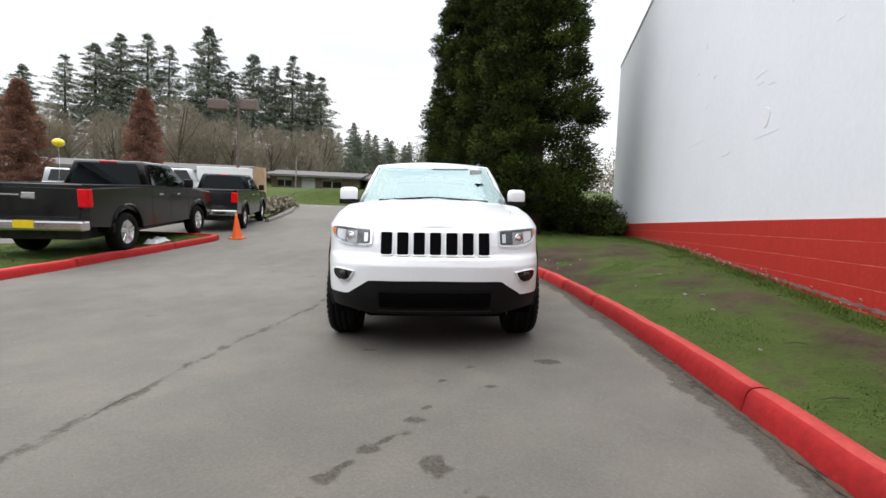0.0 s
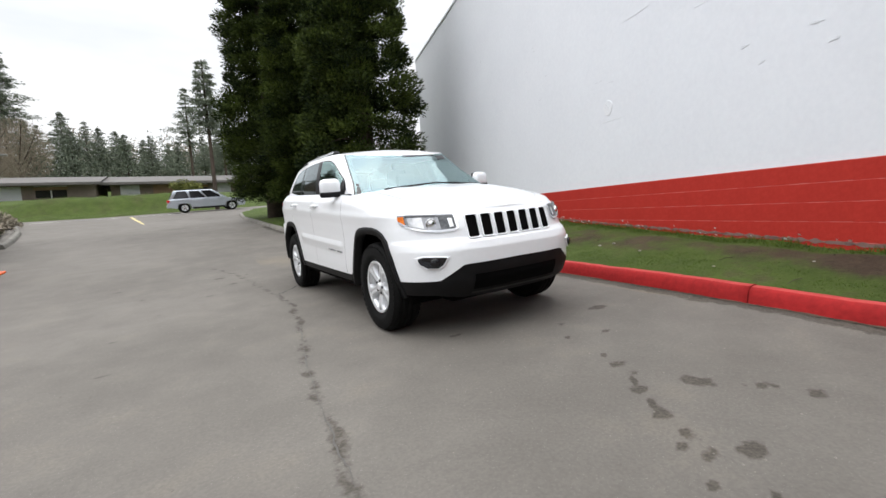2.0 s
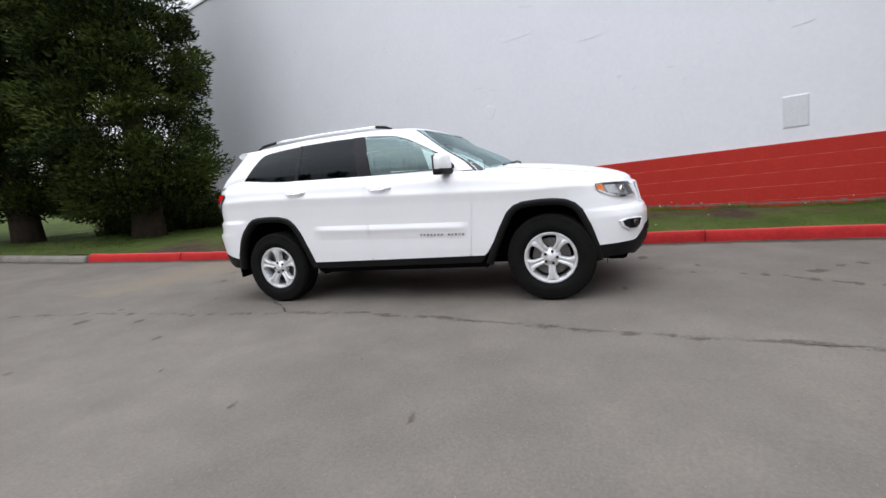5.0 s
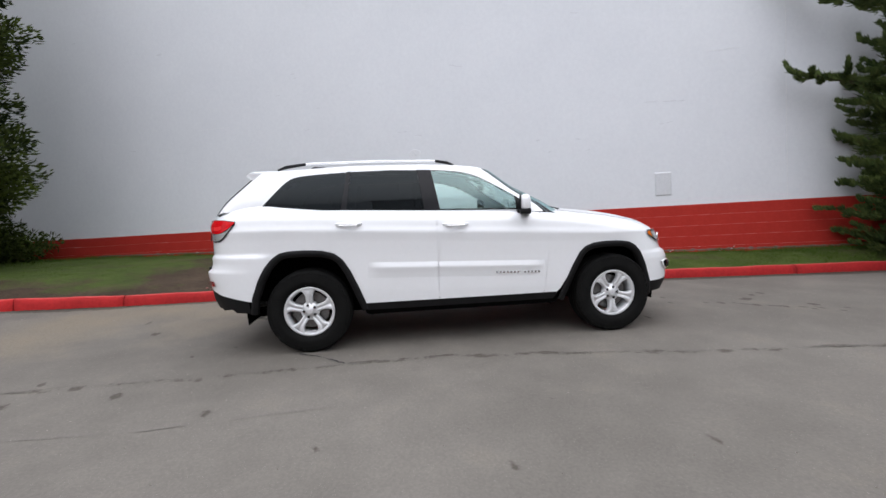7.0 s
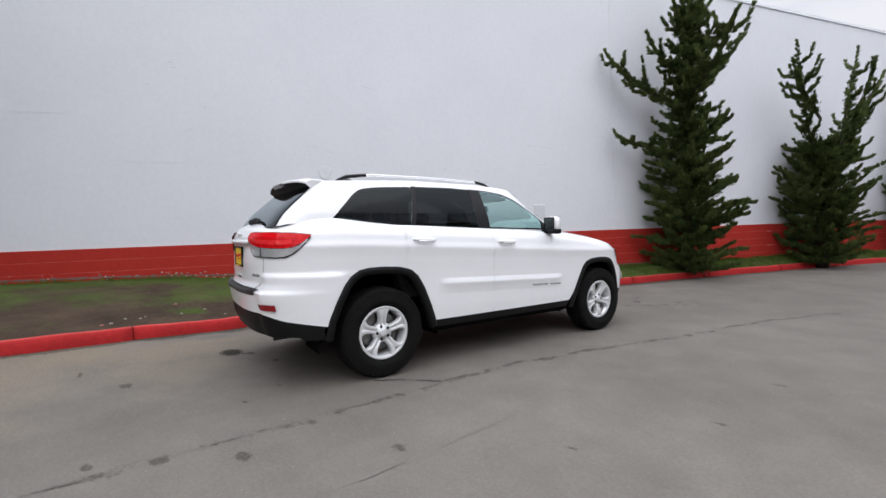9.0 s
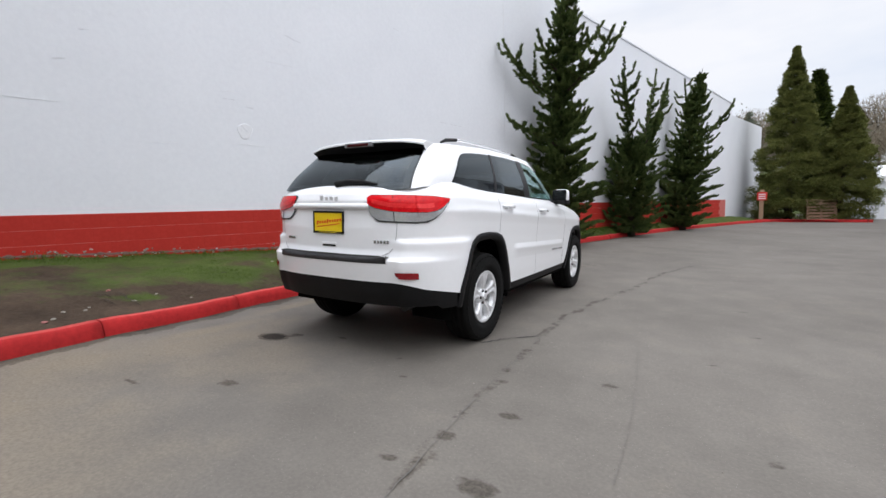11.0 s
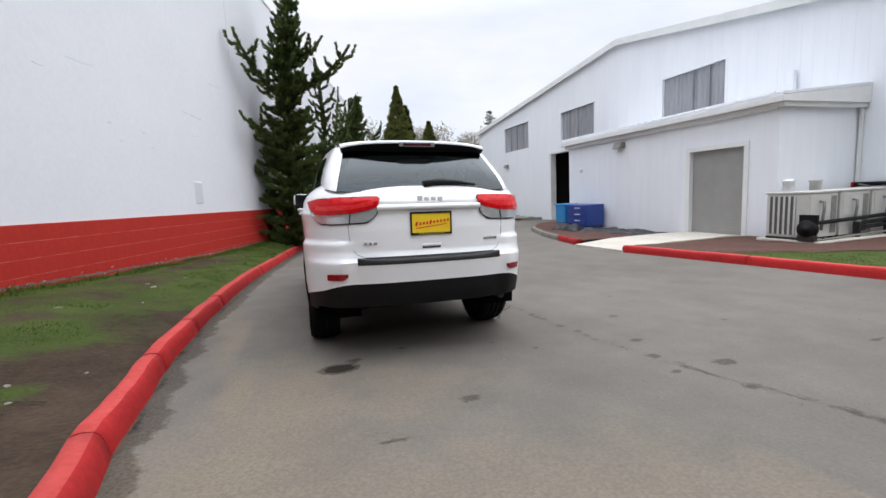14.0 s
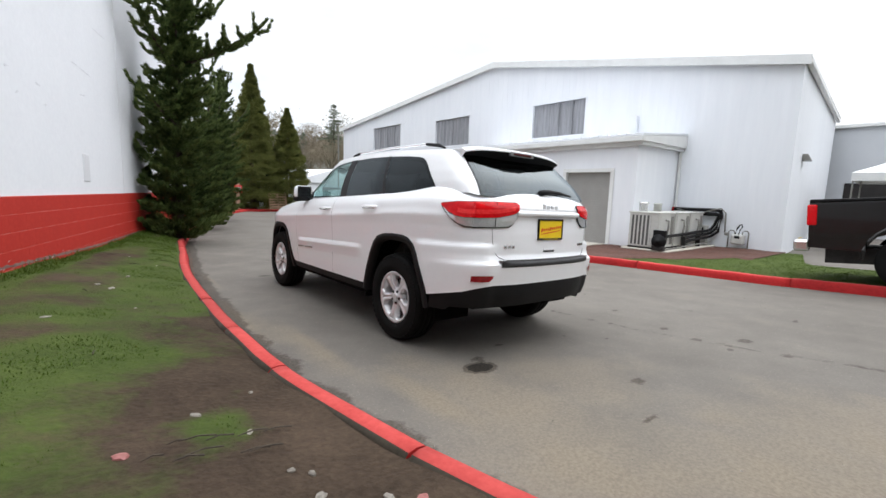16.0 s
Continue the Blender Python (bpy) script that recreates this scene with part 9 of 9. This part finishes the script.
for k in range(7):
    part("board", box_bm(-0.75, 0.75, -0.03, 0.0, 0.05 + 0.19 * k, 0.18 + 0.19 * k, 0.006), TAN, stack)
for x in (-0.7, 0.0, 0.7):
    part("bearer", box_bm(x - 0.05, x + 0.05, -0.13, -0.03, 0.0, 1.35, 0.006), TAN, stack)
kerb_run("kerb_bend", "red-painted kerb round the bend by the cypresses", [(-5.0, -28.0), (-6.2, -28.5), (-8.0, -28.6), (-10.4, -28.4)], RED_KERB, 2.6, side=-1, top=KERB_TOP)
sheet("bend_bed", lambda y: (-10.6, KERB_R(-27) + 1.5), [-34 + 0.5 * k for k in range(12)], 10, lambda x, y: ground_z(x, y) + 0.11, GRASS, "bare ground under the cypresses", "ground", 0.04, cover=lambda x, y: 0.3)


# ---- canopy beside the shed ----
tent = thing("canopy_tent", "white canopy tent on thin posts in the lot", "tent", pose(-17.7, 3.3, ground_z(-17.7, 3.3), 0, 0, 4))
drop = ground_z(-17.7, 3.3)
bm = bmesh.new()
low = [bm.verts.new(p) for p in ((-1.6, -1.6, 2.12 - drop), (1.6, -1.6, 2.12 - drop), (1.6, 1.6, 2.12 - drop), (-1.6, 1.6, 2.12 - drop))]
eave = [bm.verts.new((v.co.x, v.co.y, 2.38 - drop)) for v in low]
peak = bm.verts.new((0, 0, 3.1 - drop))
for k in range(4):
    bm.faces.new((low[k], low[(k + 1) % 4], eave[(k + 1) % 4], eave[k]))
    bm.faces.new((eave[k], eave[(k + 1) % 4], peak))
part("canopy", bm, TRIM_WHITE, tent)
for x in (-1.55, 1.55):
    for y in (-1.55, 1.55):
        part("post", tube_bm([(x, y, 0), (x, y, 2.3 - drop)], 0.025, 6), LAMP_GREY, tent)

def lump(name, label, x, y, z, sx, sy, sz, material, seed, group):
    bm = bmesh.new()
    bmesh.ops.create_icosphere(bm, subdivisions=2, radius=1)
    for v in bm.verts:
        v.co *= 1 + 0.35 * noise.noise(v.co * 1.6 + Vector((seed, 0, 0)))
        v.co = Vector((v.co.x * sx, v.co.y * sy, max(v.co.z, -0.4) * sz))
    bmesh.ops.recalc_face_normals(bm, faces=bm.faces[:])
    me = bpy.data.meshes.new(name)
    bm.to_mesh(me)
    bm.free()
    me.materials.append(material)
    ob = new(name, me)
    ob.matrix_world = pose(x, y, z + 0.35 * sz, 0, 0, 47 * seed)
    return tagged(ob, label, "stone" if "stone" in name else "rubble" if "rubble" in name else "litter", group)


# ---- the shed's far corner ----
mast = thing("corner_mast", "grey pipe mast with a white flood lamp at the shed corner", "lamp", pose(-12.05, -26.75, ground_z(-12, -26.7)))
part("mast_pipe", tube_bm([(0, 0, -0.1), (0, 0, 5.9)], 0.06, 8), LAMP_GREY, mast)
part("lamp_head", box_bm(-0.05, 0.30, -0.12, 0.16, 3.35, 3.52, 0.03), TRIM_WHITE, mast)
for k, (x, y, r) in enumerate(((-11.2, -25.6, 0.30), (-11.5, -24.6, 0.22), (-11.3, -21.3, 0.25), (-11.6, -20.2, 0.18))):
    lump("rubble", "dark rubble and weeds heaped along the shed wall", x, y, ground_z(x, y) + 0.12, r * 1.6, r, r * 0.8, LAMP_GREY if k % 2 else BARK, k + 60, "rubble along the shed")

# ---- grass blades on the verge, the lawn and the strip ----
BLADE = leafy("grass_blades", (0.042, 0.074, 0.012), (0.094, 0.142, 0.026), 0.85)


def blades(name, label, n, ys, span, z_of, cover, seed, tall):
    rng = np.random.default_rng(seed)
    keep = []
    for u, w in zip(rng.random(n), rng.random(n)):
        y = ys[0] + (ys[1] - ys[0]) * u
        x0, x1 = span(y)
        x = x0 + (x1 - x0) * w
        c = cover(x, y) + 0.45 * noise.noise((x * 5.0, y * 5.0, 0.0))
        if c > 0.12 + 0.8 * rng.random():
            keep.append((x, y, z_of(x, y) - 0.012, min(1.0, 0.25 + 0.75 * max(0.0, c - 0.15))))
    a = np.array(keep)
    way = rng.normal(size=(len(a), 3)) * 0.75 + np.array([0, 0, 0.8])
    ob = leaf_mesh(name, a[:, :3], way, a[:, 3] * rng.uniform(tall * 0.5, tall * 1.3, len(a)), 0.0034, BLADE, None, seed)
    return tagged(ob, label, "grass", kind="stuff")


verge_top = lambda x, y: verge_z(x, y) + 0.035 * noise.noise((x * 1.7, y * 1.7, 3.1))
blades("grass", "short green grass growing on the verge", 240000, (-6.5, 7.8), lambda y: (KERB_R(y) + 0.2, wall_x(y)), verge_top, verge_cover, 81, 0.026)
blades("grass", "taller grass tufts along the foot of the wall", 14000, (-9.0, 8.0), lambda y: (wall_x(y) - 0.3, wall_x(y) - 0.01), verge_top, lambda x, y: 0.62 + 0.4 * noise.noise((x * 2, y * 2, 5)), 82, 0.13)
blades("grass", "grass along the kerb towards the junipers", 30000, (-16, -6.5), lambda y: (KERB_R(y) + 0.2, wall_x(y)), verge_top, verge_cover, 83, 0.09)
blades("grass", "grass under the tall conifers", 22000, (7.8, 13.8), lambda y: (KERB_R(y) + 0.2, wall_x(y)), verge_top, verge_cover, 84, 0.09)
blades("grass", "green grass on the strip beside the driveway", 90000, (-2.6, 7.3), lambda y: (BED_X(y), KERB_L(y) - 0.15), lambda x, y: ground_z(x, y) + 0.12 + 0.03 * noise.noise((x * 1.7, y * 1.7, 3.1)), lambda x, y: 0.8 if y > 1.2 or x > MULCH_EDGE(y) else -1.0, 85, 0.042)

bank_z = lambda x, y: ground_z(x, y) + 0.05 - 0.3 * max(0.0, 1 - (y - 31.6) / 0.4) + 0.95 * math.exp(-((y - 34.8) / 1.5) ** 2) * min(1, max(0, (x + 13) / 3), max(0, (1.2 - x) / 1.5)) + 0.12 * noise.noise((x * 1.7, y * 1.7, 3.1))
blades("grass", "rough tufts on the bank before the shops", 16000, (31.8, 37.0), lambda y: (-12.8, 1.0), bank_z, lambda x, y: 0.7, 86, 0.28)

# ---- bits lying on the verge and the road ----
PALE_STONE = surface("pale_stone", (0.17, 0.155, 0.13), (0.31, 0.285, 0.25), 0.9, scale=20, fine=90, bump=0.3, vary=0.2)
LITTER_RED = surface("faded_red_wrapper", (0.24, 0.08, 0.07), (0.34, 0.13, 0.12), 0.6, scale=20)


STONES = [(2.91, -1.0, .07, .04, .03), (2.62, -1.6, .06, .04, .03), (2.23, -2.68, .04, .03, .02), (2.60, 2.41, .07, .035, .02), (3.22, 0.45, .09, .035, .02), (2.80, -0.85, .09, .06, .03), (2.34, 3.14, .045, .03, .025), (2.40, 3.09, .035, .03, .02),
          (2.37, 3.29, .05, .04, .03), (2.44, 2.70, .06, .03, .02), (2.18, 3.42, .05, .035, .03), (2.30, 2.2, .03, .03, .02), (2.66, 0.0, .035, .025, .02), (3.4, -3.0, .04, .03, .02), (2.5, -3.4, .03, .03, .02)]
WRAPPERS = [(2.89, 2.74), (2.10, 3.50)]
for k, (x, y, sx, sy, sz) in enumerate(STONES):
    lump("stone", "small pale stone lying in the grass", x, y, verge_top(x, y), sx * 0.42, sy * 0.42, sz * 0.42, PALE_STONE, k, "stones on the verge")
for k, (x, y) in enumerate(WRAPPERS):
    lump("wrapper", "crumpled faded red wrapper in the mud", x, y, verge_top(x, y), 0.03, 0.02, 0.012, LITTER_RED, k + 30, "wrappers in the mud")
rng = random.Random(5)
TWIG = surface("dead_stalk", (0.022, 0.017, 0.012), (0.06, 0.045, 0.032), 0.9, scale=20)
# the first ten, nearly parallel, stand for a dark ridged grate; the others are stalks
for k in range(20):
    x, y = 2.58 + rng.uniform(-0.25, 0.25), 2.80 + rng.uniform(-0.12, 0.12)
    if k > 9:
        y = rng.uniform(-3.5, 5.5)
        x = KERB_R(y) + 0.3 + rng.random() * (wall_x(y) - KERB_R(y) - 0.5)
    a, n = rng.uniform(-0.12, 0.12) + (0.2 if k < 10 else 2 * k), rng.uniform(0.06, 0.15)
    ends = [(x + n * t * math.cos(a), y + n * t * math.sin(a)) for t in (-0.5, 0.0, 0.5)]
    ob = part("twig", tube_bm([(px, py, verge_top(px, py) + 0.015 + 0.01 * (i == 1)) for i, (px, py) in enumerate(ends)], [0.004, 0.0035, 0.002], 5), TWIG, None)
    tagged(ob, "thin dark brown rod lying on the mud", "twig", "dead stalks on the verge")
# grit on the asphalt
rng = np.random.default_rng(90)
n = 1300
gx, gy = rng.uniform(-4.5, 1.9, n), rng.uniform(-5.5, 6.5, n)
inside = gx < np.array([KERB_R(v) for v in gy]) - 0.06
gx, gy = gx[inside], gy[inside]
gz = np.array([ground_z(x, y) for x, y in zip(gx, gy)])
size = 0.0025 + 0.005 * rng.random(len(gx)) ** 3
tetra = np.array([(-1, -1, 0), (1.2, -0.6, 0), (0.1, 1.1, 0), (0.1, -0.1, 0.9)])
verts = (np.stack([gx, gy, gz], 1)[:, None, :] + tetra[None] * size[:, None, None]).reshape(-1, 3)
faces = [(4 * k + a, 4 * k + b, 4 * k + c) for k in range(len(gx)) for a, b, c in ((0, 1, 3), (1, 2, 3), (2, 0, 3))]
tagged(from_arrays("road_grit", verts.tolist(), faces, PALE_STONE), "pale grit scattered on the asphalt", "grit", kind="stuff")

# ---- the wall's blocks and marks ----
PEEL = surface("flaked_wall_paint", (0.59, 0.60, 0.63), (0.67, 0.68, 0.71), 0.85, scale=20, fine=80, amount=0.9)
PATCH = surface("pale_wall_patch", (0.68, 0.69, 0.715), (0.755, 0.765, 0.785), 0.7, scale=6, fine=40)
COVER_GREY = surface("cover_plate_grey", (0.57, 0.58, 0.605), (0.63, 0.64, 0.665), 0.6, scale=5, fine=40)
FLAKE = surface("white_paint_flakes", (0.60, 0.60, 0.60), (0.75, 0.75, 0.75), 0.8, scale=20)


def on_face(s, z, out):
    p = on_wall(s, z, out)
    return (p.x, p.y, p.z)


def wall_ribbon(name, s0, z0, s1, z1, thick, material, seed, out=0.0045, label=""):
    """An uneven raised seam or flaked line on the white face."""
    n = max(4, int(math.hypot(s1 - s0, z1 - z0) / 0.03))
    rows = []
    for k in range(n + 1):
        t = k / n
        s, z = s0 + (s1 - s0) * t, z0 + (z1 - z0) * t + 0.012 * noise.noise((t * n * 0.25, seed, 0))
        w = thick * max(0.15, (0.6 + 0.9 * noise.noise((t * n * 0.4, seed, 5)))) * min(1, 6 * t + 0.1, 6 * (1 - t) + 0.1)
        rows.append([on_face(s, z - w / 2, 0.0), on_face(s, z - w / 2, out), on_face(s, z + w / 2, out), on_face(s, z + w / 2, 0.0)])
    return part(name, grid_bm(rows), material, hall, label)


for k, (s0, z0, s1, z1, th) in enumerate(((-0.78, 4.27, -1.08, 4.20, .03), (-4.48, 3.13, -4.75, 3.14, .022), (-4.82, 3.12, -5.26, 3.10, .022), (-4.75, 2.70, -5.02, 2.74, .02), (-2.44, 2.60, -2.56, 2.61, .03), (-2.66, 2.34, -2.74, 2.37, .04), (-3.20, 2.57, -3.34, 2.55, .03),
                                          (-3.38, 2.32, -3.48, 2.34, .04), (2.55, 4.48, 2.66, 4.47, .03), (5.85, 5.25, 5.72, 5.28, .05), (2.60, 4.38, 2.50, 4.39, .03), (3.05, 4.05, 2.93, 4.07, .03), (6.80, 3.19, 6.62, 3.18, .03), (0.02, 2.93, -0.15, 2.92, .025),
                                          (1.98, 3.71, 2.12, 3.70, .03), (2.28, 3.28, 2.42, 3.26, .03), (0.15, 3.02, 0.36, 3.03, .02), (0.42, 3.14, 0.10, 3.15, .014), (1.05, 2.26, 1.50, 2.24, .014), (-1.30, 3.14, -1.46, 3.12, .018), (-3.20, 4.97, -3.36, 4.95, .03), (8.05, 5.78, 7.92, 5.78, .04),
                                          (0.30, 2.30, -0.35, 2.29, .010), (2.4, 2.70, 3.4, 2.71, .010), (-1.8, 3.35, -2.3, 3.36, .012), (-5.6, 3.95, -6.2, 3.96, .014), (-0.4, 3.75, -1.0, 3.76, .010), (4.2, 3.5, 5.0, 3.5, .012))):
    wall_ribbon("paint_flake", s0, z0, s1, z1, th, PEEL if th > 0.018 else PATCH, k)
# joint, small cover, round patch
bm = bmesh.new()
for a, b, c, d in ((-6.938, -6.922, 1.15, 7.36),):
    vs = [bm.verts.new(on_face(s, z, o)) for o in (0.0, 0.006) for s, z in ((a, c), (b, c), (b, d), (a, d))]
    for f in ((0, 1, 5, 4), (1, 2, 6, 5), (2, 3, 7, 6), (3, 0, 4, 7), (4, 5, 6, 7)):
        bm.faces.new([vs[i] for i in f])
part("wall_joint", bm, PATCH, hall)
WALL_M = Matrix.Translation(on_wall(0)) @ Matrix((WALL_WAY, Vector((0, 0, 1)), WALL_OUT * -1)).transposed().to_4x4()
cover_plate = part("cover_plate", box_bm(-4.94, -4.64, 1.345, 1.79, -0.012, 0.03, 0.02, WALL_M), COVER_GREY, hall, "grey-painted cover plate low on the wall")
part("plate_rim", box_bm(-4.952, -4.628, 1.333, 1.802, -0.005, 0.03, 0.018, WALL_M), WALL_WHITE, cover_plate)
bm = bmesh.new()
ring = [(0.03 + 0.115 * math.cos(a) * (1 + 0.15 * math.sin(3 * a)), 2.52 + 0.125 * math.sin(a)) for a in (2 * math.pi * k / 20 for k in range(20))]
face = [bm.verts.new(on_face(s, z, 0.008)) for s, z in ring]
back = [bm.verts.new(on_face(0.03 + (s - 0.03) * 1.06, 2.52 + (z - 2.52) * 1.06, 0.0)) for s, z in ring]
bm.faces.new(face)
for k in range(20):
    bm.faces.new((back[k], back[(k + 1) % 20], face[(k + 1) % 20], face[k]))
round_patch = part("round_patch", bm, PATCH, hall, "round filled patch on the wall")
wall_ribbon("paint_flake", 0.10, 2.62, -0.02, 2.50, 0.03, PEEL, 60, 0.012)
FOOTING = surface("scuffed_footing", (0.13, 0.070, 0.060), (0.26, 0.16, 0.14), 0.9, scale=7, fine=50, amount=1.1, bump=0.3)
for k in range(22):
    s0 = -8.0 + 0.72 * k
    wall_ribbon("bare_footing", s0, WALL_FOOT(s0) + 0.045, s0 + 0.9, WALL_FOOT(s0 + 0.9) + 0.045, 0.055, FOOTING, 100 + k, 0.020)
# white flakes and rubble along the foot
rng = np.random.default_rng(91)
verts, faces = [], []
for k in range(90):
    s = rng.choice([rng.uniform(0.6, 3.8), rng.uniform(-6.5, 6.0)])
    z, r = WALL_FOOT(s) + rng.uniform(-0.02, 0.10) ** 1, rng.uniform(0.006, 0.026)
    o = rng.uniform(0.015, 0.14)
    b = len(verts)
    for j in range(5):
        a = 2 * math.pi * j / 5 + rng.random()
        verts.append(on_face(s + r * math.cos(a), z + 0.02 + r * 0.6 * math.sin(a), o + 0.01 * math.sin(a)))
    verts.append(on_face(s, z + 0.03, o + 0.012))
    faces += [(b + j, b + (j + 1) % 5, b + 5) for j in range(5)]
tagged(from_arrays("paint_flakes", verts, faces, FLAKE), "white flaked paint and rubble at the wall's foot", "debris", kind="stuff")


def block_mesh(name, w, h):
    bm = bmesh.new()
    e, f = 0.003, 0.0006
    vs = [bm.verts.new((s, z, o)) for o, i, j in ((-0.004, 0.0, 0.0), (0.009, 0.0, 0.0), (0.011, f, e)) for s, z in ((i, j), (w - i, j), (w - i, h - j), (i, h - j))]
    for r in (0, 4):
        for k in range(4):
            bm.faces.new((vs[r + k], vs[r + (k + 1) % 4], vs[r + 4 + (k + 1) % 4], vs[r + 4 + k]))
    bm.faces.new(vs[8:])
    bmesh.ops.recalc_face_normals(bm, faces=bm.faces[:])
    me = bpy.data.meshes.new(name)
    bm.to_mesh(me)
    bm.free()
    me.materials.append(WALL_BLOCK)
    return me


WALL_BLOCK = surface("red_block_paint", (0.35, 0.024, 0.017), (0.46, 0.038, 0.026), 0.75, scale=2.0, fine=25, amount=0.9, bump=0.2, vary=0.015, spec=0.15)
brick = block_mesh("block", 0.3999, 0.1952)
COURSE = Matrix((WALL_WAY, Vector((0, 0, 1)), WALL_OUT)).transposed().to_4x4()
s_run = -10.0
while s_run < 5.9:
    for k in range(5):
        s = s_run + (0.2 if k % 2 else 0.0)
        z = WALL_RED_TOP(s + 0.2) - 0.2 * (k + 1) + 0.002 * noise.noise((s, k, 0))
        if z + 0.2 > WALL_FOOT(s) - 0.02:
            ob = new("block", brick)
            ob.matrix_world = Matrix.Translation(on_wall(s, z, 0.006)) @ COURSE
            ob.parent = hall
    s_run += 0.4
long = block_mesh("block", 2.3995, 0.1948)
for s0, s1 in ((-26.8, -10.2), (6.0, 13.0)):
    s = s0
    while s < s1 - 0.1:
        for k in range(5):
            z = WALL_RED_TOP(s + 1.2) - 0.2 * (k + 1)
            if z + 0.2 > WALL_FOOT(s + 1.2) - 0.05 and s + 0.2 < 13.0:
                ob = new("block_course", long)
                ob.matrix_world = Matrix.Translation(on_wall(s + (0.2 if k % 2 else 0.0), z, 0.006)) @ COURSE
                ob.parent = hall
        s += 2.4
